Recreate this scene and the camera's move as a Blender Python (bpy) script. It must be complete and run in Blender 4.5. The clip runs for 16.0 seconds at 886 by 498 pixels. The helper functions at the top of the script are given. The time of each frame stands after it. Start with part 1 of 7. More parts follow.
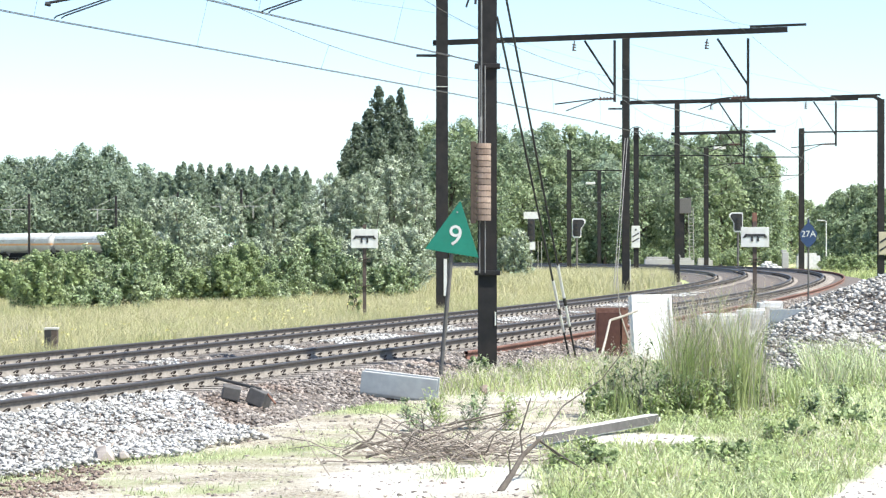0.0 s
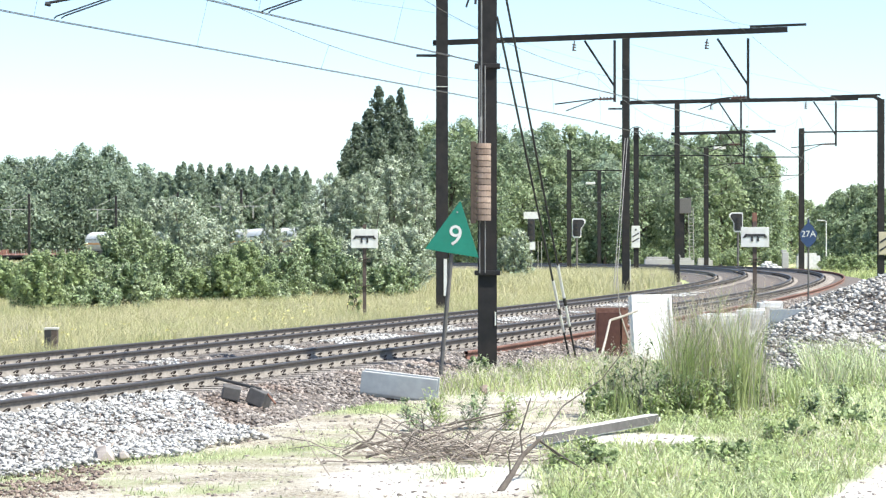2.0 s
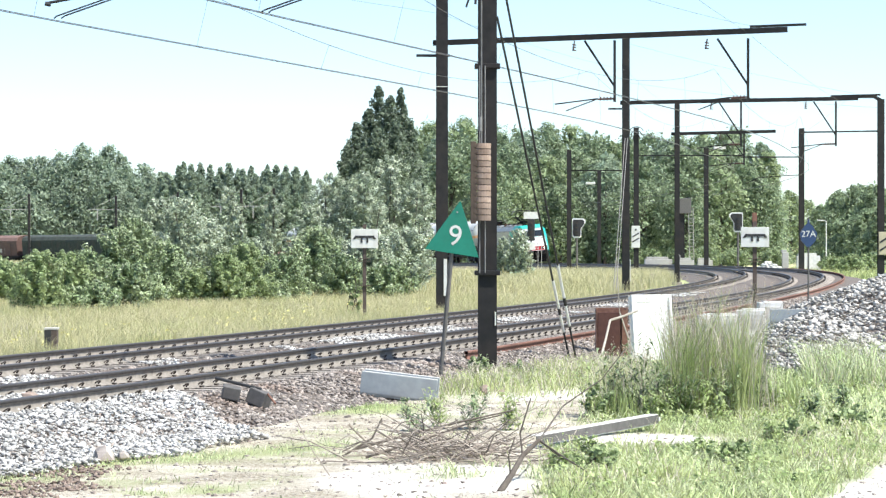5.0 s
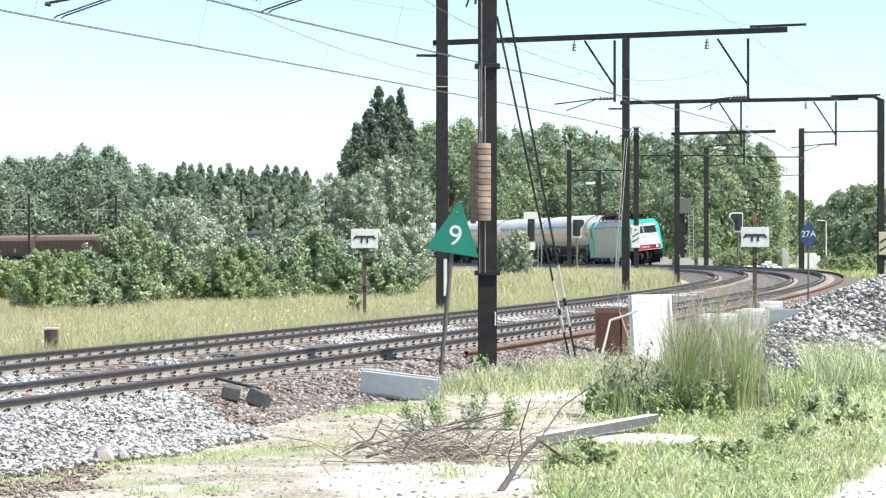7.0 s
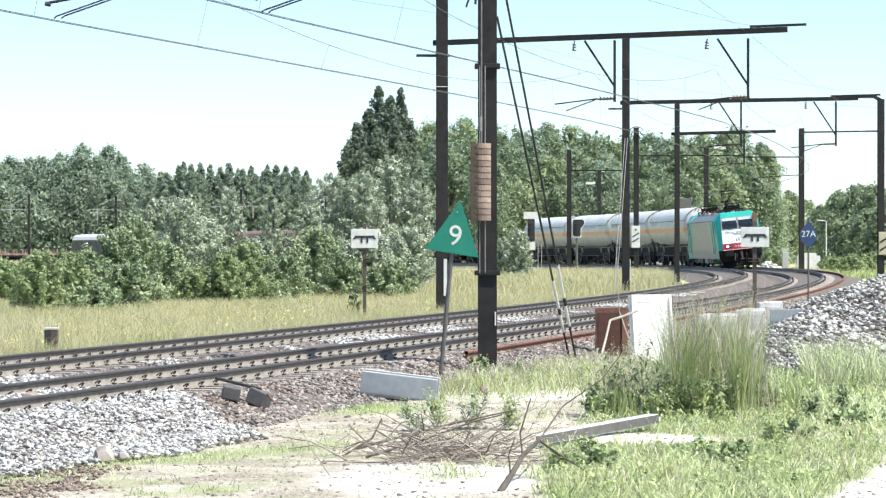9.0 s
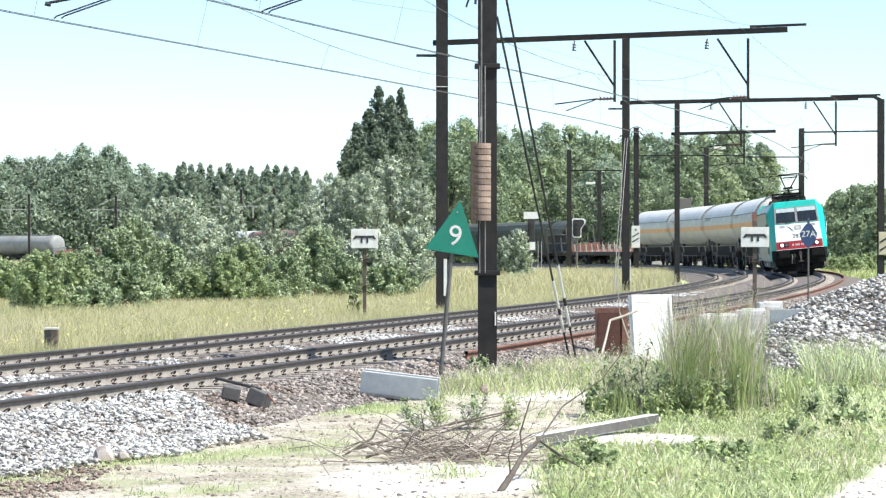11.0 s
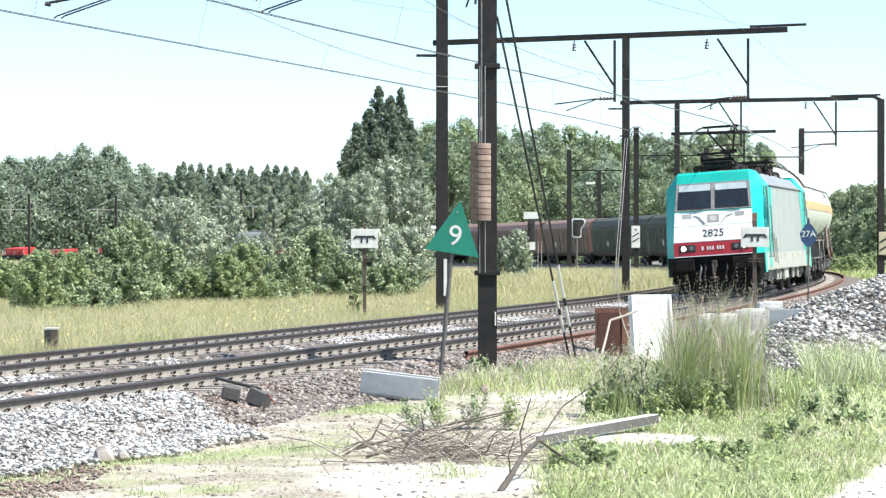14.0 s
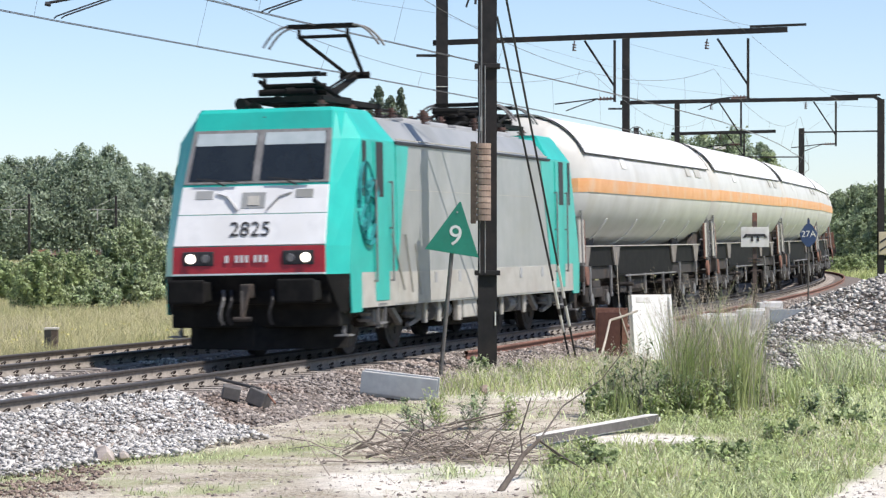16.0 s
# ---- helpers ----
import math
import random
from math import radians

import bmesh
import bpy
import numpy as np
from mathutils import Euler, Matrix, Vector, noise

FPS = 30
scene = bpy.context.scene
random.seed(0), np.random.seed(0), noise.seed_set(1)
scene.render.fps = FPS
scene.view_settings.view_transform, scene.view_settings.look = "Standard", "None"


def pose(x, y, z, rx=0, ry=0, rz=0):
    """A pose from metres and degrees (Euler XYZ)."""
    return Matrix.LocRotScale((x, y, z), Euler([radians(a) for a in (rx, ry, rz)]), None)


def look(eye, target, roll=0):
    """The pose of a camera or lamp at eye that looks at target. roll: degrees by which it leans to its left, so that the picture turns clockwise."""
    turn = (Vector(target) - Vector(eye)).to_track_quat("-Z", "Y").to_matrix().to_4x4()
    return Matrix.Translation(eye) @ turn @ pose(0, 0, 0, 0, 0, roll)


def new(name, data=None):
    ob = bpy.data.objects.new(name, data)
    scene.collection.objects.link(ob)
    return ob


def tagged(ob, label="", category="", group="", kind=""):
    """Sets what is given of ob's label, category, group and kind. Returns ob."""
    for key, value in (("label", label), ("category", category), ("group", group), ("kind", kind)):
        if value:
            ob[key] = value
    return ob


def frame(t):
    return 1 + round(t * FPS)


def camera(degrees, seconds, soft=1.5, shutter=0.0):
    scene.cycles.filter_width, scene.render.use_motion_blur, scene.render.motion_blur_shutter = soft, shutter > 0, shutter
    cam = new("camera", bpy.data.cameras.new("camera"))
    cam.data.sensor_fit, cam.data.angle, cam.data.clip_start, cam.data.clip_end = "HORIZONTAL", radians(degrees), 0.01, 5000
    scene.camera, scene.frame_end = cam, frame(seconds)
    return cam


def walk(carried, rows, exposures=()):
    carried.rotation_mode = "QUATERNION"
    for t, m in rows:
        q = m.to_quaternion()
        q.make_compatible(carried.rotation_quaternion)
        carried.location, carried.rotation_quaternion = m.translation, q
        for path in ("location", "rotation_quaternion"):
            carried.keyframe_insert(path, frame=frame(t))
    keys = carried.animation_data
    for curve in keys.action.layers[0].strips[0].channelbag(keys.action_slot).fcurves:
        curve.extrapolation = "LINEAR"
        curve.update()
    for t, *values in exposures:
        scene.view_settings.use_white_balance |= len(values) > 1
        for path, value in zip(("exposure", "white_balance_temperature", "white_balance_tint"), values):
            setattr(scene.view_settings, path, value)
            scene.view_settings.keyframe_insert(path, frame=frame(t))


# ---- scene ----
# ---- camera, light and exposure ----
EXPO, SKY_STRENGTH, SUN_STRENGTH = 0.99, 0.116, 4.4

EYE = 1.87
cam = camera(2 * math.degrees(math.atan(784 / 5200)), 16.0, soft=1.3, shutter=0.2)
walk(cam, [(0.0, pose(0, 0, EYE, 89.791, 0, 0)), (16.0, pose(0, 0, EYE, 89.791, 0, 0))],
     exposures=[(0.0, EXPO, 6350, 7), (3.5, EXPO, 6350, 7), (7.5, EXPO - 0.07, 6350, 7), (9.2, EXPO - 0.08, 6350, 7), (12.0, EXPO - 0.03, 6350, 7), (14.6, EXPO, 6350, 7), (15.4, EXPO - 0.14, 6450, 11), (16.0, EXPO - 0.56, 6480, 14)])

# ---- daylight: high summer sun from behind the camera's right shoulder ----
SUN_DIR = Vector((0.66, -0.38, 1.22)).normalized()
world = bpy.data.worlds.new("sky")
scene.world = world
world.use_nodes = True
wn = world.node_tree.nodes
sky = wn.new("ShaderNodeTexSky")
sky.sky_type, sky.sun_disc = "NISHITA", False
sky.sun_elevation = math.asin(SUN_DIR.z)
sky.sun_rotation = math.atan2(SUN_DIR.x, SUN_DIR.y)
sky.air_density, sky.dust_density, sky.ozone_density = 0.7, 0.3, 2.0
wn["Background"].inputs["Strength"].default_value = SKY_STRENGTH
world.node_tree.links.new(sky.outputs[0], wn["Background"].inputs["Color"])
sun = new("sun", bpy.data.lights.new("sun", "SUN"))
sun.data.energy, sun.data.angle, sun.data.color = SUN_STRENGTH, radians(0.53), (1.0, 0.95, 0.87)
sun.matrix_basis = look(SUN_DIR * 300, (0, 0, 0))


# ---- materials ----
def material(name, stops, rough=0.8, metal=0.0, scale=6.0, detail=6.0, bump=0.0, bump_scale=60.0, vary=0.0, island=False,
             stain=None, stain_scale=0.8, stain_amount=0.5, coords="Object", spec=0.5, through_light=0.0):
    """A surface whose colour runs over stops with noise; vary shifts the value piece by piece; stain is a second, larger colour."""
    m = bpy.data.materials.new(name)
    m.use_nodes = True
    nt = m.node_tree
    n, l = nt.nodes, nt.links.new
    b = n["Principled BSDF"]
    tc = n.new("ShaderNodeTexCoord")
    no = n.new("ShaderNodeTexNoise")
    no.inputs["Scale"].default_value, no.inputs["Detail"].default_value = scale, detail
    no.inputs["Roughness"].default_value = 0.62
    l(tc.outputs[coords], no.inputs["Vector"])
    r = n.new("ShaderNodeValToRGB")
    while len(r.color_ramp.elements) < len(stops):
        r.color_ramp.elements.new(0.5)
    for k, c in enumerate(stops):
        r.color_ramp.elements[k].position = 0.30 + 0.40 * k / max(1, len(stops) - 1)
        r.color_ramp.elements[k].color = (*c, 1)
    l(no.outputs["Fac"], r.inputs["Fac"])
    col = r.outputs["Color"]
    if stain:
        n2 = n.new("ShaderNodeTexNoise")
        n2.inputs["Scale"].default_value, n2.inputs["Detail"].default_value = stain_scale, 5
        l(tc.outputs[coords], n2.inputs["Vector"])
        mr = n.new("ShaderNodeMapRange")
        mr.inputs[1].default_value, mr.inputs[2].default_value = 0.48, 0.68
        mr.inputs[4].default_value = stain_amount
        l(n2.outputs["Fac"], mr.inputs[0])
        mx = n.new("ShaderNodeMix")
        mx.data_type = "RGBA"
        l(mr.outputs[0], mx.inputs["Factor"])
        l(col, mx.inputs["A"])
        mx.inputs["B"].default_value = (*stain, 1)
        col = mx.outputs["Result"]
    if vary:
        hs = n.new("ShaderNodeHueSaturation")
        src = n.new("ShaderNodeNewGeometry").outputs["Random Per Island"] if island else n.new("ShaderNodeObjectInfo").outputs["Random"]
        mv = n.new("ShaderNodeMapRange")
        mv.inputs[3].default_value, mv.inputs[4].default_value = 1 - vary, 1 + vary
        l(src, mv.inputs[0])
        l(mv.outputs[0], hs.inputs["Value"])
        l(col, hs.inputs["Color"])
        col = hs.outputs["Color"]
    l(col, b.inputs["Base Color"])
    b.inputs["Roughness"].default_value, b.inputs["Metallic"].default_value = rough, metal
    b.inputs["Specular IOR Level"].default_value = spec
    if bump:
        nb = n.new("ShaderNodeTexNoise")
        nb.inputs["Scale"].default_value, nb.inputs["Detail"].default_value = bump_scale, 4
        l(tc.outputs[coords], nb.inputs["Vector"])
        bp = n.new("ShaderNodeBump")
        bp.inputs["Strength"].default_value, bp.inputs["Distance"].default_value = bump, 0.01
        l(nb.outputs["Fac"], bp.inputs["Height"])
        l(bp.outputs["Normal"], b.inputs["Normal"])
    if through_light:
        tr = n.new("ShaderNodeBsdfTranslucent")
        l(col, tr.inputs["Color"])
        ms = n.new("ShaderNodeMixShader")
        ms.inputs[0].default_value = through_light
        l(b.outputs[0], ms.inputs[1])
        l(tr.outputs[0], ms.inputs[2])
        l(ms.outputs[0], n["Material Output"].inputs["Surface"])
    return m


def glow(name, colour, strength):
    m = bpy.data.materials.new(name)
    m.use_nodes = True
    b = m.node_tree.nodes["Principled BSDF"]
    b.inputs["Base Color"].default_value = (*colour, 1)
    b.inputs["Emission Color"].default_value = (*colour, 1)
    b.inputs["Emission Strength"].default_value = strength
    return m


# ---- mesh tools ----
def mesh_np(name, verts, faces, mats, smooth=False, index=None):
    """A mesh from arrays: verts (n, 3) and faces (m, 3 or 4)."""
    me = bpy.data.meshes.new(name)
    verts, faces = np.asarray(verts, dtype=np.float32), np.asarray(faces, dtype=np.int32)
    k = faces.shape[1]
    me.vertices.add(len(verts))
    me.vertices.foreach_set("co", verts.ravel())
    me.loops.add(faces.size)
    me.loops.foreach_set("vertex_index", faces.ravel())
    me.polygons.add(len(faces))
    me.polygons.foreach_set("loop_start", np.arange(0, faces.size, k, dtype=np.int32))
    me.polygons.foreach_set("loop_total", np.full(len(faces), k, dtype=np.int32))
    for m in mats if isinstance(mats, (list, tuple)) else [mats]:
        me.materials.append(m)
    if index is not None:
        me.polygons.foreach_set("material_index", np.asarray(index, dtype=np.int32))
    if smooth:
        me.polygons.foreach_set("use_smooth", np.ones(len(faces), dtype=bool))
    me.update(calc_edges=True)
    return me


def thing(name, m=None):
    ob = new(name)
    ob.empty_display_size = 0.1
    if m is not None:
        ob.matrix_basis = m
    return ob


def part(name, bm, mat, parent=None, label="", m=None, smooth=False):
    """Links a bmesh as one mesh object under a thing or a part."""
    me = bpy.data.meshes.new(name)
    bm.to_mesh(me)
    bm.free()
    if mat is not None:
        me.materials.append(mat)
    if smooth:
        me.polygons.foreach_set("use_smooth", np.ones(len(me.polygons), dtype=bool))
    ob = new(name, me)
    if parent is not None:
        ob.parent = parent
    if m is not None:
        ob.matrix_basis = m
    return tagged(ob, label)


def add_box(bm, cx, cy, cz, sx, sy, sz, bevel=0.0, m=None):
    made = bmesh.ops.create_cube(bm, size=1.0, matrix=(m or Matrix()) @ Matrix.Translation((cx, cy, cz)) @ Matrix.Diagonal((sx, sy, sz, 1)))
    if bevel:
        edges = list({e for v in made["verts"] for e in v.link_edges})
        bmesh.ops.bevel(bm, geom=edges, offset=bevel, segments=2, affect="EDGES", profile=0.6)
    return bm


def box(cx, cy, cz, sx, sy, sz, bevel=0.0, m=None):
    return add_box(bmesh.new(), cx, cy, cz, sx, sy, sz, bevel, m)


def add_rod(bm, a, b, r, r2=None, seg=8):
    a, b = Vector(a), Vector(b)
    turn = (b - a).to_track_quat("Z", "Y").to_matrix().to_4x4()
    bmesh.ops.create_cone(bm, cap_ends=True, segments=seg, radius1=r, radius2=r if r2 is None else r2, depth=(b - a).length,
                          matrix=Matrix.Translation((a + b) / 2) @ turn)
    return bm


def rod(a, b, r, r2=None, seg=8):
    return add_rod(bmesh.new(), a, b, r, r2, seg)


def add_bar(bm, a, b, w, d):
    """A rectangular bar from a to b, w wide sideways and d deep upwards."""
    a, b = Vector(a), Vector(b)
    turn = (b - a).to_track_quat("Z", "Y").to_matrix().to_4x4()
    bmesh.ops.create_cube(bm, size=1.0, matrix=Matrix.Translation((a + b) / 2) @ turn @ Matrix.Diagonal((w, d, (b - a).length, 1)))
    return bm


def extrude_poly(pts, depth, axis="y"):
    """A plate with the outline pts (u, v), standing up: u along x, v along z, depth along y."""
    bm = bmesh.new()
    vs = [bm.verts.new((u, -depth / 2, v)) for u, v in pts]
    f = bm.faces.new(vs)
    ex = bmesh.ops.extrude_face_region(bm, geom=[f])
    bmesh.ops.translate(bm, verts=[v for v in ex["geom"] if isinstance(v, bmesh.types.BMVert)], vec=(0, depth, 0))
    bmesh.ops.recalc_face_normals(bm, faces=bm.faces)
    return bm


def loft(sections, close=True):
    """Skins a list of equal-length rings of points."""
    bm = bmesh.new()
    rings = [[bm.verts.new(p) for p in ring] for ring in sections]
    k = len(rings[0])
    for a, b in zip(rings, rings[1:]):
        for i in range(k):
            j = (i + 1) % k
            bm.faces.new((a[i], a[j], b[j], b[i]))
    if close:
        bm.faces.new(rings[0][::-1])
        bm.faces.new(rings[-1])
    bmesh.ops.recalc_face_normals(bm, faces=bm.faces)
    return bm


def writing(text, size, mat, parent, m, name="lettering"):
    cu = bpy.data.curves.new(name, "FONT")
    cu.body, cu.size, cu.extrude, cu.align_x, cu.align_y = text, size, 0.002, "CENTER", "CENTER"
    ob = bpy.data.objects.new(name, cu)
    me = bpy.data.meshes.new_from_object(ob)
    bpy.data.objects.remove(ob)
    bpy.data.curves.remove(cu)
    me.materials.clear()
    me.materials.append(mat)
    t = new(name, me)
    t.parent, t.matrix_basis = parent, m
    return t


# ---- the line: a long right-hand bend of two tracks ----
STEP = 1.0
S0, S1 = -60, 900
line_s = np.arange(S0, S1 + 1, STEP)
BEND = (-0.261, 0.035, 1.7121, -1.8011, 0.6472)


def heading_at(s):
    u = np.clip(s, 0, 425) / 300.0
    psi = sum(c * u ** k for k, c in enumerate(BEND))
    psi = psi + np.clip(s - 425, 0, 200) / 330.0
    return psi


line_psi = heading_at(line_s)
dx, dy = -np.sin(line_psi), np.cos(line_psi)
line_x = np.concatenate([[0], np.cumsum((dx[1:] + dx[:-1]) / 2 * STEP)])
line_y = np.concatenate([[0], np.cumsum((dy[1:] + dy[:-1]) / 2 * STEP)])
line_x += -3.09 - line_x[-S0]
line_y += 44.17 - line_y[-S0]
line_cant = np.radians(np.clip(0.5 + 0.06 * line_s, 0.3, 5.6))
line_z = -1.7 * (np.clip(line_y - 130, 0, 330) / 290.0) ** 1.4
line_x = line_x + 1.5 * np.sin(line_cant) * np.cos(line_psi)
line_y = line_y + 1.5 * np.sin(line_cant) * np.sin(line_psi)


def line(s, across=0.0):
    """Place, heading and cant of the near track at s metres back along it; across is metres to its outer side."""
    x, y, z = (np.interp(s, line_s, v) for v in (line_x, line_y, line_z))
    psi, c = np.interp(s, line_s, line_psi), np.interp(s, line_s, line_cant)
    return x + across * np.cos(psi), y + across * np.sin(psi), z, psi, c


def line_across(x, y):
    """Distance to the outer side of the near track and its rail height, for arrays of points."""
    x, y = np.asarray(x, dtype=float), np.asarray(y, dtype=float)
    k = slice(0, 560, 4)
    ax, ay, az, ap = line_x[k], line_y[k], line_z[k], line_psi[k]
    best = np.full(x.shape, 1e9)
    off, zz = np.zeros(x.shape), np.zeros(x.shape)
    for px, py, pz, pp in zip(ax, ay, az, ap):
        d = (x - px) ** 2 + (y - py) ** 2
        near = d < best
        o = (x - px) * np.cos(pp) + (y - py) * np.sin(pp)
        best, off, zz = np.where(near, d, best), np.where(near, o, off), np.where(near, pz, zz)
    return off, zz


def smoothstep(a, b, v):
    t = np.clip((v - a) / (b - a), 0, 1)
    return t * t * (3 - 2 * t)


def ripples(x, y, size, seed=0.0):
    """Cheap smooth unevenness between about -1 and 1."""
    a, b = x / size + seed, y / size - seed * 0.7
    return (np.sin(a * 2.1 + 1.3 * np.sin(b * 1.7)) + np.sin(b * 2.6 + 1.1 * np.sin(a * 1.3 + 2)) + 0.6 * np.sin(a * 5.3 + b * 4.1)) / 2.6


def ground_height(x, y):
    """The land: level with the trackbed's foot, a little uneven, falling away to the far meadow."""
    off, zz = line_across(x, y)
    z = zz - 0.42 + 0.035 * ripples(x, y, 2.3) + 0.015 * ripples(x, y, 0.6, 3)
    z = z + 0.10 * ripples(x, y, 21, 5) * smoothstep(60, 120, y)
    bed = smoothstep(3.4, 2.0, off) * smoothstep(-7.0, -5.6, off)
    z = z * (1 - bed) + (zz - 0.5) * bed
    return z


# ---- ground, ballast and tracks ----
def ground_material():
    m = bpy.data.materials.new("field_soil")
    m.use_nodes = True
    nt = m.node_tree
    n, l = nt.nodes, nt.links.new
    b = n["Principled BSDF"]
    b.inputs["Roughness"].default_value = 0.95
    b.inputs["Specular IOR Level"].default_value = 0.2
    tc = n.new("ShaderNodeTexCoord")

    def noise_tex(scale, detail=6, rough=0.6):
        t = n.new("ShaderNodeTexNoise")
        t.inputs["Scale"].default_value, t.inputs["Detail"].default_value, t.inputs["Roughness"].default_value = scale, detail, rough
        l(tc.outputs["Object"], t.inputs["Vector"])
        return t.outputs["Fac"]

    def ramp(fac, stops):
        r = n.new("ShaderNodeValToRGB")
        while len(r.color_ramp.elements) < len(stops):
            r.color_ramp.elements.new(0.5)
        for k, (p, c) in enumerate(stops):
            r.color_ramp.elements[k].position, r.color_ramp.elements[k].color = p, (*c, 1)
        l(fac, r.inputs["Fac"])
        return r.outputs["Color"]

    def mix(fac, a, c):
        x = n.new("ShaderNodeMix")
        x.data_type = "RGBA"
        l(fac, x.inputs["Factor"])
        l(a, x.inputs["A"])
        l(c, x.inputs["B"])
        return x.outputs["Result"]

    loam = ramp(noise_tex(16.0, 8, 0.75), [(0.36, (0.21, 0.175, 0.13)), (0.5, (0.42, 0.37, 0.29)), (0.62, (0.60, 0.545, 0.45))])
    dust = ramp(noise_tex(19.0, 8, 0.75), [(0.36, (0.40, 0.355, 0.28)), (0.5, (0.62, 0.565, 0.47)), (0.62, (0.79, 0.735, 0.64))])
    spread = ramp(noise_tex(0.9, 5, 0.65), [(0.42, (0, 0, 0)), (0.56, (1, 1, 1))])
    sand = mix(spread, loam, dust)
    turf = ramp(noise_tex(1.1, 8, 0.7), [(0.3, (0.25, 0.31, 0.115)), (0.55, (0.37, 0.41, 0.19)), (0.8, (0.52, 0.51, 0.31))])
    straw = ramp(noise_tex(0.25, 8, 0.7), [(0.3, (0.38, 0.39, 0.20)), (0.55, (0.48, 0.46, 0.27)), (0.8, (0.56, 0.52, 0.35))])
    at = n.new("ShaderNodeAttribute")
    at.attribute_name = "cover"
    sp = n.new("ShaderNodeSeparateColor")
    l(at.outputs["Color"], sp.inputs["Color"])
    white = ramp(noise_tex(5.0, 8, 0.7), [(0.34, (0.66, 0.61, 0.52)), (0.58, (0.88, 0.845, 0.77))])
    c = mix(sp.outputs["Blue"], sand, white)
    c = mix(sp.outputs["Red"], c, turf)
    c = mix(sp.outputs["Green"], c, straw)
    l(c, b.inputs["Base Color"])
    bp = n.new("ShaderNodeBump")
    bp.inputs["Strength"].default_value, bp.inputs["Distance"].default_value = 0.8, 0.06
    l(noise_tex(10, 10, 0.8), bp.inputs["Height"])
    l(bp.outputs["Normal"], b.inputs["Normal"])
    return m


def green_cover(x, y):
    """How much turf grows at a place on the near side, 0 to 1: patches on sandy waste ground."""
    wob = 0.35 * ripples(x, y, 1.3, 2) + 0.15 * ripples(x, y, 0.4, 4)
    right = smoothstep(-0.25, 0.45, x + wob - 0.95 - 0.10 * (y - 27.6))
    path = smoothstep(0.3, -0.2, x + 0.4 * wob - 3.2 - 0.277 * (y - 25.9))
    bare = np.exp(-(((x - 2.35 - 0.1 * (y - 33)) / 1.35) ** 2 + ((y - 33.0) / 1.5) ** 2) ** 2)
    patch = 0.6 * smoothstep(0.1, 0.6, ripples(x, y, 1.25, 7) * 0.6 + ripples(x, y, 0.45, 1) * 0.4)
    tuft = np.exp(-(((x + 1.0) / 0.85) ** 2 + ((y - 39.6) / 1.5) ** 2) ** 2)
    edge = 0.85 * np.exp(-((y - (34.3 + 1.35 * x)) / 0.9) ** 2) * smoothstep(-0.8, -1.3, x + 0.5 * wob)
    front = 0.8 * smoothstep(0.2, 0.7, ripples(x, y, 0.8, 9)) * smoothstep(29.5, 28.0, y - 0.5 * (x + 3)) * smoothstep(-1.2, -2.2, x)
    weeds = np.exp(-((y - 46.5 - 1.3 * (x - 0.8)) / 3.2) ** 2) * smoothstep(-0.15, 0.3, x)
    far = smoothstep(50, 56, y)
    return np.clip(np.maximum.reduce([right * path * (1 - 0.95 * bare), 0.8 * patch * path * (1 - bare), tuft, edge, front, weeds, far]), 0, 1)


def build_ground():
    xs = np.concatenate([np.linspace(-3000, -240, 12), np.linspace(-200, -42, 36), np.linspace(-40, -10.5, 36), np.linspace(-10, 16, 150),
                         np.linspace(16.6, 60, 44), np.linspace(70, 3000, 18)])
    ys = np.concatenate([np.linspace(-1500, -40, 6), np.linspace(-20, 19, 12), np.linspace(20, 70, 200), np.linspace(70.7, 160, 110),
                         np.linspace(163, 600, 100), np.linspace(640, 4500, 20)])
    gx, gy = np.meshgrid(xs, ys)
    gz = ground_height(gx, gy)
    w = len(xs)
    idx = np.arange(gx.size).reshape(gx.shape)
    faces = np.stack([idx[:-1, :-1], idx[:-1, 1:], idx[1:, 1:], idx[1:, :-1]], -1).reshape(-1, 4)
    me = mesh_np("ground", np.stack([gx, gy, gz], -1).reshape(-1, 3), faces, ground_material(), smooth=True)
    off, _ = line_across(gx, gy)
    col = np.zeros((gx.size, 4), dtype=np.float32)
    col[:, 0] = green_cover(gx, gy).ravel()
    col[:, 1] = np.maximum(smoothstep(-5.5, -7.5, off), smoothstep(150, 220, gy)).ravel()
    wob = 0.5 * ripples(gx, gy, 0.9, 3) + 0.3 * ripples(gx, gy, 0.35, 6)
    pale = np.maximum.reduce([smoothstep(1.0, 0.6, np.hypot((gx + 0.1) / 1.35, (gy - 27.8) / 2.5) + 0.3 * wob), smoothstep(1.0, 0.6, np.hypot((gx - 1.5) / 1.1, (gy - 42.8) / 1.8) + 0.3 * wob),
                              smoothstep(1.0, 0.6, np.hypot((gx - 2.3) / 1.1, (gy - 33.4) / 1.1) + 0.3 * wob), smoothstep(-0.1, 0.4, gx + 0.4 * wob - 3.1 - 0.277 * (gy - 25.9)) * smoothstep(36, 33, gy) * smoothstep(20, 24, gy) * smoothstep(9, 7, gx)])
    col[:, 2] = pale.ravel()
    col[:, 3] = 1
    a = me.color_attributes.new("cover", "FLOAT_COLOR", "POINT")
    a.data.foreach_set("color", col.ravel())
    tagged(new("ground", me), "sandy waste ground with turf and dry meadow", "ground", kind="structure")


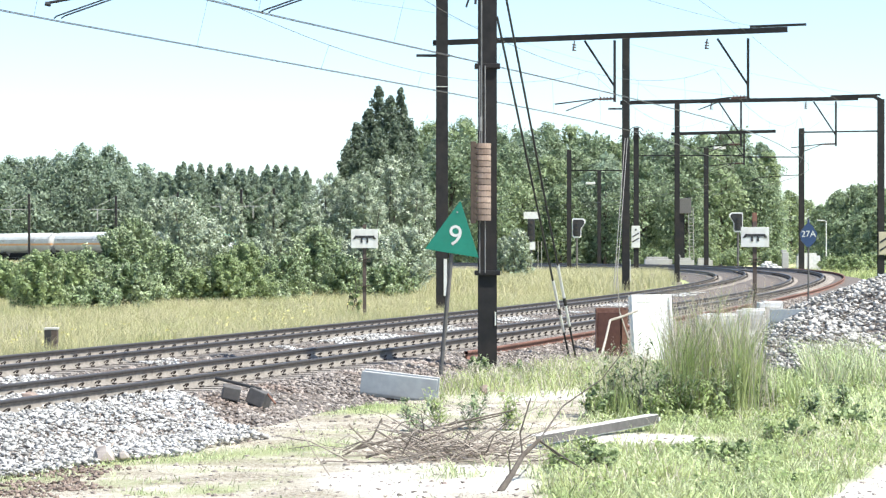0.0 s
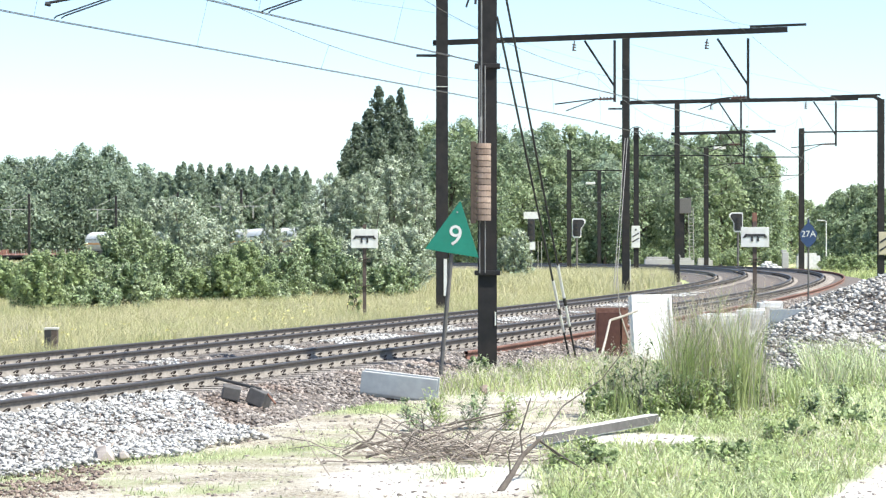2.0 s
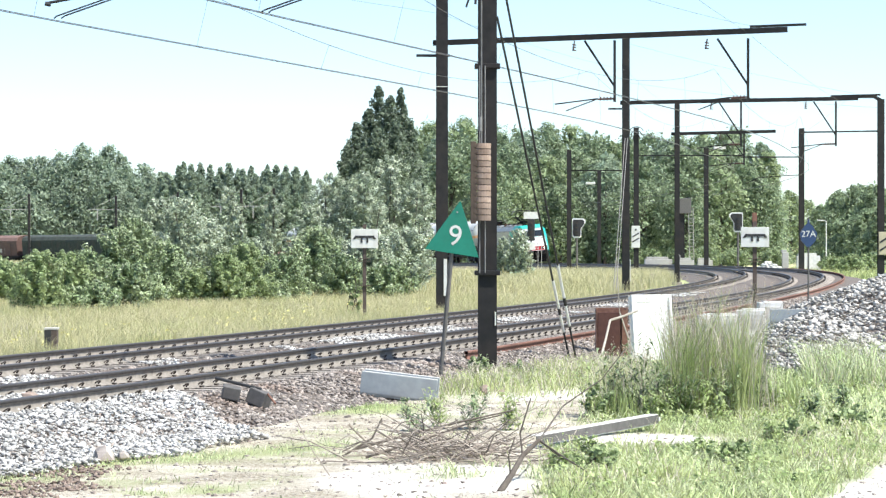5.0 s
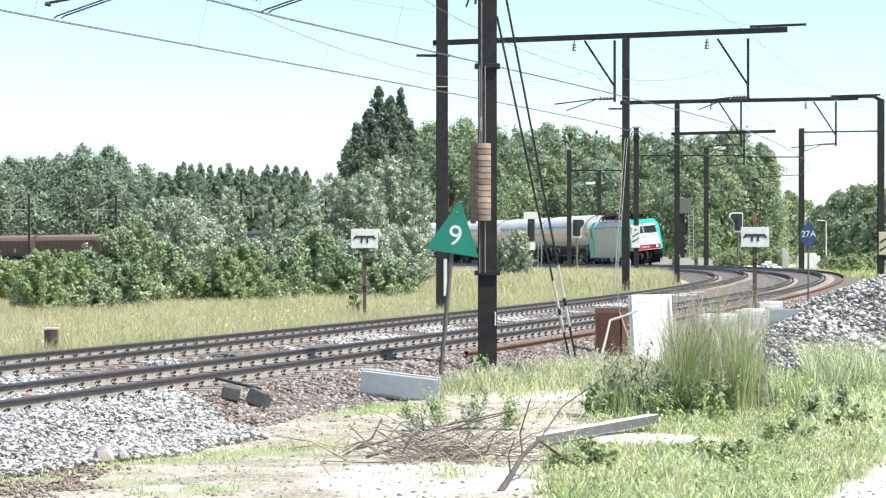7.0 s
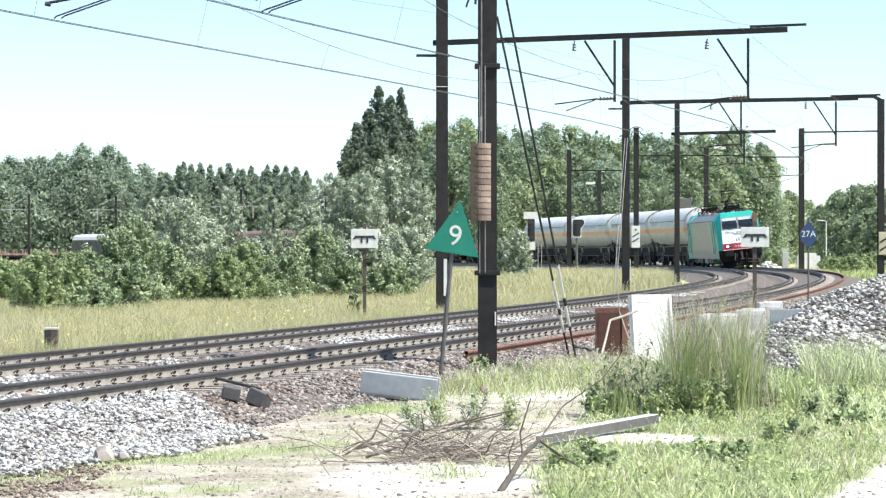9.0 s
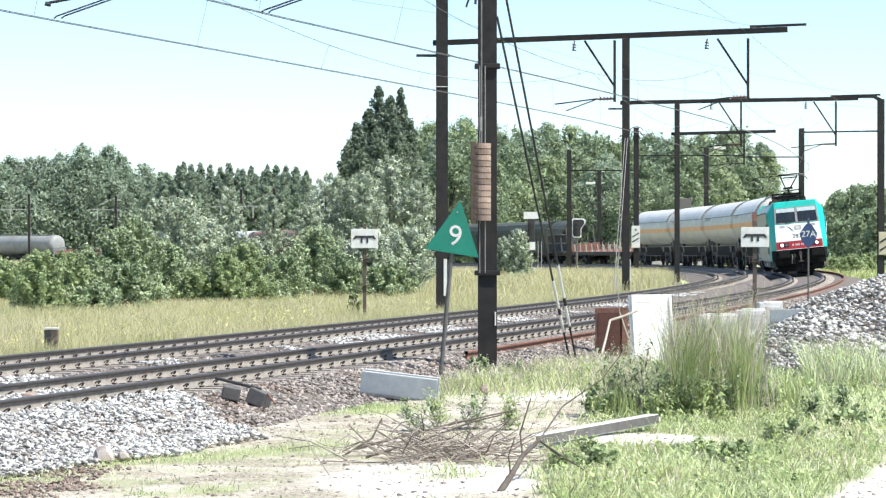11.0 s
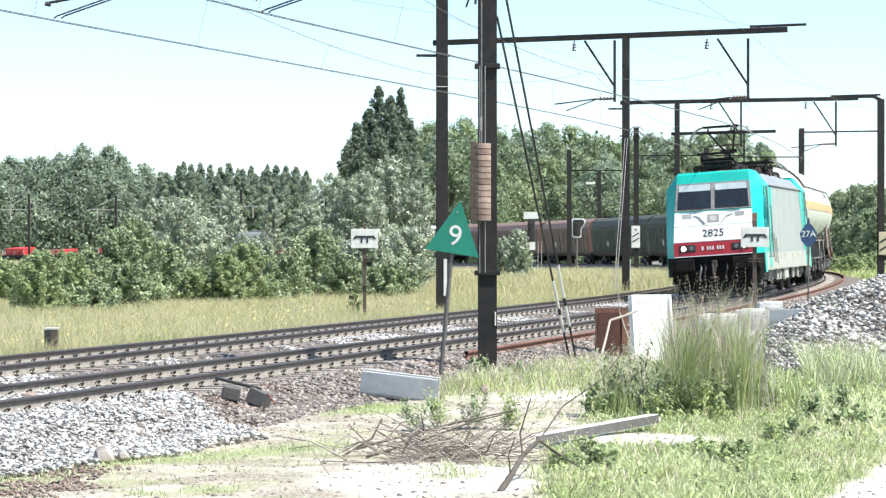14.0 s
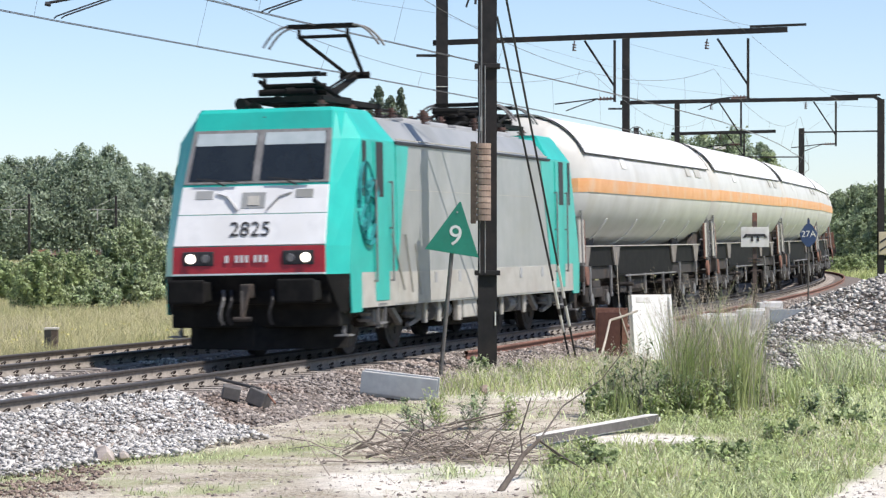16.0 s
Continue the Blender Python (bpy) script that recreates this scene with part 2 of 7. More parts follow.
GAP = 3.75  # between the two tracks' centre lines
# Bed colour is darkened to paint shade in the gaps between loose stones.
M_ballast = material("ballast_gap_shade", [(0.075, 0.062, 0.053), (0.14, 0.12, 0.105), (0.22, 0.195, 0.175)], 0.95, scale=22, bump=0.6, bump_scale=30, stain=(0.13, 0.088, 0.062), stain_scale=0.5, stain_amount=0.5)
M_rail_side = material("rail_dusty_web", [(0.165, 0.145, 0.125), (0.24, 0.215, 0.185), (0.31, 0.28, 0.245)], 0.9, 0.0, scale=9, bump=0.2)
# Dark colour paints the shade on the sides of the rail head.
M_rail_headside = material("rail_shaded_head_side", [(0.045, 0.039, 0.035), (0.08, 0.07, 0.063)], 0.6, 0.2, scale=20)
M_rail_shine = material("rail_polished_top", [(0.075, 0.068, 0.063), (0.12, 0.11, 0.103)], 0.45, 0.4, scale=20)
M_sleeper = material("sleeper_concrete", [(0.24, 0.215, 0.19), (0.35, 0.315, 0.28)], 0.9, scale=12, bump=0.3, vary=0.12, stain=(0.15, 0.10, 0.07), stain_amount=0.6)
M_clip = material("clip_iron", [(0.035, 0.029, 0.025), (0.075, 0.062, 0.054)], 0.7, 0.3, scale=30)
M_rust = material("rust_red", [(0.14, 0.07, 0.05), (0.22, 0.11, 0.08), (0.28, 0.16, 0.12)], 0.85, 0.2, scale=14, bump=0.3, stain=(0.14, 0.07, 0.05))

BED = [(-6.9, -0.54), (-6.3, -0.44), (-5.45, -0.235), (-5.1, -0.20), (-3.75, -0.205), (-2.4, -0.20), (-2.1, -0.25), (-1.65, -0.25), (-1.35, -0.20), (0, -0.205),
       (1.35, -0.20), (1.7, -0.235), (2.3, -0.38), (2.9, -0.52)]


def bed_height(off, zz):
    return zz + np.interp(off, [a for a, _ in BED], [b for _, b in BED])


def strip(name, ring, s_from, s_to, step, mat, cant=True, smooth=False, wave=0.0):
    """Sweeps an open or closed outline (across, up) along the line."""
    ss = np.arange(s_from, s_to + 0.01, step)
    k = len(ring)
    v = np.zeros((len(ss), k, 3))
    for j, (a, u) in enumerate(ring):
        x, y, z, psi, c = line(ss, a)
        base = a + 0.75 if a > -1.875 else a + GAP + 0.75
        v[:, j] = np.stack([x, y, z + u + (base * np.sin(c) if cant else 0)], -1)
        if wave:
            v[:, j, 2] += wave * ripples(x, y, 0.9, j) + wave * 0.7 * ripples(x, y, 0.35, j * 2)
    idx = np.arange(len(ss) * k).reshape(len(ss), k)
    faces = np.stack([idx[:-1, :-1], idx[1:, :-1], idx[1:, 1:], idx[:-1, 1:]], -1).reshape(-1, 4)
    return mesh_np(name, v.reshape(-1, 3), faces, mat, smooth)


def build_tracks():
    bed = new("ballast_bed", strip("ballast_bed", BED, S0 + 1, 560, 0.8, M_ballast, wave=0.018))
    tagged(bed, "grey brown crushed-stone ballast bed under two tracks", "ballast", kind="structure")
    ring = [(-0.075, -0.172), (-0.07, -0.155), (-0.009, -0.13), (-0.010, -0.055), (-0.036, -0.045), (-0.036, -0.012), (-0.028, 0.0),
            (0.028, 0.0), (0.036, -0.012), (0.036, -0.045), (0.010, -0.055), (0.009, -0.13), (0.07, -0.155), (0.075, -0.172)]
    ss = np.arange(S0 + 20, 420, 0.6)
    sleeper = bmesh.new()
    for u in (-1, 1):
        add_box(sleeper, u * 0.86, 0, -0.272, 0.82, 0.27, 0.20)
    add_box(sleeper, 0, 0, -0.30, 1.0, 0.2, 0.16)
    me_sleeper = bpy.data.meshes.new("sleeper")
    sleeper.to_mesh(me_sleeper)
    sleeper.free()
    me_sleeper.materials.append(M_sleeper)
    n = len(me_sleeper.vertices)
    sv = np.array([tuple(v.co) for v in me_sleeper.vertices])
    sf = np.array([tuple(p.vertices) for p in me_sleeper.polygons])
    # a bent spring clip on its shoulder, one mesh
    clip = bmesh.new()
    pts = [Vector((0.02 + 0.05 * math.sin(a), 0.055 * math.cos(a) * (1 - 0.1 * a), -0.135 + 0.045 * math.sin(a * 0.9))) for a in np.linspace(0, 3.3, 7)]
    for a, b in zip(pts, pts[1:]):
        add_bar(clip, a, b, 0.017, 0.017)
    add_box(clip, 0.05, 0, -0.162, 0.05, 0.06, 0.03)
    cv = np.array([tuple(v.co) for v in clip.verts])
    clip.verts.index_update()
    cf = np.array([[v.index for v in f.verts] for f in clip.faces])
    clip.free()
    for name, shift, label in (("near_track", 0.0, "railway track with concrete sleepers and worn steel rails"), ("far_track", -GAP, "second railway track with concrete sleepers and worn steel rails")):
        track = tagged(thing(name), label, "railway track", group="tracks", kind="structure")
        for side in (-0.753, 0.753):
            me = strip("rail", [(a + side + shift, u) for a, u in ring], S0 + 15, 520, 1.0, [M_rail_side, M_rail_headside, M_rail_shine])
            idx = np.tile([0] * 4 + [1] + [2] * 3 + [1] + [0] * 4, len(me.polygons) // 13)
            me.polygons.foreach_set("material_index", idx.astype(np.int32))
            r = new("rail", me)
            r.parent = track
            tagged(r, "dark rusty rail with a polished running face")
        rest_v, rest_f, clip_v, clip_f = [], [], [], []
        for s in ss:
            x, y, z, psi, c = line(s, shift)
            m = Matrix.Translation((x, y, z + 0.75 * math.sin(c))) @ Matrix.Rotation(psi, 4, "Z") @ Matrix.Rotation(-c, 4, "Y")
            a = np.array(m)
            if -28 < s < 60:
                o = new("sleeper", me_sleeper)
                o.parent, o.matrix_basis = track, m
            elif s < 260:
                rest_f.append(sf + n * len(rest_v))
                rest_v.append(sv @ a[:3, :3].T + a[:3, 3])
            if -30 < s < 130:
                for side in (-0.753, 0.753):
                    for u in (1, -1):
                        p = cv * [u, u, 1] + [side + u * 0.05, 0, 0]
                        clip_f.append(cf + len(cv) * len(clip_v))
                        clip_v.append(p @ a[:3, :3].T + a[:3, 3])
        o = new("far_sleeper", mesh_np("far_sleeper", np.concatenate(rest_v), np.concatenate(rest_f), M_sleeper))
        o.parent = track
        tagged(o, kind="stuff")
        o = new("rail_clip", mesh_np("rail_clip", np.concatenate(clip_v), np.concatenate(clip_f), M_clip))
        o.parent = track
        tagged(o, "dark sprung rail clips", kind="stuff")
    # a worn-out rail laid down along the outer side
    spare = [(a + 1.72, u - 0.11) for a, u in ring]
    me = strip("spare_rail", spare, 7, 150, 1.0, M_rust)
    tagged(new("spare_rail", me), "rust-red worn rail lying beside the track", "rail")


build_ground()
build_tracks()


# ---- the goods train ----
SPEED, SLOWING = 22.668, -0.0106


def front_at(t):
    left = 16 - t
    return SPEED * left + SLOWING * left ** 2 + 0.1 + 0.4 * (1 - math.exp(-left / 0.7))


def on_track(t, back, half_base):
    """The pose of a vehicle whose middle is back metres behind the train's front, on bogies half_base either way."""
    s = front_at(t) + back
    p = [line(s - half_base), line(s + half_base)]
    a, b = (Vector((q[0], q[1], q[2] + 0.75 * math.sin(q[4]))) for q in p)
    fwd = (a - b).normalized()
    psi, c = line(s)[3:5]
    out = Vector((math.cos(psi), math.sin(psi), 0))
    side = (out * math.cos(c) + Vector((0, 0, 1)) * math.sin(c))
    side = (side - fwd * side.dot(fwd)).normalized()
    up = fwd.cross(side)
    m = Matrix((fwd, side, up)).transposed().to_4x4()
    m.translation = (a + b) / 2
    return m


TRAIN = []  # (thing, distance of its middle behind the front, half its bogie spacing)

M_teal = material("loco_turquoise", [(0.012, 0.38, 0.325), (0.02, 0.46, 0.39)], 0.36, scale=2.5, bump=0.03, stain=(0.04, 0.31, 0.265), stain_scale=1.2, stain_amount=0.35)
M_locowhite = material("loco_white", [(0.66, 0.67, 0.67), (0.78, 0.79, 0.79)], 0.4, scale=3, stain=(0.52, 0.52, 0.50), stain_scale=1.5, stain_amount=0.4)
M_red = material("loco_red", [(0.34, 0.02, 0.03), (0.45, 0.03, 0.04)], 0.42, scale=4)
M_locogrey = material("loco_grey_side", [(0.25, 0.262, 0.258), (0.345, 0.352, 0.345)], 0.36, scale=1.3, stain=(0.21, 0.208, 0.175), stain_scale=0.6, stain_amount=0.55)
M_lowgrey = material("loco_skirt", [(0.38, 0.37, 0.33), (0.48, 0.465, 0.42)], 0.55, scale=3, stain=(0.30, 0.26, 0.22), stain_scale=2, stain_amount=0.5)
M_roofgrey = material("loco_roof", [(0.33, 0.34, 0.35), (0.42, 0.43, 0.44)], 0.6, scale=3, stain=(0.2, 0.18, 0.16), stain_scale=1.5)
M_black = material("underframe_black", [(0.005, 0.005, 0.005), (0.012, 0.012, 0.011)], 0.8, scale=6, spec=0.2, stain=(0.018, 0.016, 0.014), stain_scale=3, stain_amount=0.6)
M_darkgrey = material("running_gear", [(0.022, 0.02, 0.019), (0.055, 0.05, 0.045)], 0.75, 0.2, scale=9, stain=(0.09, 0.065, 0.05), stain_scale=4)
M_palegear = material("running_gear_pale", [(0.15, 0.148, 0.145), (0.26, 0.255, 0.25)], 0.6, 0.2, scale=8)
M_glass = material("cab_glass", [(0.012, 0.016, 0.02), (0.02, 0.026, 0.03)], 0.06, scale=2, spec=0.7)
M_blind = material("cab_blind", [(0.32, 0.38, 0.40), (0.42, 0.48, 0.50)], 0.5, scale=3)
M_ink = material("black_paint", [(0.02, 0.02, 0.022), (0.035, 0.035, 0.037)], 0.6, scale=10)
M_whitepaint = material("white_paint", [(0.70, 0.70, 0.68), (0.80, 0.80, 0.78)], 0.55, scale=8, stain=(0.5, 0.48, 0.44), stain_amount=0.4)
M_graffiti = material("dark_teal_spray", [(0.01, 0.17, 0.18), (0.02, 0.22, 0.23)], 0.6, scale=6)
M_lamp = glow("headlamp_lit", (1.0, 0.90, 0.76), 2.2)
M_lampoff = material("lamp_glass", [(0.10, 0.10, 0.11), (0.2, 0.2, 0.22)], 0.1, scale=6)
M_insul = material("brown_insulator", [(0.06, 0.03, 0.02), (0.11, 0.055, 0.04)], 0.35, scale=8)
M_steel = material("bright_steel", [(0.35, 0.34, 0.33), (0.5, 0.49, 0.48)], 0.4, 0.8, scale=12)


def quad_plate(corners, u0, u1, v0, v1, thick=0.012, lift=0.0):
    """A plate on the quad corners (00, 10, 11, 01), between the fractions u and v, thick outwards."""
    a, b, c, d = (Vector(p) for p in corners)

    def at(u, v):
        return (a * (1 - u) + b * u) * (1 - v) + (d * (1 - u) + c * u) * v
    n = (b - a).cross(d - a).normalized()
    base = [at(u0, v0), at(u1, v0), at(u1, v1), at(u0, v1)]
    bm = bmesh.new()
    lo = [bm.verts.new(p + n * lift) for p in base]
    k = 1 - min(0.4, thick / max(1e-3, (base[1] - base[0]).length))
    mid = sum(base, Vector()) / 4
    hi = [bm.verts.new(mid + (p - mid) * k + n * (lift + thick)) for p in base]
    for i in range(4):
        j = (i + 1) % 4
        bm.faces.new((lo[i], lo[j], hi[j], hi[i]))
    bm.faces.new(hi)
    bm.faces.new(lo[::-1])
    bmesh.ops.recalc_face_normals(bm, faces=bm.faces)
    return bm


def wheelset(r, parent, x):
    """Two flanged wheels on an axle, turning about y; a part of the vehicle."""
    bm = bmesh.new()
    add_rod(bm, (0, -0.8, 0), (0, 0.8, 0), 0.085, seg=10)
    for y in (-0.753, 0.753):
        o = 1 if y > 0 else -1
        add_rod(bm, (0, y - 0.06, 0), (0, y + 0.06, 0), r, seg=28)
        add_rod(bm, (0, y - o * 0.085, 0), (0, y - o * 0.055, 0), r + 0.03, seg=28)
        add_rod(bm, (0, y + o * 0.06, 0), (0, y + o * 0.075, 0), r * 0.82, r * 0.78, seg=28)
        add_rod(bm, (0, y + o * 0.05, 0), (0, y + o * 0.16, 0), 0.16, 0.12, seg=14)
        for a in range(6):
            q = a * math.pi / 3
            add_box(bm, r * 0.5 * math.cos(q), y + o * 0.08, r * 0.5 * math.sin(q), 0.08, 0.03, 0.08)
    return part("wheelset", bm, M_darkgrey, parent, "steel wheels on an axle", pose(x, 0, r))


SPIN = []  # (wheelset, x on its vehicle, radius, distance of the vehicle's middle behind the front)


def goods_bogie(parent, x, back, wheels=True, r=0.46, base=0.9, mat=None):
    mat = mat or M_darkgrey
    bm = bmesh.new()
    for y in (-1.0, 1.0):
        add_box(bm, x, y, 0.62, 1.5, 0.12, 0.22, 0.03)
        add_box(bm, x, y, 0.80, 0.9, 0.10, 0.16, 0.03)
        for dx in (-base, base):
            add_box(bm, x + dx, y, 0.50, 0.36, 0.22, 0.34, 0.04)
            for k in (-0.23, 0.23):
                add_rod(bm, (x + dx + k, y, 0.42), (x + dx + k, y, 0.74), 0.09, seg=10)
    add_box(bm, x, 0, 0.66, 0.5, 2.0, 0.24, 0.03)
    part("bogie_frame", bm, mat, parent, "cast steel bogie frame with coil springs")
    for y in (-1.07, 1.07):
        for dx in (-base, base):
            part("axle_box_cover", rod((x + dx, y, 0.47), (x + dx, y + 0.06 * (1 if y > 0 else -1), 0.47), 0.14, seg=12), M_palegear, parent)
    for dx in (-base, base):
        SPIN.append((wheelset(r, parent, x + dx), r, back))


def buffers(parent, ends, z=1.04, square=False):
    for x in ends:
        o = 1 if x > 0 else -1
        for y in (-0.875, 0.875):
            bm = bmesh.new()
            add_rod(bm, (x - o * 0.55, y, z), (x - o * 0.12, y, z), 0.13, 0.11, seg=14)
            if square:
                add_box(bm, x - o * 0.04, y, z, 0.07, 0.60, 0.36, 0.03)
                add_box(bm, x - o * 0.30, y, z, 0.42, 0.52, 0.30, 0.03)
            else:
                add_rod(bm, (x - o * 0.05, y, z), (x, y, z), 0.24, 0.23, seg=18)
            part("buffer", bm, M_black, parent, "black steel buffer")
        bm = bmesh.new()
        add_box(bm, x - o * 0.38, 0, z, 0.3, 0.16, 0.22, 0.03)
        add_bar(bm, (x - o * 0.25, -0.05, z), (x - o * 0.10, 0, z - 0.40), 0.05, 0.05)
        add_bar(bm, (x - o * 0.25, 0.05, z), (x - o * 0.10, 0, z - 0.40), 0.05, 0.05)
        add_rod(bm, (x - o * 0.10, -0.14, z - 0.42), (x - o * 0.10, 0.14, z - 0.42), 0.035)
        part("coupling", bm, M_darkgrey, parent, "screw coupling hanging from its hook")


def loco_cab(loco, o):
    """One cab end; o is 1 for the leading one, -1 for the trailing one."""
    turn = pose(0, 0, 0) if o > 0 else pose(0.8, 0, 0, 0, 0, 180)
    rows = [(0.72, 8.72, 1.36, 8.5, 1.465), (1.30, 9.03, 1.23, 8.62, 1.485), (1.73, 9.0, 1.22, 8.55, 1.485), (2.69, 8.6, 1.18, 8.18, 1.485), (3.38, 8.26, 1.14, 7.86, 1.48),
            (3.82, 8.10, 1.09, 7.70, 1.18), (3.88, 8.03, 1.05, 7.66, 1.12)]
    rings = []
    for z, xf, wf, xs, ws in rows:
        xb = 5.96 if z < 3.4 else 6.30
        rings.append([(xb, -ws, z), (xs, -ws, z), (xs + (xf - xs) * 0.72, -wf - (ws - wf) * 0.30, z), (xf, -wf, z), (xf, 0, z),
                      (xf, wf, z), (xs + (xf - xs) * 0.72, wf + (ws - wf) * 0.30, z), (xs, ws, z), (xb, ws, z)])
    low, up = loft(rings[:2]), loft(rings[1:])
    cab = part("cab", up, M_teal, loco, "turquoise cab", turn)
    bm = low
    part("cab_apron", bm, M_black, cab, "black apron under the cab")
    for k in (-1, 1):
        pts = [(5.96, 0.76), (8.0, 0.76), (8.0, 1.31), (5.96, 1.31)]
        b3 = extrude_poly(pts, 0.02)
        bmesh.ops.translate(b3, verts=b3.verts, vec=(0, k * 1.482, 0))
        part("cab_skirt", b3, M_lowgrey, cab, "pale grey lower cab panel")
        b3 = extrude_poly([(8.005, 0.70), (8.56, 0.70), (8.61, 1.33), (8.005, 1.33)], 0.02)
        bmesh.ops.translate(b3, verts=b3.verts, vec=(0, k * 1.484, 0))
        part("corner_panel", b3, M_teal, cab, "turquoise corner panel beside the apron")
    # front faces: 00 is the lower corner on -y
    F = lambda z0, z1: [(np.interp(z, [r[0] for r in rows], [r[1] for r in rows]), y * np.interp(z, [r[0] for r in rows], [r[2] for r in rows]), z)
                        for z, y in ((z0, -1), (z0, 1), (z1, 1), (z1, -1))]
    part("number_band", quad_plate(F(1.33, 1.74), 0.0, 1.0, 0, 1, 0.022), M_red, cab, "dark red band round the lamps")
    part("band_trim", quad_plate(F(1.305, 1.33), 0.0, 1.0, 0, 1, 0.028), M_locowhite, cab, "thin pale trim under the red band")
    part("nose_panel", quad_plate(F(1.75, 2.69), 0.0, 1.0, 0, 0.50, 0.022), M_locowhite, cab, "white nose panel")
    part("nose_panel", quad_plate(F(1.75, 2.69), 0.0, 1.0, 0.515, 0.97, 0.018), M_locowhite, cab, "white nose panel")
    part("windscreen_frame", quad_plate(F(2.70, 3.54), 0.0, 1.0, 0.0, 1.0, 0.02), M_palegear, cab, "dark rubber windscreen frame")
    for u0, u1 in ((0.035, 0.475), (0.525, 0.965)):
        pane = part("windscreen", quad_plate(F(2.70, 3.52), u0, u1, 0.05, 0.96, 0.008, 0.022), M_glass, cab, "dark tinted windscreen pane")
        part("blind", quad_plate(F(2.70, 3.52), u0 + 0.005, u1 - 0.005, 0.72, 0.955, 0.004, 0.031), M_blind, pane, "pale grey roller blind half drawn")
        bm = bmesh.new()
        c = [Vector(p) for p in F(2.70, 3.52)]
        um = (u0 + u1) / 2
        p0 = (c[0] * (1 - um) + c[1] * um) + Vector((0.06, 0, 0.03))
        add_bar(bm, p0 + Vector((0, 0.3, 0.0)), p0 + Vector((0, -0.35, 0.06)), 0.025, 0.02)
        add_bar(bm, p0 + Vector((0, 0.1, -0.06)), p0 + Vector((0, -0.1, 0.03)), 0.03, 0.02)
        part("wiper", bm, M_ink, pane)
    # lamps
    for y in (-0.92, 0.92):
        o2 = 1 if y > 0 else -1
        part("lamp_housing", box(9.03, y - o2 * 0.12, 1.56, 0.05, 0.50, 0.22, 0.02), M_ink, cab)
        bm = bmesh.new()
        add_rod(bm, (9.04, y, 1.56), (9.08, y, 1.56), 0.078, 0.07, seg=18)
        part("headlight", bm, M_lamp if o > 0 else M_lampoff, cab, "lit round headlight" if o > 0 else "round headlight")
        bm = bmesh.new()
        add_rod(bm, (9.04, y - o2 * 0.24, 1.56), (9.07, y - o2 * 0.24, 1.56), 0.07, 0.06, seg=16)
        part("tail_light", bm, M_lampoff, cab)
    if o > 0:
        up_lamp = bmesh.new()
        add_rod(up_lamp, (8.02, 0.0, 3.70), (8.12, 0.0, 3.68), 0.07, seg=14)
        part("top_lamp", up_lamp, M_lampoff, cab)
        tilt = math.degrees(math.atan2(0.4, 0.96))
        m = Matrix.Translation((8.928, 0, 1.995)) @ pose(0, 0, 0, 90 - tilt, 0, 90)
        writing("2825", 0.335, M_ink, cab, m, "fleet_number")
        for k, (a, w) in enumerate(((-0.34, 0.06), (-0.18, 0.05), (-0.10, 0.05), (-0.02, 0.05), (0.12, 0.05), (0.20, 0.05), (0.29, 0.05))):
            part("number_bar", box(9.052, a, 1.55, 0.006, w, 0.11), M_whitepaint, cab, "small white bar")
        # the badge on the nose: grey wings about a square plate
        C = F(1.75, 2.69)
        for u0, u1, v0, v1 in ((0.42, 0.58, 0.60, 0.86), (0.10, 0.22, 0.76, 0.90), (0.78, 0.90, 0.76, 0.90)):
            part("nose_recess", quad_plate(C, u0, u1, v0, v1, 0.006, 0.02), M_locogrey, cab, "shallow grey recess")
        part("badge", quad_plate(C, 0.46, 0.54, 0.64, 0.80, 0.01, 0.027), M_lowgrey, cab, "small pale badge plate")
        for k in (-1, 1):
            bm = bmesh.new()
            add_bar(bm, (8.78, k * 0.22, 2.30), (8.70, k * 0.40, 2.50), 0.10, 0.012)
            add_bar(bm, (8.70, k * 0.40, 2.50), (8.67, k * 0.60, 2.56), 0.07, 0.012)
            part("badge_wing", bm, M_roofgrey, cab, "grey painted wing of the badge")
    # doors, windows and rails on both sides
    for k in (-1, 1):
        y = k * 1.487
        door = part("cab_door", box(6.85, y, 2.10, 0.78, 0.03, 2.5, 0.012), M_teal, cab, "turquoise cab door")
        part("door_window", box(6.95, y + k * 0.016, 2.92, 0.40, 0.012, 0.86, 0.004), M_ink, door, "dark door window")
        for x in (6.38, 7.32):
            bm = bmesh.new()
            add_rod(bm, (x, y + k * 0.06, 1.15), (x, y + k * 0.06, 2.75), 0.018)
            for z in (1.17, 2.0, 2.73):
                add_rod(bm, (x, y, z), (x, y + k * 0.06, z), 0.014)
            part("handrail", bm, M_palegear, cab, "grey handrail beside the door")
        bm = bmesh.new()
        add_box(bm, 6.85, k * 1.44, 0.50, 0.42, 0.12, 0.03)
        add_box(bm, 6.85, k * 1.44, 0.80, 0.42, 0.12, 0.03)
        for x in (6.66, 7.04):
            add_box(bm, x, k * 1.46, 0.66, 0.03, 0.05, 0.48)
        part("step", bm, M_palegear, cab, "grey boarding steps")
        part("step_recess", box(6.85, k * 1.482, 1.02, 0.40, 0.02, 0.18, 0.004), M_ink, cab)
        part("vent_plate", box(8.0, k * 1.478, 1.08, 0.16, 0.02, 0.2, 0.005), M_roofgrey, cab)
        part("side_window", box(7.74, y - k * 0.004, 2.92, 0.20, 0.02, 0.86, 0.006), M_ink, cab, "dark side window")
    return cab, turn


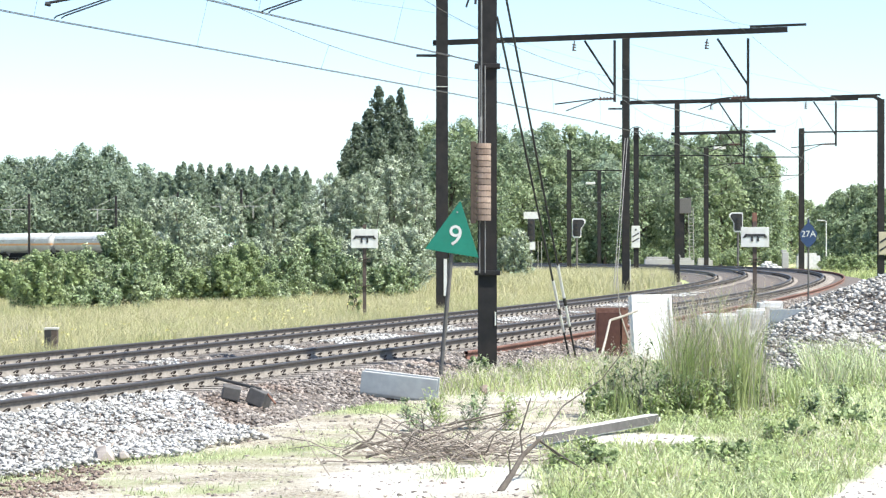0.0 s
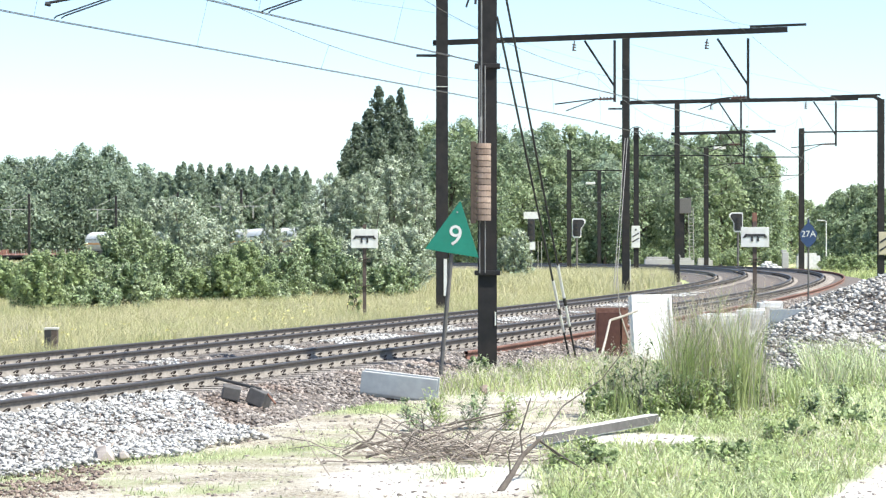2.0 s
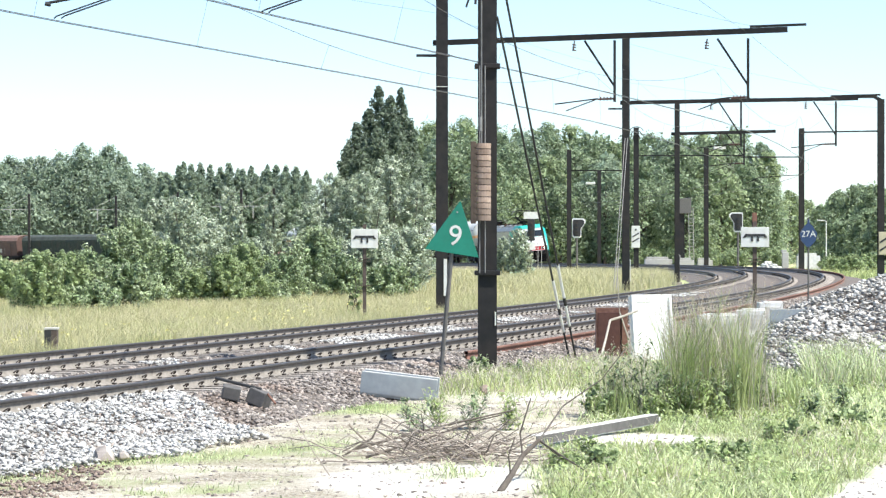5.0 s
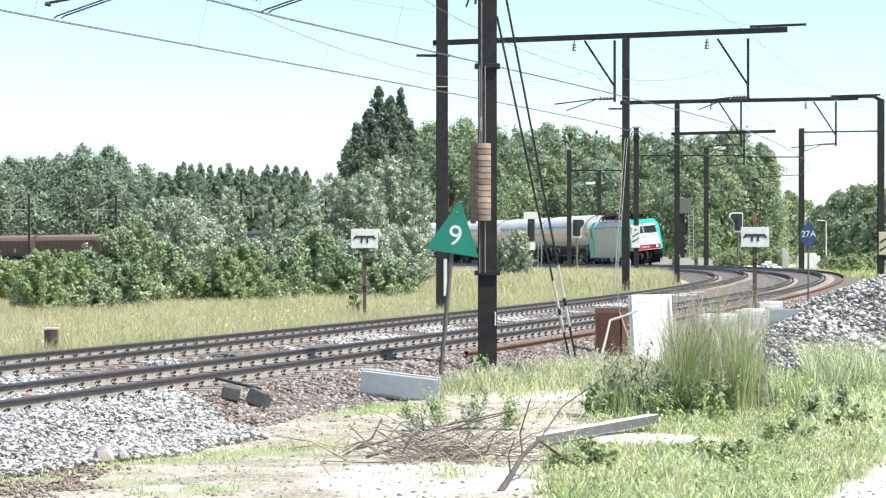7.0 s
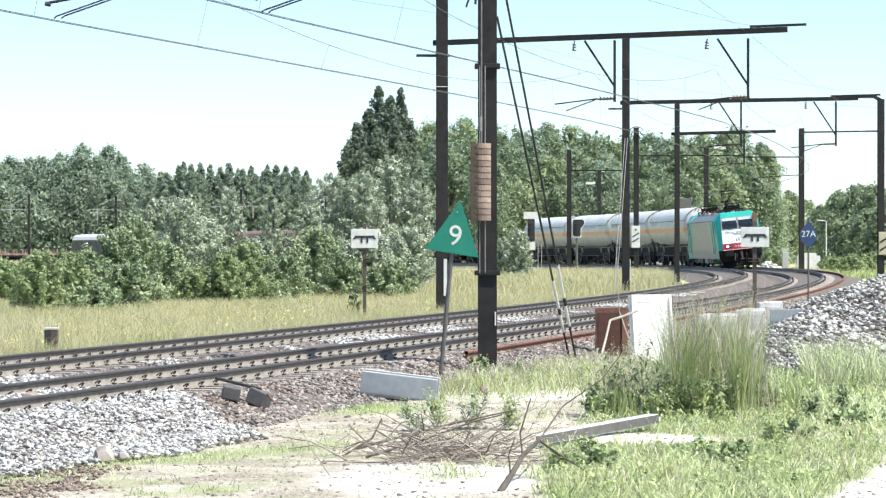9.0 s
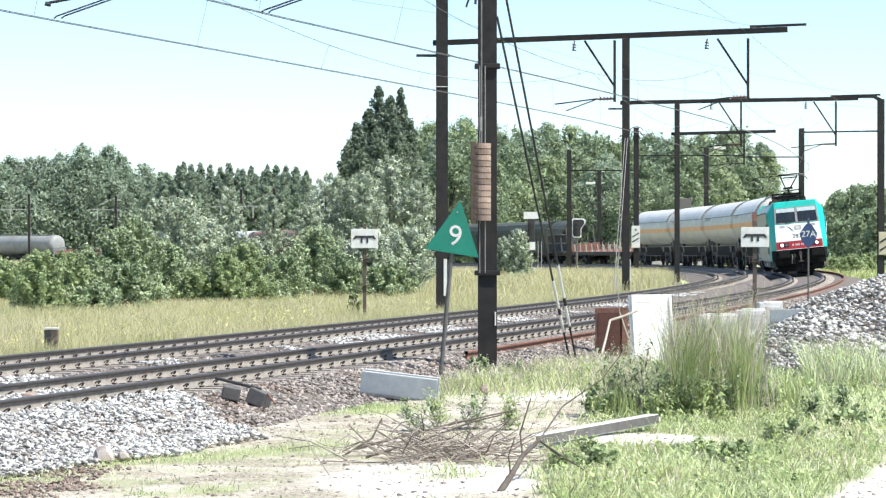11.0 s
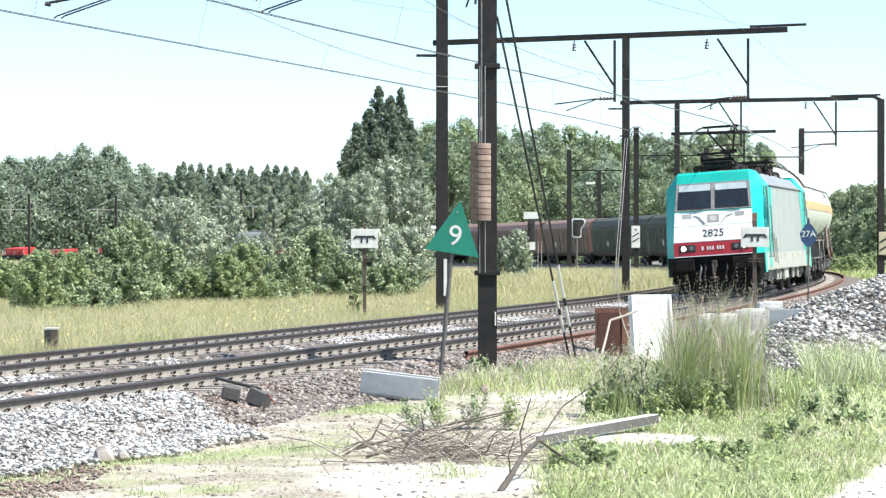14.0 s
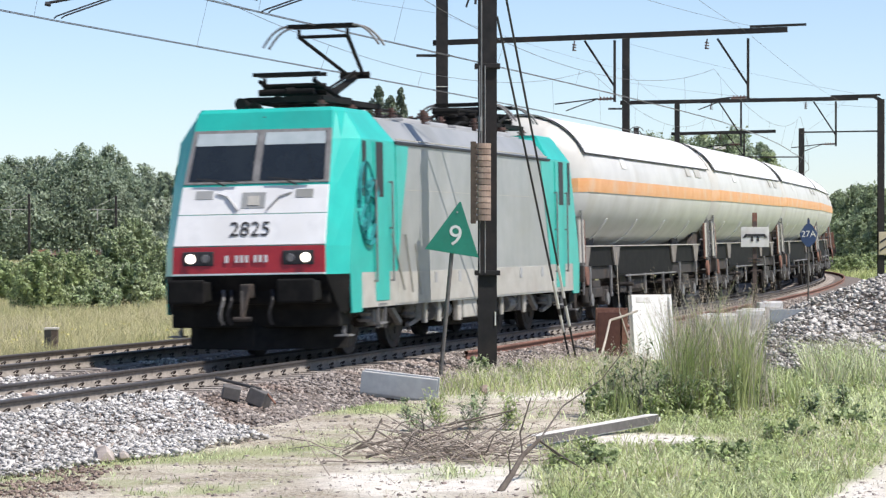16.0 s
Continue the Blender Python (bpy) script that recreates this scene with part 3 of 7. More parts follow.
def loco_bogie(loco, x, back):
    bm = bmesh.new()
    for y in (-1.05, 1.05):
        add_box(bm, x, y, 0.72, 3.9, 0.14, 0.24, 0.04)
        add_box(bm, x, y, 0.55, 1.2, 0.12, 0.22, 0.04)
        for dx in (-1.3, 1.3):
            add_box(bm, x + dx, y, 0.60, 0.5, 0.2, 0.34, 0.05)
    add_box(bm, x, 0, 0.7, 0.6, 2.1, 0.3, 0.04)
    add_box(bm, x + 1.95, 0, 0.68, 0.14, 2.1, 0.26, 0.03)
    add_box(bm, x - 1.95, 0, 0.68, 0.14, 2.1, 0.26, 0.03)
    part("bogie_frame", bm, M_darkgrey, loco, "dark steel bogie frame")
    for y in (-1.2, 1.2):
        for dx in (-1.75, -0.85, 0.85, 1.75):
            bm = loft([[(x + dx + q * math.cos(a), y + q * math.sin(a), 0.52 + 0.046 * k) for a in np.linspace(0, 2 * math.pi, 12, endpoint=False)] for k, q in enumerate((0.09, 0.125, 0.09, 0.125, 0.09, 0.125, 0.09, 0.125, 0.09, 0.125, 0.09))])
            part("coil_spring", bm, M_palegear, loco)
        bm = bmesh.new()
        add_bar(bm, (x - 0.3, y, 0.45), (x + 0.55, y, 0.85), 0.09, 0.09)
        add_bar(bm, (x - 1.3, y * 1.02, 0.48), (x - 0.7, y * 1.02, 0.40), 0.07, 0.07)
        part("damper", bm, M_palegear, loco, "pale grey damper")
        for dx in (-1.3, 1.3):
            part("axle_box", box(x + dx, y, 0.60, 0.34, 0.16, 0.30, 0.05), M_palegear, loco)
    for dx in (-1.3, 1.3):
        SPIN.append((wheelset(0.60, loco, x + dx), 0.60, back))


def build_loco():
    loco = tagged(thing("locomotive"), "turquoise and grey electric locomotive, pantograph raised, on the track", "locomotive")
    back = 9.45
    ring = [(-1.485, 0.76), (-1.485, 3.36), (-1.16, 3.76), (1.16, 3.76), (1.485, 3.36), (1.485, 0.76)]
    body = part("body", loft([[(x, y, z) for y, z in ring] for x in (-5.16, -2, 2, 5.96)]), M_locogrey, loco, "weathered grey side wall")
    for k in (-1, 1):
        part("lower_band", box(0.4, k * 1.487, 1.04, 11.1, 0.014, 0.50, 0.004), M_lowgrey, body, "pale beige-grey lower side band")
        part("gutter", box(0.4, k * 1.49, 3.37, 11.2, 0.05, 0.045, 0.012), M_ink, body, "dark rain gutter")
        part("grab_strip", box(0.4, k * 1.475, 3.43, 11.0, 0.02, 0.02, 0.004), M_lowgrey, body)
        for o in (-1, 1):
            e = 5.96 if o > 0 else -5.16
            bm = extrude_poly([(e, 1.32), (e, 3.34), (e - 0.75 * o, 3.34), (e - 0.66 * o, 3.0), (e - 0.30 * o, 2.2)], 0.012)
            bmesh.ops.translate(bm, verts=bm.verts, vec=(0, k * 1.489, 0))
            part("colour_sweep", bm, M_teal, body, "turquoise sweep running into the grey side")
        for x in (-4.4, -2.6, -0.4, 2.0, 3.6):
            part("side_hatch", box(x, k * 1.497, 1.18, 0.16, 0.012, 0.18, 0.004), M_roofgrey, body)
        part("panel_seam", box(0.4, k * 1.484, 2.62, 11.1, 0.01, 0.012), M_lowgrey, body)
    for o in (1, -1):
        cab, turn = loco_cab(loco, o)
        if o < 0:
            cab.matrix_basis = turn
        # buffer beam, plough and hoses
        m = turn
        bm = bmesh.new()
        add_box(bm, 8.72, 0, 1.08, 0.36, 2.5, 0.46, 0.04, m)
        add_box(bm, 8.5, 0, 0.70, 0.5, 2.7, 0.40, 0.03, m)
        part("buffer_beam", bm, M_black, loco, "black buffer beam")
        pl = [(8.15, -1.28, 0.16), (8.95, 0, 0.16), (8.15, 1.28, 0.16), (8.05, 1.28, 0.62), (8.75, 0, 0.62), (8.05, -1.28, 0.62)]
        b2 = bmesh.new()
        vs = [b2.verts.new(m @ Vector(p)) for p in pl] + [b2.verts.new(m @ (Vector(p) - Vector((0.12, 0, 0)))) for p in pl]
        for q in ((0, 1, 4, 5), (1, 2, 3, 4), (6, 11, 10, 7), (7, 10, 9, 8), (0, 5, 11, 6), (2, 8, 9, 3), (5, 4, 10, 11), (4, 3, 9, 10), (0, 6, 7, 1), (1, 7, 8, 2)):
            b2.faces.new([vs[i] for i in q])
        bmesh.ops.recalc_face_normals(b2, faces=b2.faces)
        part("snow_plough", b2, M_black, loco, "black track plough")
        for y in (-0.45, -0.32, 0.34):
            bm = bmesh.new()
            pts = [Vector((8.92 + 0.10 * math.sin(a), y + 0.03 * math.sin(2 * a), 1.02 - 0.42 * a / 3.1 + 0.05 * math.cos(a))) for a in np.linspace(0, 3.1, 7)]
            for a, b in zip(pts, pts[1:]):
                add_rod(bm, m @ a, m @ b, 0.028, seg=6)
            part("brake_hose", bm, M_palegear if y < -0.4 else M_ink, loco, "thin brake hose")
        for y in (-1.32, 1.32):
            bm = bmesh.new()
            for z in (0.42, 0.72, 1.0):
                add_box(bm, 8.45, y, z, 0.05, 0.06, 0.05, 0, m)
            add_box(bm, 8.42, y, 0.7, 0.04, 0.05, 0.66, 0, m)
            add_box(bm, 8.5, y * 1.02, 0.36, 0.3, 0.22, 0.03, 0, m)
            part("corner_step", bm, M_palegear, loco, "steel steps under the corner")
    buffers(loco, (9.45, -8.65), 1.06, square=True)
    for x in (-4.7, 5.195):
        loco_bogie(loco, x, back)
    bm = box(0, 0, 0.62, 4.2, 2.3, 0.62, 0.05)
    add_box(bm, 0, 1.2, 0.58, 2.6, 0.3, 0.4, 0.04)
    add_box(bm, 0, -1.2, 0.58, 2.6, 0.3, 0.4, 0.04)
    for x, wd, z0, z1 in ((1.05, 0.95, 0.44, 0.76), (1.78, 0.26, 0.40, 0.76)):
        for k in (-1, 1):
            part("equipment_box", box(x, k * 1.38, (z0 + z1) / 2, wd, 0.10, z1 - z0, 0.02), M_lowgrey, loco, "pale grey equipment box under the side")
    for x in (-3.3, -1.5, 3.0, 3.9, 6.4):
        for k in (-1, 1):
            part("damper_tube", rod((x, k * 1.36, 0.42), (x, k * 1.36, 0.80), 0.05, seg=8), M_lowgrey, loco, "pale upright damper")
    part("transformer_box", bm, M_black, loco, "black transformer box under the floor")
    for x in (-2.45, 2.3, 2.9):
        for y in (-1.2, 1.2):
            part("air_reservoir", rod((x - 0.22, y, 0.6), (x + 0.22, y, 0.6), 0.16, seg=14), M_palegear, loco)
    # spray paint on the cab side
    for k in (1,):
        bm = bmesh.new()
        loops = [(7.70, 2.42, 0.46, 0.62), (7.86, 2.30, 0.30, 0.34), (7.35, 2.62, 0.26, 0.16), (7.62, 1.95, 0.34, 0.22)]
        for cx, cz, rx, rz in loops:
            for a in range(20):
                q0, q1 = a * 0.3, (a + 1) * 0.3
                w = 0.07 + 0.05 * math.sin(a * 0.5 + cx)
                add_bar(bm, (cx + rx * math.cos(q0), 1.496, cz + rz * math.sin(q0)), (cx + rx * math.cos(q1), 1.496, cz + rz * math.sin(q1)), w, 0.008)
        for a, b in (((8.1, 2.1), (7.3, 2.75)), ((7.75, 3.0), (7.8, 1.8))):
            add_bar(bm, (a[0], 1.496, a[1]), (b[0], 1.496, b[1]), 0.08, 0.008)
        part("graffiti", bm, M_graffiti, loco, "loops of dark spray paint on the cab side")
        bm = bmesh.new()
        for a, b in (((5.5, 1.9), (5.1, 0.95)), ((4.9, 1.75), (4.6, 0.9)), ((6.3, 1.9), (5.6, 1.0))):
            add_bar(bm, (a[0], 1.505, a[1]), (b[0], 1.505, b[1]), 0.025, 0.008)
        part("scrawl", bm, M_lowgrey, loco)
    # roof gear
    bm = bmesh.new()
    add_box(bm, 0.4, 0, 3.79, 10.6, 1.9, 0.07)
    for x in (-4.4, -3.0, -1.4, 0.4, 2.2):
        add_box(bm, x, 0, 3.86, 1.2, 1.5, 0.12, 0.03)
    part("roof_hatch", bm, M_roofgrey, loco, "grey roof hatches")
    for px, flip, up in ((4.7, 1, True), (6.35, 1, False), (-3.9, -1, False), (-5.75, -1, False)):
        pan = part("pantograph", bmesh.new(), M_black, loco, "black pantograph raised to the wire" if up else "black folded pantograph")
        bm = bmesh.new()
        for y in (-0.62, 0.62):
            add_bar(bm, (px - 0.8, y, 4.06), (px + 0.8, y, 4.06), 0.08, 0.08)
        for x in (-0.8, 0.0, 0.8):
            add_bar(bm, (px + x, -0.62, 4.06), (px + x, 0.62, 4.06), 0.08, 0.08)
        add_box(bm, px - flip * 0.3, 0, 4.14, 0.5, 0.5, 0.14, 0.03)
        part("base_frame", bm, M_black, pan)
        for x in (-0.8, 0.8):
            for y in (-0.62, 0.62):
                bm = rod((px + x, y, 3.80), (px + x, y, 4.03), 0.06, seg=10)
                for q in range(3):
                    add_rod(bm, (px + x, y, 3.85 + q * 0.06), (px + x, y, 3.87 + q * 0.06), 0.105, seg=12)
                part("insulator", bm, M_insul, pan)
        if up:
            foot, knee, top = Vector((px + 0.35, 0, 4.14)), Vector((px - 1.55, 0, 4.62)), Vector((px + 0.25, 0, 5.32))
        else:
            foot, knee, top = Vector((px + flip * 0.5, 0, 4.14)), Vector((px - flip * 1.0, 0, 4.26)), Vector((px + flip * 0.45, 0, 4.42))
        bm = rod(foot, knee, 0.075, 0.06, seg=8)
        add_rod(bm, foot + Vector((0.2, 0, 0.08)), knee + Vector((0, 0, 0.1)), 0.025, seg=6)
        add_rod(bm, knee + Vector((0, -0.26, 0.03)), knee + Vector((0, 0.26, 0.03)), 0.06, seg=8)
        part("lower_arm", bm, M_black, pan)
        bm = bmesh.new()
        for y in (-1, 1):
            add_rod(bm, knee + Vector((0, y * 0.14, 0.05)), top + Vector((0, y * 0.42, -0.12)), 0.035, seg=6)
            add_rod(bm, top + Vector((0, y * 0.42, -0.12)), top + Vector((0, y * 0.42, 0.0)), 0.03, seg=6)
        add_rod(bm, top + Vector((0, -0.44, -0.12)), top + Vector((0, 0.44, -0.12)), 0.03, seg=6)
        part("upper_arm", bm, M_black, pan)
        for x in (-0.16, 0.16):
            bm = bmesh.new()
            add_bar(bm, top + Vector((x, -0.56, 0.05)), top + Vector((x, 0.56, 0.05)), 0.06, 0.06)
            part("collector_strip", bm, M_black, pan)
            for k in (-1, 1) if up or flip < 0 else ():
                bm = bmesh.new()
                pts = [Vector((x, k * (0.54 + 0.46 * q), 0.05 - 0.34 * q ** 2.2)) + top for q in np.linspace(0, 1, 7)]
                for a, b in zip(pts, pts[1:]):
                    add_rod(bm, a, b, 0.02, seg=6)
                part("collector_horn", bm, M_palegear, pan, "thin grey curved horn")
        if not up:
            for dx, z, w in ((0.62, 4.18, 0.46), (0.2, 4.28, 0.52), (-0.25, 4.22, 0.40)):
                part("spring_tube", rod((px + flip * dx, -w, z), (px + flip * dx, w, z), 0.055, seg=10), M_black, pan)
            for y in (-0.5, 0.5):
                part("side_strut", rod((px - flip * 0.7, y, 4.12), (px + flip * 0.6, y * 0.9, 4.36), 0.035, seg=8), M_black, pan)
    bm = bmesh.new()
    for y in (-0.35, 0.0, 0.4):
        pts = [Vector((x, y + 0.05 * math.sin(x * 3 + y), 4.0 + 0.06 * math.sin(x * 2.2 + y * 4))) for x in np.linspace(-5.6, 3.0, 24)]
        for a, b in zip(pts, pts[1:]):
            add_rod(bm, a, b, 0.025, seg=5)
    part("roof_cable", bm, M_black, loco, "black high-voltage roof cable")
    for x in np.linspace(-5.4, 2.6, 16):
        y = 0.75 * math.sin(x * 5.1)
        bm = rod((x, y, 3.8), (x, y, 4.10), 0.05, seg=8)
        for q in range(4):
            add_rod(bm, (x, y, 3.84 + q * 0.06), (x, y, 3.86 + q * 0.06), 0.1, seg=10)
        part("insulator", bm, M_insul, loco)
    bm = rod((7.35, -0.55, 3.80), (7.35, -0.55, 3.95), 0.03)
    add_rod(bm, (7.25, -0.55, 3.98), (7.65, -0.55, 3.98), 0.045, 0.10, seg=10)
    add_rod(bm, (7.25, -0.35, 3.93), (7.55, -0.35, 3.93), 0.04, 0.08, seg=10)
    part("horn", bm, M_black, loco, "pair of roof horns")
    TRAIN.append((loco, back, 5.195))


M_tank = material("tank_cream", [(0.50, 0.50, 0.475), (0.60, 0.60, 0.57)], 0.48, scale=1.2, spec=0.35, stain=(0.43, 0.41, 0.36), stain_scale=0.8, stain_amount=0.5)
M_shield = material("tank_sunshield", [(0.66, 0.66, 0.64), (0.76, 0.76, 0.74)], 0.45, scale=1.0, stain=(0.54, 0.52, 0.48), stain_scale=0.9, stain_amount=0.5)
M_orange = material("orange_stripe", [(0.66, 0.31, 0.12), (0.74, 0.40, 0.18)], 0.5, scale=3, stain=(0.62, 0.47, 0.34), stain_scale=1.5)
# Paler grey paints sunlight on the brackets against the black girder.
M_gusset = material("sunlit_bracket", [(0.16, 0.145, 0.13), (0.26, 0.24, 0.215)], 0.8, scale=6, stain=(0.12, 0.085, 0.065), stain_scale=3)
M_frame = material("wagon_underframe", [(0.022, 0.02, 0.019), (0.05, 0.044, 0.04)], 0.8, scale=6, stain=(0.09, 0.06, 0.045), stain_scale=2.5)


def tank_shape(length, r, cz, n=32, cut=None):
    rings = []
    stations = [(-length / 2, 0.30), (-length / 2 + 0.06, 0.62), (-length / 2 + 0.2, 0.85), (-length / 2 + 0.45, 0.97), (-length / 2 + 0.7, 1.0)]
    stations = stations + [(-x, k) for x, k in stations[::-1]]
    for x, k in stations:
        rings.append([(x, r * k * math.cos(a), cz + r * k * math.sin(a)) for a in (2 * math.pi * i / n for i in range(n))])
    return loft(rings)


def shell(x0, x1, r, cz, a0, a1, n=14, thick=0.025):
    """A curved plate round the tank between two angles, with thickness."""
    rings = []
    for x in (x0, x1):
        outer = [(x, r * math.cos(a), cz + r * math.sin(a)) for a in np.linspace(a0, a1, n)]
        inner = [(x, (r - thick) * math.cos(a), cz + (r - thick) * math.sin(a)) for a in np.linspace(a1, a0, n)]
        rings.append(outer + inner)
    return loft(rings)


def tank_band(half, r, cz, a0, a1, n=5, thick=0.012):
    """A painted band along the barrel and out over its domed ends."""
    rings = []
    for x, k in ((-half + 0.06, 0.62), (-half + 0.2, 0.85), (-half + 0.45, 0.97), (-half + 0.7, 1.0), (half - 0.7, 1.0), (half - 0.45, 0.97), (half - 0.2, 0.85), (half - 0.06, 0.62)):
        outer = [(x, r * k * math.cos(a), cz + r * k * math.sin(a)) for a in np.linspace(a0 / k, a1 / k, n)] if a0 < 1 else [(x, r * k * math.cos(a), cz + r * k * math.sin(a)) for a in math.pi - (math.pi - np.linspace(a0, a1, n)) / k]
        inner = [(p[0], p[1] * (1 - thick / r), cz + (p[2] - cz) * (1 - thick / r)) for p in outer[::-1]]
        rings.append(outer + inner)
    return loft(rings)


def wagon_frame(w, length, z=1.05, height=0.28, gap=0.62, mat=None):
    mat = mat or M_frame
    L = length / 2 - gap
    bm = bmesh.new()
    for y in (-0.95, 0.95):
        add_box(bm, 0, y, z, 2 * L, 0.14, height, 0.02)
    for x in (-L, -L * 0.5, 0, L * 0.5, L):
        add_box(bm, x, 0, z, 0.2, 2.0, height * 0.9, 0.02)
    add_box(bm, 0, 0, z, 2 * L, 0.3, height * 0.8)
    part("underframe", bm, mat, w, "dark steel underframe")
    for o in (-1, 1):
        part("headstock", box(o * L, 0, 1.05, 0.16, 2.6, 0.36, 0.02), mat, w)
    buffers(w, (length / 2, -length / 2))


def tank_wagon(back, L):
    r, cz = 1.46, 3.0
    half = L / 2 - 0.35
    w = tagged(thing("tank_wagon"), "cream gas tank wagon with orange stripe and sunshield, on the track", "tank wagon", group="tank wagons")
    tank = part("tank", tank_shape(2 * half, r, cz), M_tank, w, "cream tank barrel", smooth=True)
    part("sunshield", shell(-half + 0.5, half - 0.5, r + 0.035, cz, 0.42, math.pi - 0.42), M_shield, tank, "white sunshield over the barrel", smooth=False)
    for k in (0, 1):
        a = -0.15 if k == 0 else math.pi - 0.05
        part("orange_stripe", tank_band(half, r + 0.012, cz, a, a + 0.20), M_orange, tank, "faded orange warning stripe")
        a2 = 0.42 if k == 0 else math.pi - 0.42
        y, z = (r + 0.036) * math.cos(a2), cz + (r + 0.036) * math.sin(a2)
        part("shield_edge", box(0, y, z, 2 * half - 1.0, 0.02, 0.03, 0.006), M_ink, tank, "dark edge of the sunshield")
    for x in (-half + 0.49, half - 0.49):
        part("shield_edge", shell(x - 0.015, x + 0.015, r + 0.042, cz, 0.41, math.pi - 0.41, 18, 0.02), M_ink, tank)
    for x in (-5.6, -1.9, 1.9, 5.6):
        part("barrel_strap", shell(x - 0.05, x + 0.05, r + 0.02, cz, -2.6, -0.55, 16, 0.03), M_shield, tank)
    for k in (-1, 1):
        for x, wd, hh, m in ((-6.3, 0.9, 0.5, M_lowgrey), (4.2, 0.5, 0.5, M_whitepaint), (-4.8, 0.6, 0.3, M_lowgrey)):
            a = 0.25 if k > 0 else math.pi - 0.25 - hh / r
            part("tank_placard", shell(x - wd / 2, x + wd / 2, r + 0.016, cz, a, a + hh / r, 4, 0.012), m, tank, "small weathered placard")
    wagon_frame(w, L)
    for x in (-5.6, 5.6):
        bm = bmesh.new()
        for y in (-0.8, 0.8):
            pts = [(-0.35, 1.15), (0.35, 1.15), (0.45, 1.95), (-0.45, 1.95)]
            b2 = extrude_poly(pts, 0.10)
            me_tmp = bpy.data.meshes.new("tmp")
            b2.to_mesh(me_tmp)
            b2.free()
            me_tmp.transform(Matrix.Translation((x, y, 0)))
            bm.from_mesh(me_tmp)
            bpy.data.meshes.remove(me_tmp)
        add_box(bm, x, 0, 1.55, 0.8, 1.7, 0.10)
        part("saddle", bm, M_frame, w, "steel saddle under the barrel")
    for o in (-1, 1):
        X = o * (L / 2 - 0.68)
        part("end_platform", box(X, 0, 1.26, 0.7, 2.5, 0.06), M_frame, w)
        bm = bmesh.new()
        for y in (-1.15, -0.4, 0.4, 1.15):
            add_rod(bm, (X + o * 0.28, y, 1.28), (X + o * 0.28, y, 2.25), 0.022, seg=6)
        for z in (1.75, 2.25):
            add_rod(bm, (X + o * 0.28, -1.15, z), (X + o * 0.28, 1.15, z), 0.022, seg=6)
        part("end_rail", bm, M_palegear, w, "grey platform handrail")
        bm = bmesh.new()
        for y in (0.9, 1.25):
            add_rod(bm, (X - o * 0.05, y, 0.6), (X - o * 0.05, y, 2.4), 0.022, seg=6)
        for k in range(7):
            add_rod(bm, (X - o * 0.05, 0.9, 0.7 + k * 0.26), (X - o * 0.05, 1.25, 0.7 + k * 0.26), 0.018, seg=6)
        part("ladder", bm, M_palegear, w, "steel end ladder")
        part("end_board", box(X - o * 0.1, 1.22, 1.72, 0.55, 0.04, 0.95, 0.01), M_lowgrey, w, "pale instruction board with a rust-red edge")
        part("end_board_edge", box(X - o * 0.42, 1.22, 1.72, 0.08, 0.05, 0.95, 0.01), M_rust, w)
        part("handwheel", rod((X - o * 0.3, 1.25, 1.0), (X - o * 0.3, 1.30, 1.0), 0.2, seg=16), M_rust, w)
        goods_bogie(w, o * 6.0, back)
    part("air_reservoir", rod((-1.0, 0.7, 0.72), (1.0, 0.7, 0.72), 0.2, seg=12), M_frame, w)
    part("valve_box", box(1.8, 0.6, 0.75, 0.8, 0.5, 0.4, 0.03), M_frame, w)
    for x in (-2.5, 2.6):
        part("brake_shaft", rod((x, -1.25, 0.75), (x, 1.25, 0.75), 0.05), M_frame, w)
    for k in (-1, 1):
        e = half - 0.9
        bm = extrude_poly([(-e, 1.20), (-e, 1.62), (e, 1.62), (e, 1.20), (4.1, 1.20), (3.7, 0.98), (-3.7, 0.98), (-4.1, 1.20)], 0.10)
        bmesh.ops.translate(bm, verts=bm.verts, vec=(0, k * 1.02, 0))
        girder = part("side_girder", bm, M_black, w, "deep black side girder under the barrel")
        part("girder_edge", box(0, k * 1.05, 1.635, 2 * e, 0.16, 0.025, 0.005), M_lowgrey, girder, "pale upper edge")
        for x in (-e + 0.6, -3.9, 3.9, e - 0.6):
            bm = extrude_poly([(x - 0.45, 1.62), (x + 0.45, 1.62), (x + 0.25, 1.20), (x - 0.12, 1.20)], 0.04)
            bmesh.ops.translate(bm, verts=bm.verts, vec=(0, k * 1.10, 0))
            part("gusset", bm, M_gusset, girder, "bracket plate painted paler as sunlit")
        for o in (-1, 1):
            bm = extrude_poly([(o * (half - 0.25), 1.30), (o * (half - 1.9), 1.62), (o * (half - 0.55), 2.45), (o * (half - 0.32), 2.30)][::-o], 0.10)
            bmesh.ops.translate(bm, verts=bm.verts, vec=(0, k * 0.98, 0))
            part("end_saddle", bm, M_frame, w, "dark end saddle carrying the barrel")
        for x, z0, z1 in ((-7.2, 0.55, 1.2), (-4.6, 0.5, 1.2), (-2.1, 0.45, 0.98), (0.4, 0.5, 0.98), (2.4, 0.45, 0.98), (4.7, 0.5, 1.2), (7.1, 0.55, 1.2)):
            part("hanger_bracket", box(x, k * 1.12, (z0 + z1) / 2, 0.09, 0.05, z1 - z0, 0.01), M_palegear, w)
        part("side_handrail", rod((-3.4, k * 1.22, 0.95), (3.4, k * 1.22, 0.95), 0.018, seg=6), M_palegear, w, "thin pale side rail")
    TRAIN.append((w, back, 6.0))


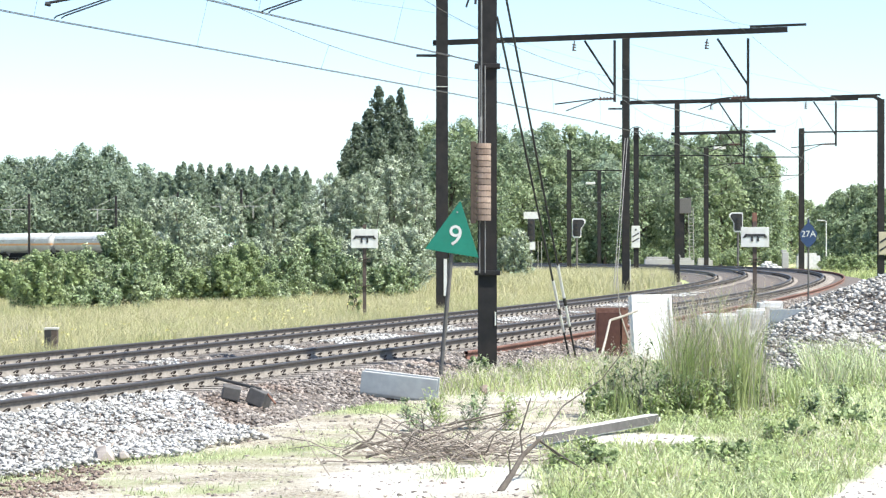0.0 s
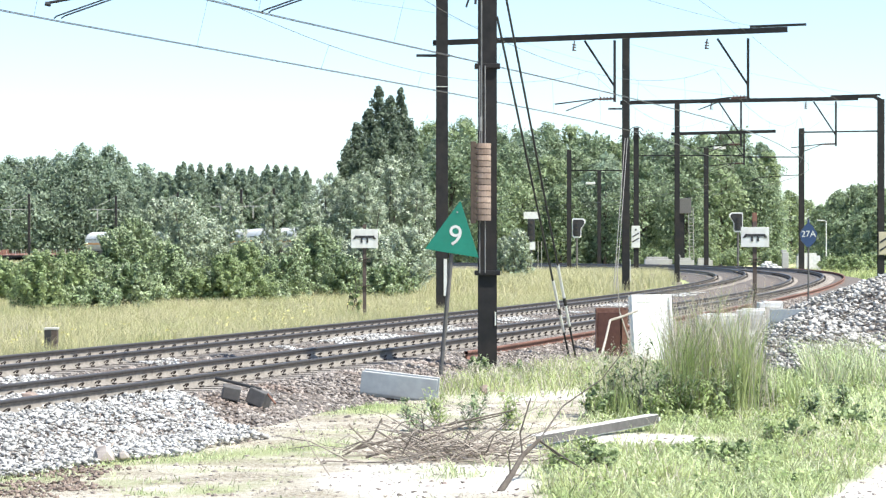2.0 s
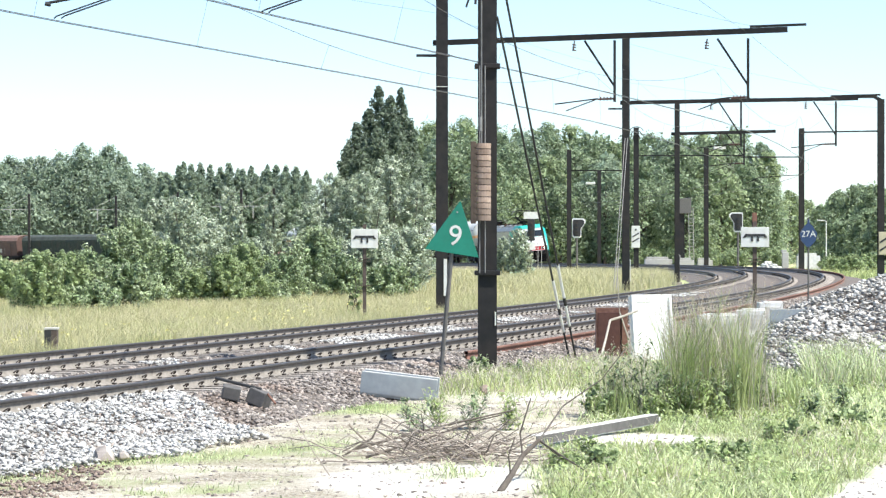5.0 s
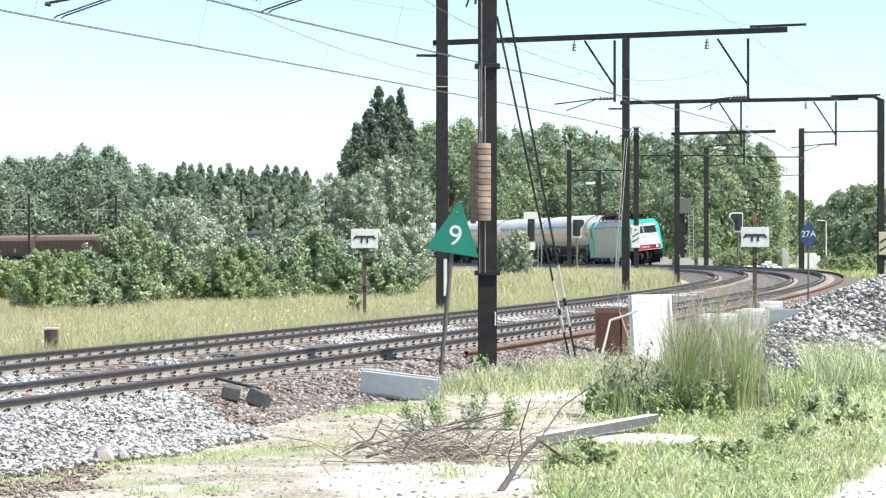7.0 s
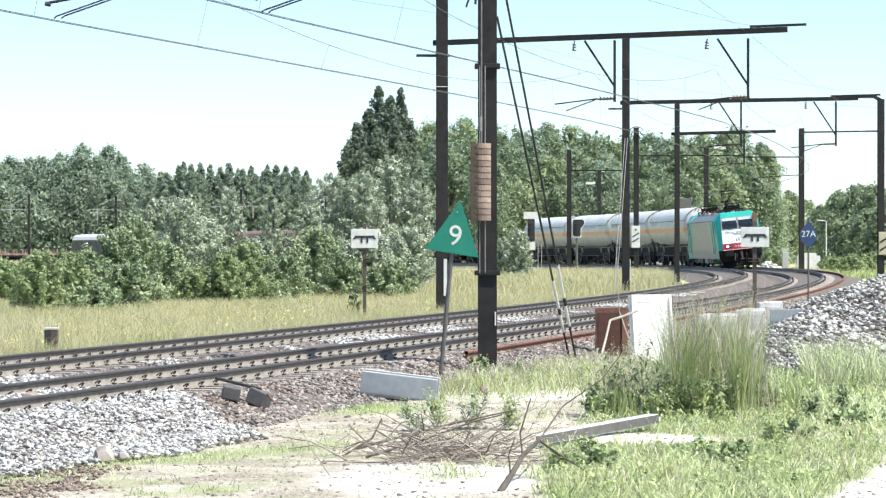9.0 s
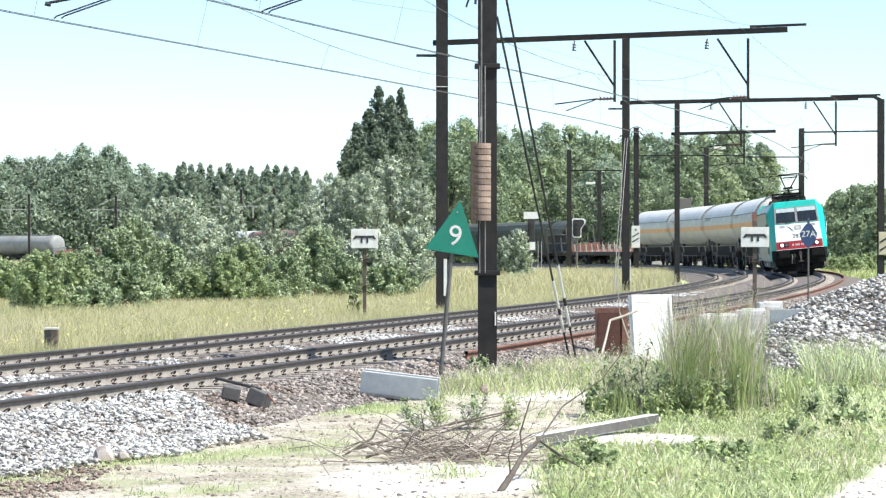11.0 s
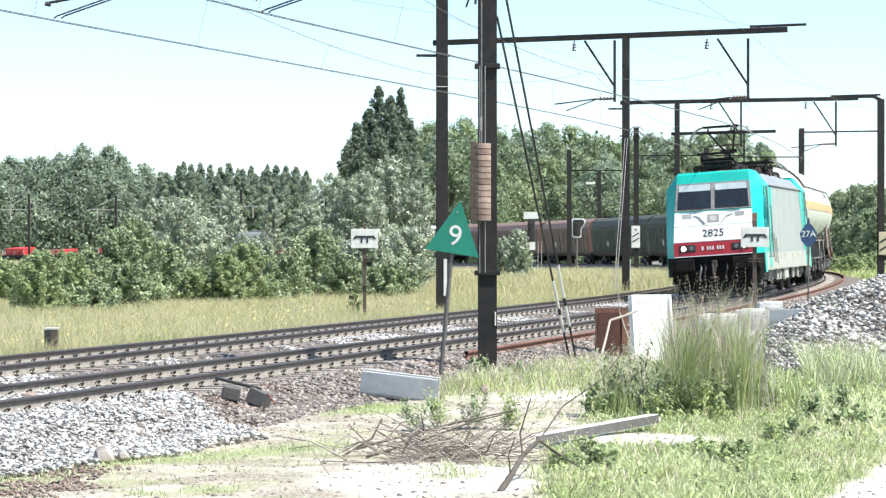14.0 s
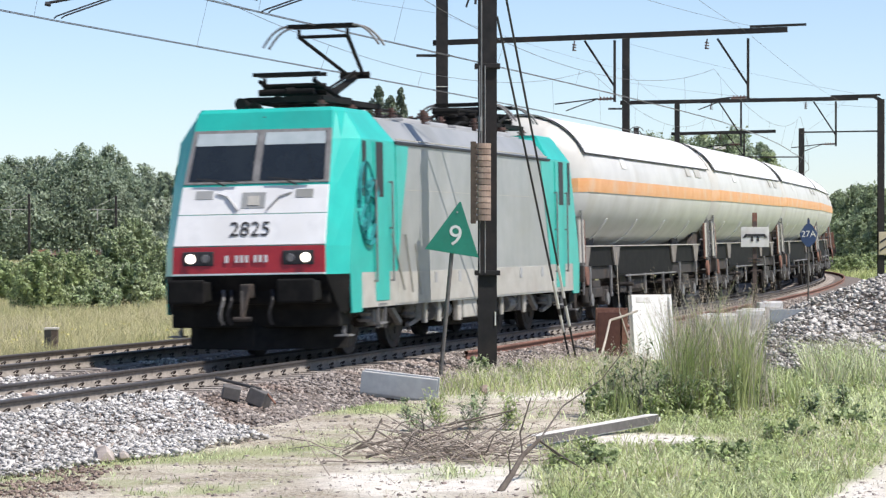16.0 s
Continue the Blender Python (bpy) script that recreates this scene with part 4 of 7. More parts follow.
M_van = {"green": material("van_green", [(0.030, 0.042, 0.035), (0.052, 0.066, 0.056)], 0.7, scale=1.5, spec=0.25, stain=(0.06, 0.052, 0.042), stain_scale=0.7, stain_amount=0.7),
         "brown": material("van_brown", [(0.085, 0.048, 0.04), (0.13, 0.072, 0.058)], 0.65, scale=1.5, stain=(0.07, 0.05, 0.045), stain_scale=0.8, stain_amount=0.7),
         "grey": material("van_grey", [(0.07, 0.07, 0.07), (0.11, 0.11, 0.11)], 0.6, scale=2)}
M_whiteroof = material("van_white_roof", [(0.62, 0.63, 0.62), (0.72, 0.73, 0.72)], 0.5, scale=2)
M_brownroof = material("van_brown_roof", [(0.20, 0.12, 0.10), (0.27, 0.17, 0.14)], 0.6, scale=2)
M_greenroof = material("van_green_roof", [(0.06, 0.07, 0.06), (0.10, 0.112, 0.098)], 0.7, scale=2, spec=0.25, stain=(0.05, 0.045, 0.04), stain_scale=0.8)


def van(back, L, colour, roof, n_doors):
    words = {"green": "dark green sliding-wall van with rounded roof, on the track", "brown": "brown covered goods van with rounded roof, on the track", "grey": "dark covered goods van with a white roof, on the track"}
    w = tagged(thing("goods_van"), words[colour], "goods van", group="covered vans")
    H = L / 2 - 0.75
    ring = [(-1.36, 1.2), (-1.38, 3.1), (-1.30, 3.55), (-1.02, 3.92), (-0.5, 4.12), (0.5, 4.12), (1.02, 3.92), (1.30, 3.55), (1.38, 3.1), (1.36, 1.2)]
    part("body", loft([[(x, y, z) for y, z in ring] for x in (-H, H)]), M_van[colour], w)
    top = [(-1.34, 3.50), (-1.04, 3.95), (-0.5, 4.16), (0.5, 4.16), (1.04, 3.95), (1.34, 3.50)]
    inn = [(y * 0.97, z - 0.06) for y, z in top[::-1]]
    part("roof", loft([[(x, y, z) for y, z in top + inn] for x in (-H - 0.05, H + 0.05)]), roof, w)
    for k in (-1, 1):
        for d in range(n_doors):
            x0, x1 = -H + 2 * H * d / n_doors, -H + 2 * H * (d + 1) / n_doors
            door = part("sliding_door", box((x0 + x1) / 2, k * 1.385, 2.25, (x1 - x0) - 0.12, 0.05, 1.95, 0.015), M_van[colour], w)
            for q in range(1, 4):
                xx = x0 + (x1 - x0) * q / 4
                part("rib", box(xx, k * 1.425, 2.25, 0.07, 0.05, 1.85, 0.01), M_van[colour], door)
            part("latch", box((x0 + x1) / 2, k * 1.43, 1.9, 0.06, 0.05, 0.9, 0.01), M_palegear, door)
        part("marking", box(-H * 0.35, k * 1.44, 2.0, 0.7, 0.012, 0.45, 0.003), M_lowgrey, w)
        part("marking", box(H * 0.55, k * 1.44, 2.0, 0.5, 0.012, 0.6, 0.003), M_lowgrey, w)
        part("solebar", box(0, k * 1.2, 1.1, 2 * H, 0.10, 0.24, 0.02), M_frame, w)
    wagon_frame(w, L, 1.0, 0.24, 0.62)
    b = L * 0.34
    for o in (-1, 1):
        goods_bogie(w, o * b, back)
    TRAIN.append((w, back, b))


def flat_wagon(back, L, load=None):
    w = tagged(thing("flat_wagon"), "low rusty flat wagon with stakes" + (" and red loads" if load else "") + ", on the track", "flat wagon", group="flat wagons")
    part("deck", box(0, 0, 1.24, L - 1.3, 2.7, 0.12, 0.02), M_rust, w, "rust-brown deck")
    H = L / 2 - 0.7
    for k in (-1, 1):
        n = int(L / 1.3)
        for q in range(n + 1):
            part("stake", box(-H + 2 * H * q / n, k * 1.3, 1.62, 0.08, 0.08, 0.66, 0.01), M_lowgrey if q % 2 else M_rust, w)
        part("side_sill", box(0, k * 1.36, 1.14, L - 1.3, 0.06, 0.3, 0.02), M_frame, w)
    for o in (-1, 1):
        part("end_wall", box(o * H, 0, 1.62, 0.08, 2.6, 0.65, 0.02), M_rust, w)
    if load:
        for x, ln, hh in load:
            part("load", box(x, 0, 1.30 + hh / 2, ln, 2.3, hh, 0.06), M_loadred, w, "bright red load")
    wagon_frame(w, L)
    for o in (-1, 1):
        goods_bogie(w, o * L * 0.33, back)
    TRAIN.append((w, back, L * 0.33))


def framed_wagon(back, L):
    """An open wagon with a framed hood at its end, dark with grime."""
    w = tagged(thing("hood_wagon"), "dark grey open-framed hood wagon, on the track", "goods wagon")
    part("deck", box(0, 0, 1.26, L - 1.3, 2.7, 0.16, 0.02), M_frame, w)
    H = L / 2 - 0.75
    for k in (-1, 1):
        for q in range(4):
            part("post", box(-H + 2 * H * q / 3, k * 1.28, 2.4, 0.10, 0.10, 2.3, 0.01), M_van["grey"], w)
        for z in (2.1, 2.9, 3.5):
            part("side_rail", box(0, k * 1.28, z, 2 * H, 0.07, 0.08, 0.01), M_van["grey"], w)
    part("hood", shell(-H, H * 0.5, 1.35, 2.75, 0.15, math.pi - 0.15, 14, 0.05), M_greenroof, w, "curved dark hood")
    part("end_wall", box(-H, 0, 2.2, 0.08, 2.5, 2.0, 0.02), M_van["grey"], w)
    wagon_frame(w, L)
    for o in (-1, 1):
        goods_bogie(w, o * L * 0.3, back)
    TRAIN.append((w, back, L * 0.3))


def grey_tank(back, L):
    w = tagged(thing("powder_wagon"), "dull grey powder tank wagon, on the track", "tank wagon")
    part("tank", tank_shape(L - 1.8, 1.42, 2.75), material("tank_dull_grey", [(0.24, 0.25, 0.24), (0.33, 0.34, 0.33)], 0.55, scale=1.2, stain=(0.2, 0.18, 0.15)), w, "dull grey barrel", smooth=True)
    part("walkway", box(0, 0, 4.22, L - 4, 0.6, 0.05), M_palegear, w)
    wagon_frame(w, L)
    for o in (-1, 1):
        part("end_rail", box(o * (L / 2 - 0.8), 0, 1.8, 0.06, 2.3, 1.0, 0.01), M_palegear, w)
        goods_bogie(w, o * L * 0.33, back)
    TRAIN.append((w, back, L * 0.33))


M_loadred = material("load_red", [(0.55, 0.03, 0.03), (0.68, 0.05, 0.05)], 0.5, scale=3)


def build_train():
    build_loco()
    at = 18.1
    for L in (18.4, 17.6, 17.6, 17.6):
        tank_wagon(at + L / 2, L)
        at += L
    for L, make in ((27.0, lambda b, l: flat_wagon(b, l)), (9.0, framed_wagon),
                    (25.0, lambda b, l: van(b, l, "green", M_greenroof, 4)), (25.0, lambda b, l: van(b, l, "green", M_greenroof, 4)),
                    (20.5, lambda b, l: van(b, l, "brown", M_brownroof, 3)), (20.5, lambda b, l: van(b, l, "brown", M_brownroof, 3)), (20.5, lambda b, l: van(b, l, "brown", M_brownroof, 3)),
                    (13.5, lambda b, l: van(b, l, "grey", M_whiteroof, 2)),
                    (25.0, flat_wagon), (25.0, flat_wagon), (21.0, grey_tank), (25.0, flat_wagon),
                    (25.0, lambda b, l: flat_wagon(b, l, [(-8, 3, 0.7), (6, 4, 0.9)])), (25.0, lambda b, l: flat_wagon(b, l, [(4, 5, 1.0), (-7, 2, 0.6)])), (25.0, flat_wagon)):
        make(at + L / 2, L)
        at += L


build_train()


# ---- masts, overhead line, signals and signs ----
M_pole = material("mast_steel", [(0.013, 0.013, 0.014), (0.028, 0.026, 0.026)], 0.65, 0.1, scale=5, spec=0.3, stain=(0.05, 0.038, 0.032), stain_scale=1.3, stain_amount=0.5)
# Lighter steel colour paints the sunlight on the masts' sides.
M_polelit = material("mast_steel_sunlit", [(0.17, 0.155, 0.148), (0.25, 0.23, 0.215)], 0.55, 0.25, scale=5)
M_wire = material("overhead_wire", [(0.10, 0.09, 0.085), (0.16, 0.145, 0.13)], 0.5, 0.5, scale=5)
M_weight = material("counterweight_concrete", [(0.20, 0.14, 0.11), (0.34, 0.26, 0.21)], 0.9, scale=7, bump=0.3, vary=0.3, stain=(0.16, 0.10, 0.07), stain_scale=3)
# Dark brown paints the shade in the weights' slots and on their left.
M_weightdark = material("counterweight_shade", [(0.07, 0.05, 0.04), (0.11, 0.08, 0.06)], 0.9, scale=7)
M_signgreen = material("sign_green", [(0.008, 0.17, 0.11), (0.014, 0.22, 0.15)], 0.5, scale=4, stain=(0.02, 0.14, 0.10))
M_signwhite = material("sign_white", [(0.60, 0.60, 0.57), (0.70, 0.70, 0.67)], 0.6, scale=5, stain=(0.48, 0.45, 0.40), stain_scale=3)
M_signblue = material("sign_blue", [(0.02, 0.045, 0.11), (0.03, 0.06, 0.15)], 0.5, scale=5)
M_postrust = material("post_rusty", [(0.07, 0.055, 0.05), (0.13, 0.095, 0.08)], 0.8, 0.2, scale=12, stain=(0.08, 0.06, 0.05))
M_postgrey = material("post_grey", [(0.10, 0.095, 0.09), (0.16, 0.15, 0.14)], 0.7, 0.2, scale=12)
M_cream = material("sign_cream", [(0.44, 0.38, 0.26), (0.54, 0.48, 0.35)], 0.6, scale=5, stain=(0.36, 0.32, 0.25), stain_scale=3)
M_boxgrey = material("cabinet_grey", [(0.36, 0.35, 0.33), (0.46, 0.45, 0.43)], 0.7, scale=4, stain=(0.28, 0.24, 0.2))


def land(x, y):
    return float(ground_height(np.array([x]), np.array([y]))[0])


def h_mast(x, y, top, w=0.30, turn=0.0, label="dark painted steel H-section overhead-line mast"):
    z0 = land(x, y) - 0.1
    t = tagged(thing("overhead_mast", pose(x, y, 0, 0, 0, turn)), label, "mast", group="overhead masts")
    for k in (-1, 1):
        part("flange", box(0, k * (w / 2 - 0.01), (z0 + top) / 2, w, 0.022, top - z0), M_pole, t)
    part("web", box(0.0, 0, (z0 + top) / 2, 0.018, w - 0.042, top - z0), M_polelit, t)
    # Thin plate added to carry the painted sunlight on the right side.
    part("side_plate", box(w / 2 - 0.008, 0, (z0 + top) / 2, 0.012, w - 0.05, top - z0), M_polelit, t, "side of the mast painted lighter as sunlit")
    part("foot", box(0, 0, z0 + 0.12, w + 0.25, w + 0.25, 0.24, 0.03), M_sleeper, t, "concrete foot")
    return t


def arm(name, t, pts, w, d, mat=None, label=""):
    """A bar under the mast t through world points."""
    bm = bmesh.new()
    inv = t.matrix_basis.inverted()
    for a, b in zip(pts, pts[1:]):
        add_bar(bm, inv @ Vector(a), inv @ Vector(b), w, d)
    return part(name, bm, mat or M_pole, t, label)


def cantilever(t, x, y, z, dirn, length, droppers, drop_to, tail=0.0, lift=0.12):
    """A beam from the mast over both tracks with two hanging posts, their braces and insulators."""
    d = Vector((dirn[0], dirn[1], 0)).normalized()
    p = Vector((x, y, z))
    beam = arm("beam", t, [p - d * 0.3, p + d * length + Vector((0, 0, lift))], 0.12, 0.16, label="steel beam across the tracks")
    if tail:
        arm("beam_tip", t, [p + d * (length - 1.1) + Vector((0, 0, lift + 0.10)), p + d * (length + tail) + Vector((0, 0, lift + 0.14))], 0.08, 0.07)
    inv = t.matrix_basis.inverted()
    for a in droppers:
        q = p + d * a
        arm("drop_post", t, [q, Vector((q.x, q.y, drop_to))], 0.075, 0.075)
        arm("brace", t, [q - d * 0.9, Vector((q.x, q.y, drop_to + 0.45))], 0.06, 0.06)
        e = Vector((q.x, q.y, drop_to + 0.1))
        bm = rod(inv @ e, inv @ (e - d * 0.5 + Vector((0, 0, -0.02))), 0.03, seg=8)
        for k in range(4):
            c = e - d * (0.1 + 0.1 * k)
            add_rod(bm, inv @ c, inv @ (c - d * 0.03), 0.06, seg=10)
        part("insulator", bm, M_insul, t)
        bm = bmesh.new()
        f = e - d * 0.5
        along = Vector((-d.y, d.x, 0))
        add_rod(bm, inv @ f, inv @ (f - d * 1.3 - Vector((0, 0, 0.15))), 0.02, seg=6)
        add_rod(bm, inv @ f, inv @ (f - d * 0.95 - Vector((0, 0, 0.36)) - along * 0.1), 0.016, seg=6)
        part("registration_arm", bm, M_pole, t)
        s = q - d * 1.2
        bm = rod(inv @ s, inv @ (s - Vector((0.05, 0, 0.3))), 0.02, seg=6)
        for k in range(3):
            add_rod(bm, inv @ (s - Vector((0.01, 0, 0.1 + 0.08 * k))), inv @ (s - Vector((0.015, 0, 0.13 + 0.08 * k))), 0.065, seg=10)
        part("suspension_insulator", bm, M_insul, t)
    return beam


def build_masts():
    # the tensioning mast with its weights, nearest to the camera
    a = h_mast(0.73, 48.4, 8.6, 0.31, label="dark steel tensioning mast with a stack of counterweights")
    for z in (4.70, 1.30):
        part("collar", box(0, -0.02, z, 0.42, 0.40, 0.08, 0.01), M_pole, a, "dark steel collar")
    for k in range(13):
        z = 2.16 + k * 0.098
        wt = part("counterweight", rod((-0.10, -0.34, z), (-0.10, -0.34, z + 0.086), 0.155, seg=20), M_weight, a, "rust-stained round weight")
        part("slot", box(-0.20, -0.455, z + 0.043, 0.05, 0.06, 0.05), M_weightdark, wt)
    for x in (-0.13, -0.04):
        part("guide_rod", rod((x, -0.22, 1.3), (x, -0.22, 4.7), 0.012, seg=6), M_palegear, a)
    part("weight_rope", rod((-0.10, -0.34, 3.4), (-0.10, -0.34, 8.4), 0.012, seg=6), M_palegear, a)
    # Dark strip added as the painted shade down the stack's left side.
    part("guide_channel", box(-0.235, -0.40, 2.78, 0.09, 0.16, 1.34, 0.01), M_weightdark, a, "dark strip standing in for shade on the weights")
    part("turnbuckle", rod((-0.12, -0.34, 3.62), (-0.12, -0.34, 3.86), 0.035, seg=8), M_palegear, a)
    bm = bmesh.new()
    pts = [Vector((-0.16 - 0.14 * math.sin(q) - 0.06, -0.3, 5.95 - 0.25 * q)) for q in np.linspace(-0.4, 1.2, 7)]
    for p, q in zip(pts, pts[1:]):
        add_rod(bm, p, q, 0.016, seg=6)
    add_rod(bm, (-0.20, -0.3, 5.7), (-0.16, -0.3, 6.4), 0.02, seg=6)
    part("jumper_loop", bm, M_ink, a, "black hanging jumper cable")
    part("danger_plate", box(0.13, -0.17, 0.55, 0.02, 0.01, 0.22), M_signwhite, a)
    for k, top in enumerate((5.52, 6.60)):
        e0, e1 = Vector((0.16, 0.0, top)), Vector((2.50 - 0.73 - 0.12 * (1 - k), 6.6, -0.45))
        g = part("guy_rod", rod(e0, e1, 0.020, seg=8), M_ink, a, "black guy rod, white-banded at its foot")
        part("guy_sleeve", rod(e1.lerp(e0, 0.10), e1.lerp(e0, 0.26), 0.027, seg=8), M_whitepaint, g)
        part("guy_band", rod(e1.lerp(e0, 0.155), e1.lerp(e0, 0.175), 0.031, seg=8), M_ink, g)
    # masts on the inner side and the outer side of the bend
    b = h_mast(-0.03, 88, 10.4, 0.36, label="tall dark steel mast with a beam over both tracks")
    cantilever(b, 0.0, 88, 7.72, (0.975, -0.22), 10.3, (5.2, 9.15), 5.9, 0.55, 0.24)
    arm("side_bracket", b, [(-0.80, 88, 7.34), (0.2, 88, 7.34)], 0.08, 0.08)
    part("cap_wire", box(0, -0.2, 6.4, 0.38, 0.02, 0.02), M_signwhite, b)
    part("danger_plate", box(0.10, -0.20, 0.7, 0.10, 0.012, 1.1), M_signwhite, b)
    c = h_mast(7.53, 121, 10.15, 0.30, label="dark steel mast joined to a portal beam")
    cantilever(c, 7.6, 121, 7.45, (0.99, -0.14), 9.4, (4.65, 8.5), 5.62, 0.9)
    arm("side_bracket", c, [(6.8, 121, 7.2), (7.55, 121, 7.2)], 0.07, 0.07)
    part("danger_plate", box(0.17, -0.17, 0.55, 0.03, 0.012, 0.9), M_signwhite, c)
    bm = bmesh.new()
    for k in range(2):
        add_rod(bm, (-0.05 + 0.1 * k, -0.3, 6.0), (-0.75 + 0.1 * k, -4.0, -0.4), 0.016, seg=6)
    part("guy_rod", bm, M_palegear, c, "pale guy wires")
    c2 = h_mast(17.88, 120, 7.55, 0.26, label="dark steel portal mast with a bent top")
    arm("portal_top", c2, [(17.88, 120, 7.5), (17.6, 120, 7.66), (16.4, 120, 7.66)], 0.14, 0.14)
    arm("lower_arm", c2, [(17.88, 120, 6.25), (14.75, 120, 6.2)], 0.06, 0.06)
    bd = part("board", box(0.06, -0.19, 1.66, 0.36, 0.04, 0.95, 0.03), M_cream, c2, "cream board with black slashes")
    for z in (1.45, 1.78):
        part("slash", box(0, 0, 0, 0.33, 0.012, 0.07, 0, pose(0.06, -0.217, z, 0, -32, 0)), M_ink, bd)
    d = h_mast(11.95, 150, 8.9, 0.25)
    cantilever(d, 11.95, 150, 7.2, (0.998, -0.07), 5.0, (3.4,), 5.6)
    e = h_mast(24.4, 200, 9.35, 0.36)
    arm("arm", e, [(24.4, 200, 7.4), (20.3, 200, 7.4)], 0.08, 0.08)
    arm("strut", e, [(24.4, 200, 6.2), (21.5, 200, 6.0), (20.6, 200, 5.6)], 0.05, 0.05)
    f = h_mast(13.15, 200, 9.4, 0.34, label="dark steel mast carrying a white slashed board")
    arm("arm", f, [(13.15, 200, 7.5), (20.5, 200, 7.5)], 0.08, 0.08)
    bd = part("board", box(-0.05, -0.25, 1.97, 0.58, 0.04, 1.5, 0.03), M_signwhite, f, "white board with black slashes")
    for z in (1.75, 2.1):
        part("slash", box(0, 0, 0, 0.52, 0.012, 0.09, 0, pose(-0.05, -0.277, z, 0, -32, 0)), M_ink, bd)
    part("dot", rod((-0.05, -0.27, 2.45), (-0.05, -0.285, 2.45), 0.07, seg=12), M_ink, bd)
    for k in range(3):
        bm = bmesh.new()
        pts = [Vector((0.4 * math.cos(q) * (0.6 + 0.3 * k), -0.3, 8.6 + 0.25 * k + 0.35 * math.sin(q))) for q in np.linspace(0.2, 3.4, 8)]
        for p, q in zip(pts, pts[1:]):
            add_rod(bm, p, q, 0.03, seg=5)
        part("tension_gear", bm, M_ink, f, "looped dark tension gear")
    g = h_mast(10.3, 240, 9.1, 0.36)
    arm("arm", g, [(10.3, 240, 7.4), (15.5, 239, 7.4)], 0.09, 0.09)
    h = h_mast(15.15, 285, 8.5, 0.34)
    part("lamp_head", box(-0.85, 0, 7.2, 0.9, 0.4, 0.22, 0.05), M_signwhite, h, "white lamp head")
    arm("lamp_arm", h, [(15.15, 285, 7.1), (14.3, 285, 7.15)], 0.07, 0.07)
    i = h_mast(21.95, 245, 9.4, 0.36)
    part("lamp_head", box(1.1, 0, 9.4, 1.0, 0.4, 0.22, 0.05), M_signwhite, i, "white lamp head")
    arm("lamp_arm", i, [(21.95, 245, 9.2), (23.0, 245, 9.35)], 0.06, 0.06)
    # the far masts of the line across the meadow
    for px, y, top in ((-62.4, 443, 8.6), (-49.3, 443, 8.3), (-38.8, 430, 8.6), (-27.6, 402, 8.6), (-22.8, 396, 8.6)):
        t = h_mast(px, y, top, 0.34, label="distant steel mast with a bracket arm")
        arm("arm", t, [(px + 0.6, y, 6.2), (px - 4.2, y, 6.2)], 0.09, 0.09, M_boxgrey)
        arm("stay", t, [(px, y, top - 0.2), (px - 3.6, y, 6.3)], 0.05, 0.05, M_boxgrey)
        arm("drop_post", t, [(px - 2.8, y, 6.2), (px - 2.8, y, 4.6)], 0.12, 0.12, M_boxgrey)


def wire(name, pts, r, mat, label="", category=""):
    cu = bpy.data.curves.new(name, "CURVE")
    cu.dimensions, cu.bevel_depth, cu.bevel_resolution = "3D", r, 1
    sp = cu.splines.new("POLY")
    sp.points.add(len(pts) - 1)
    sp.points.foreach_set("co", np.concatenate([np.asarray(pts), np.ones((len(pts), 1))], 1).ravel())
    ob = bpy.data.objects.new(name, cu)
    me = bpy.data.meshes.new_from_object(ob)
    bpy.data.objects.remove(ob)
    bpy.data.curves.remove(cu)
    me.materials.clear()
    me.materials.append(mat)
    return me


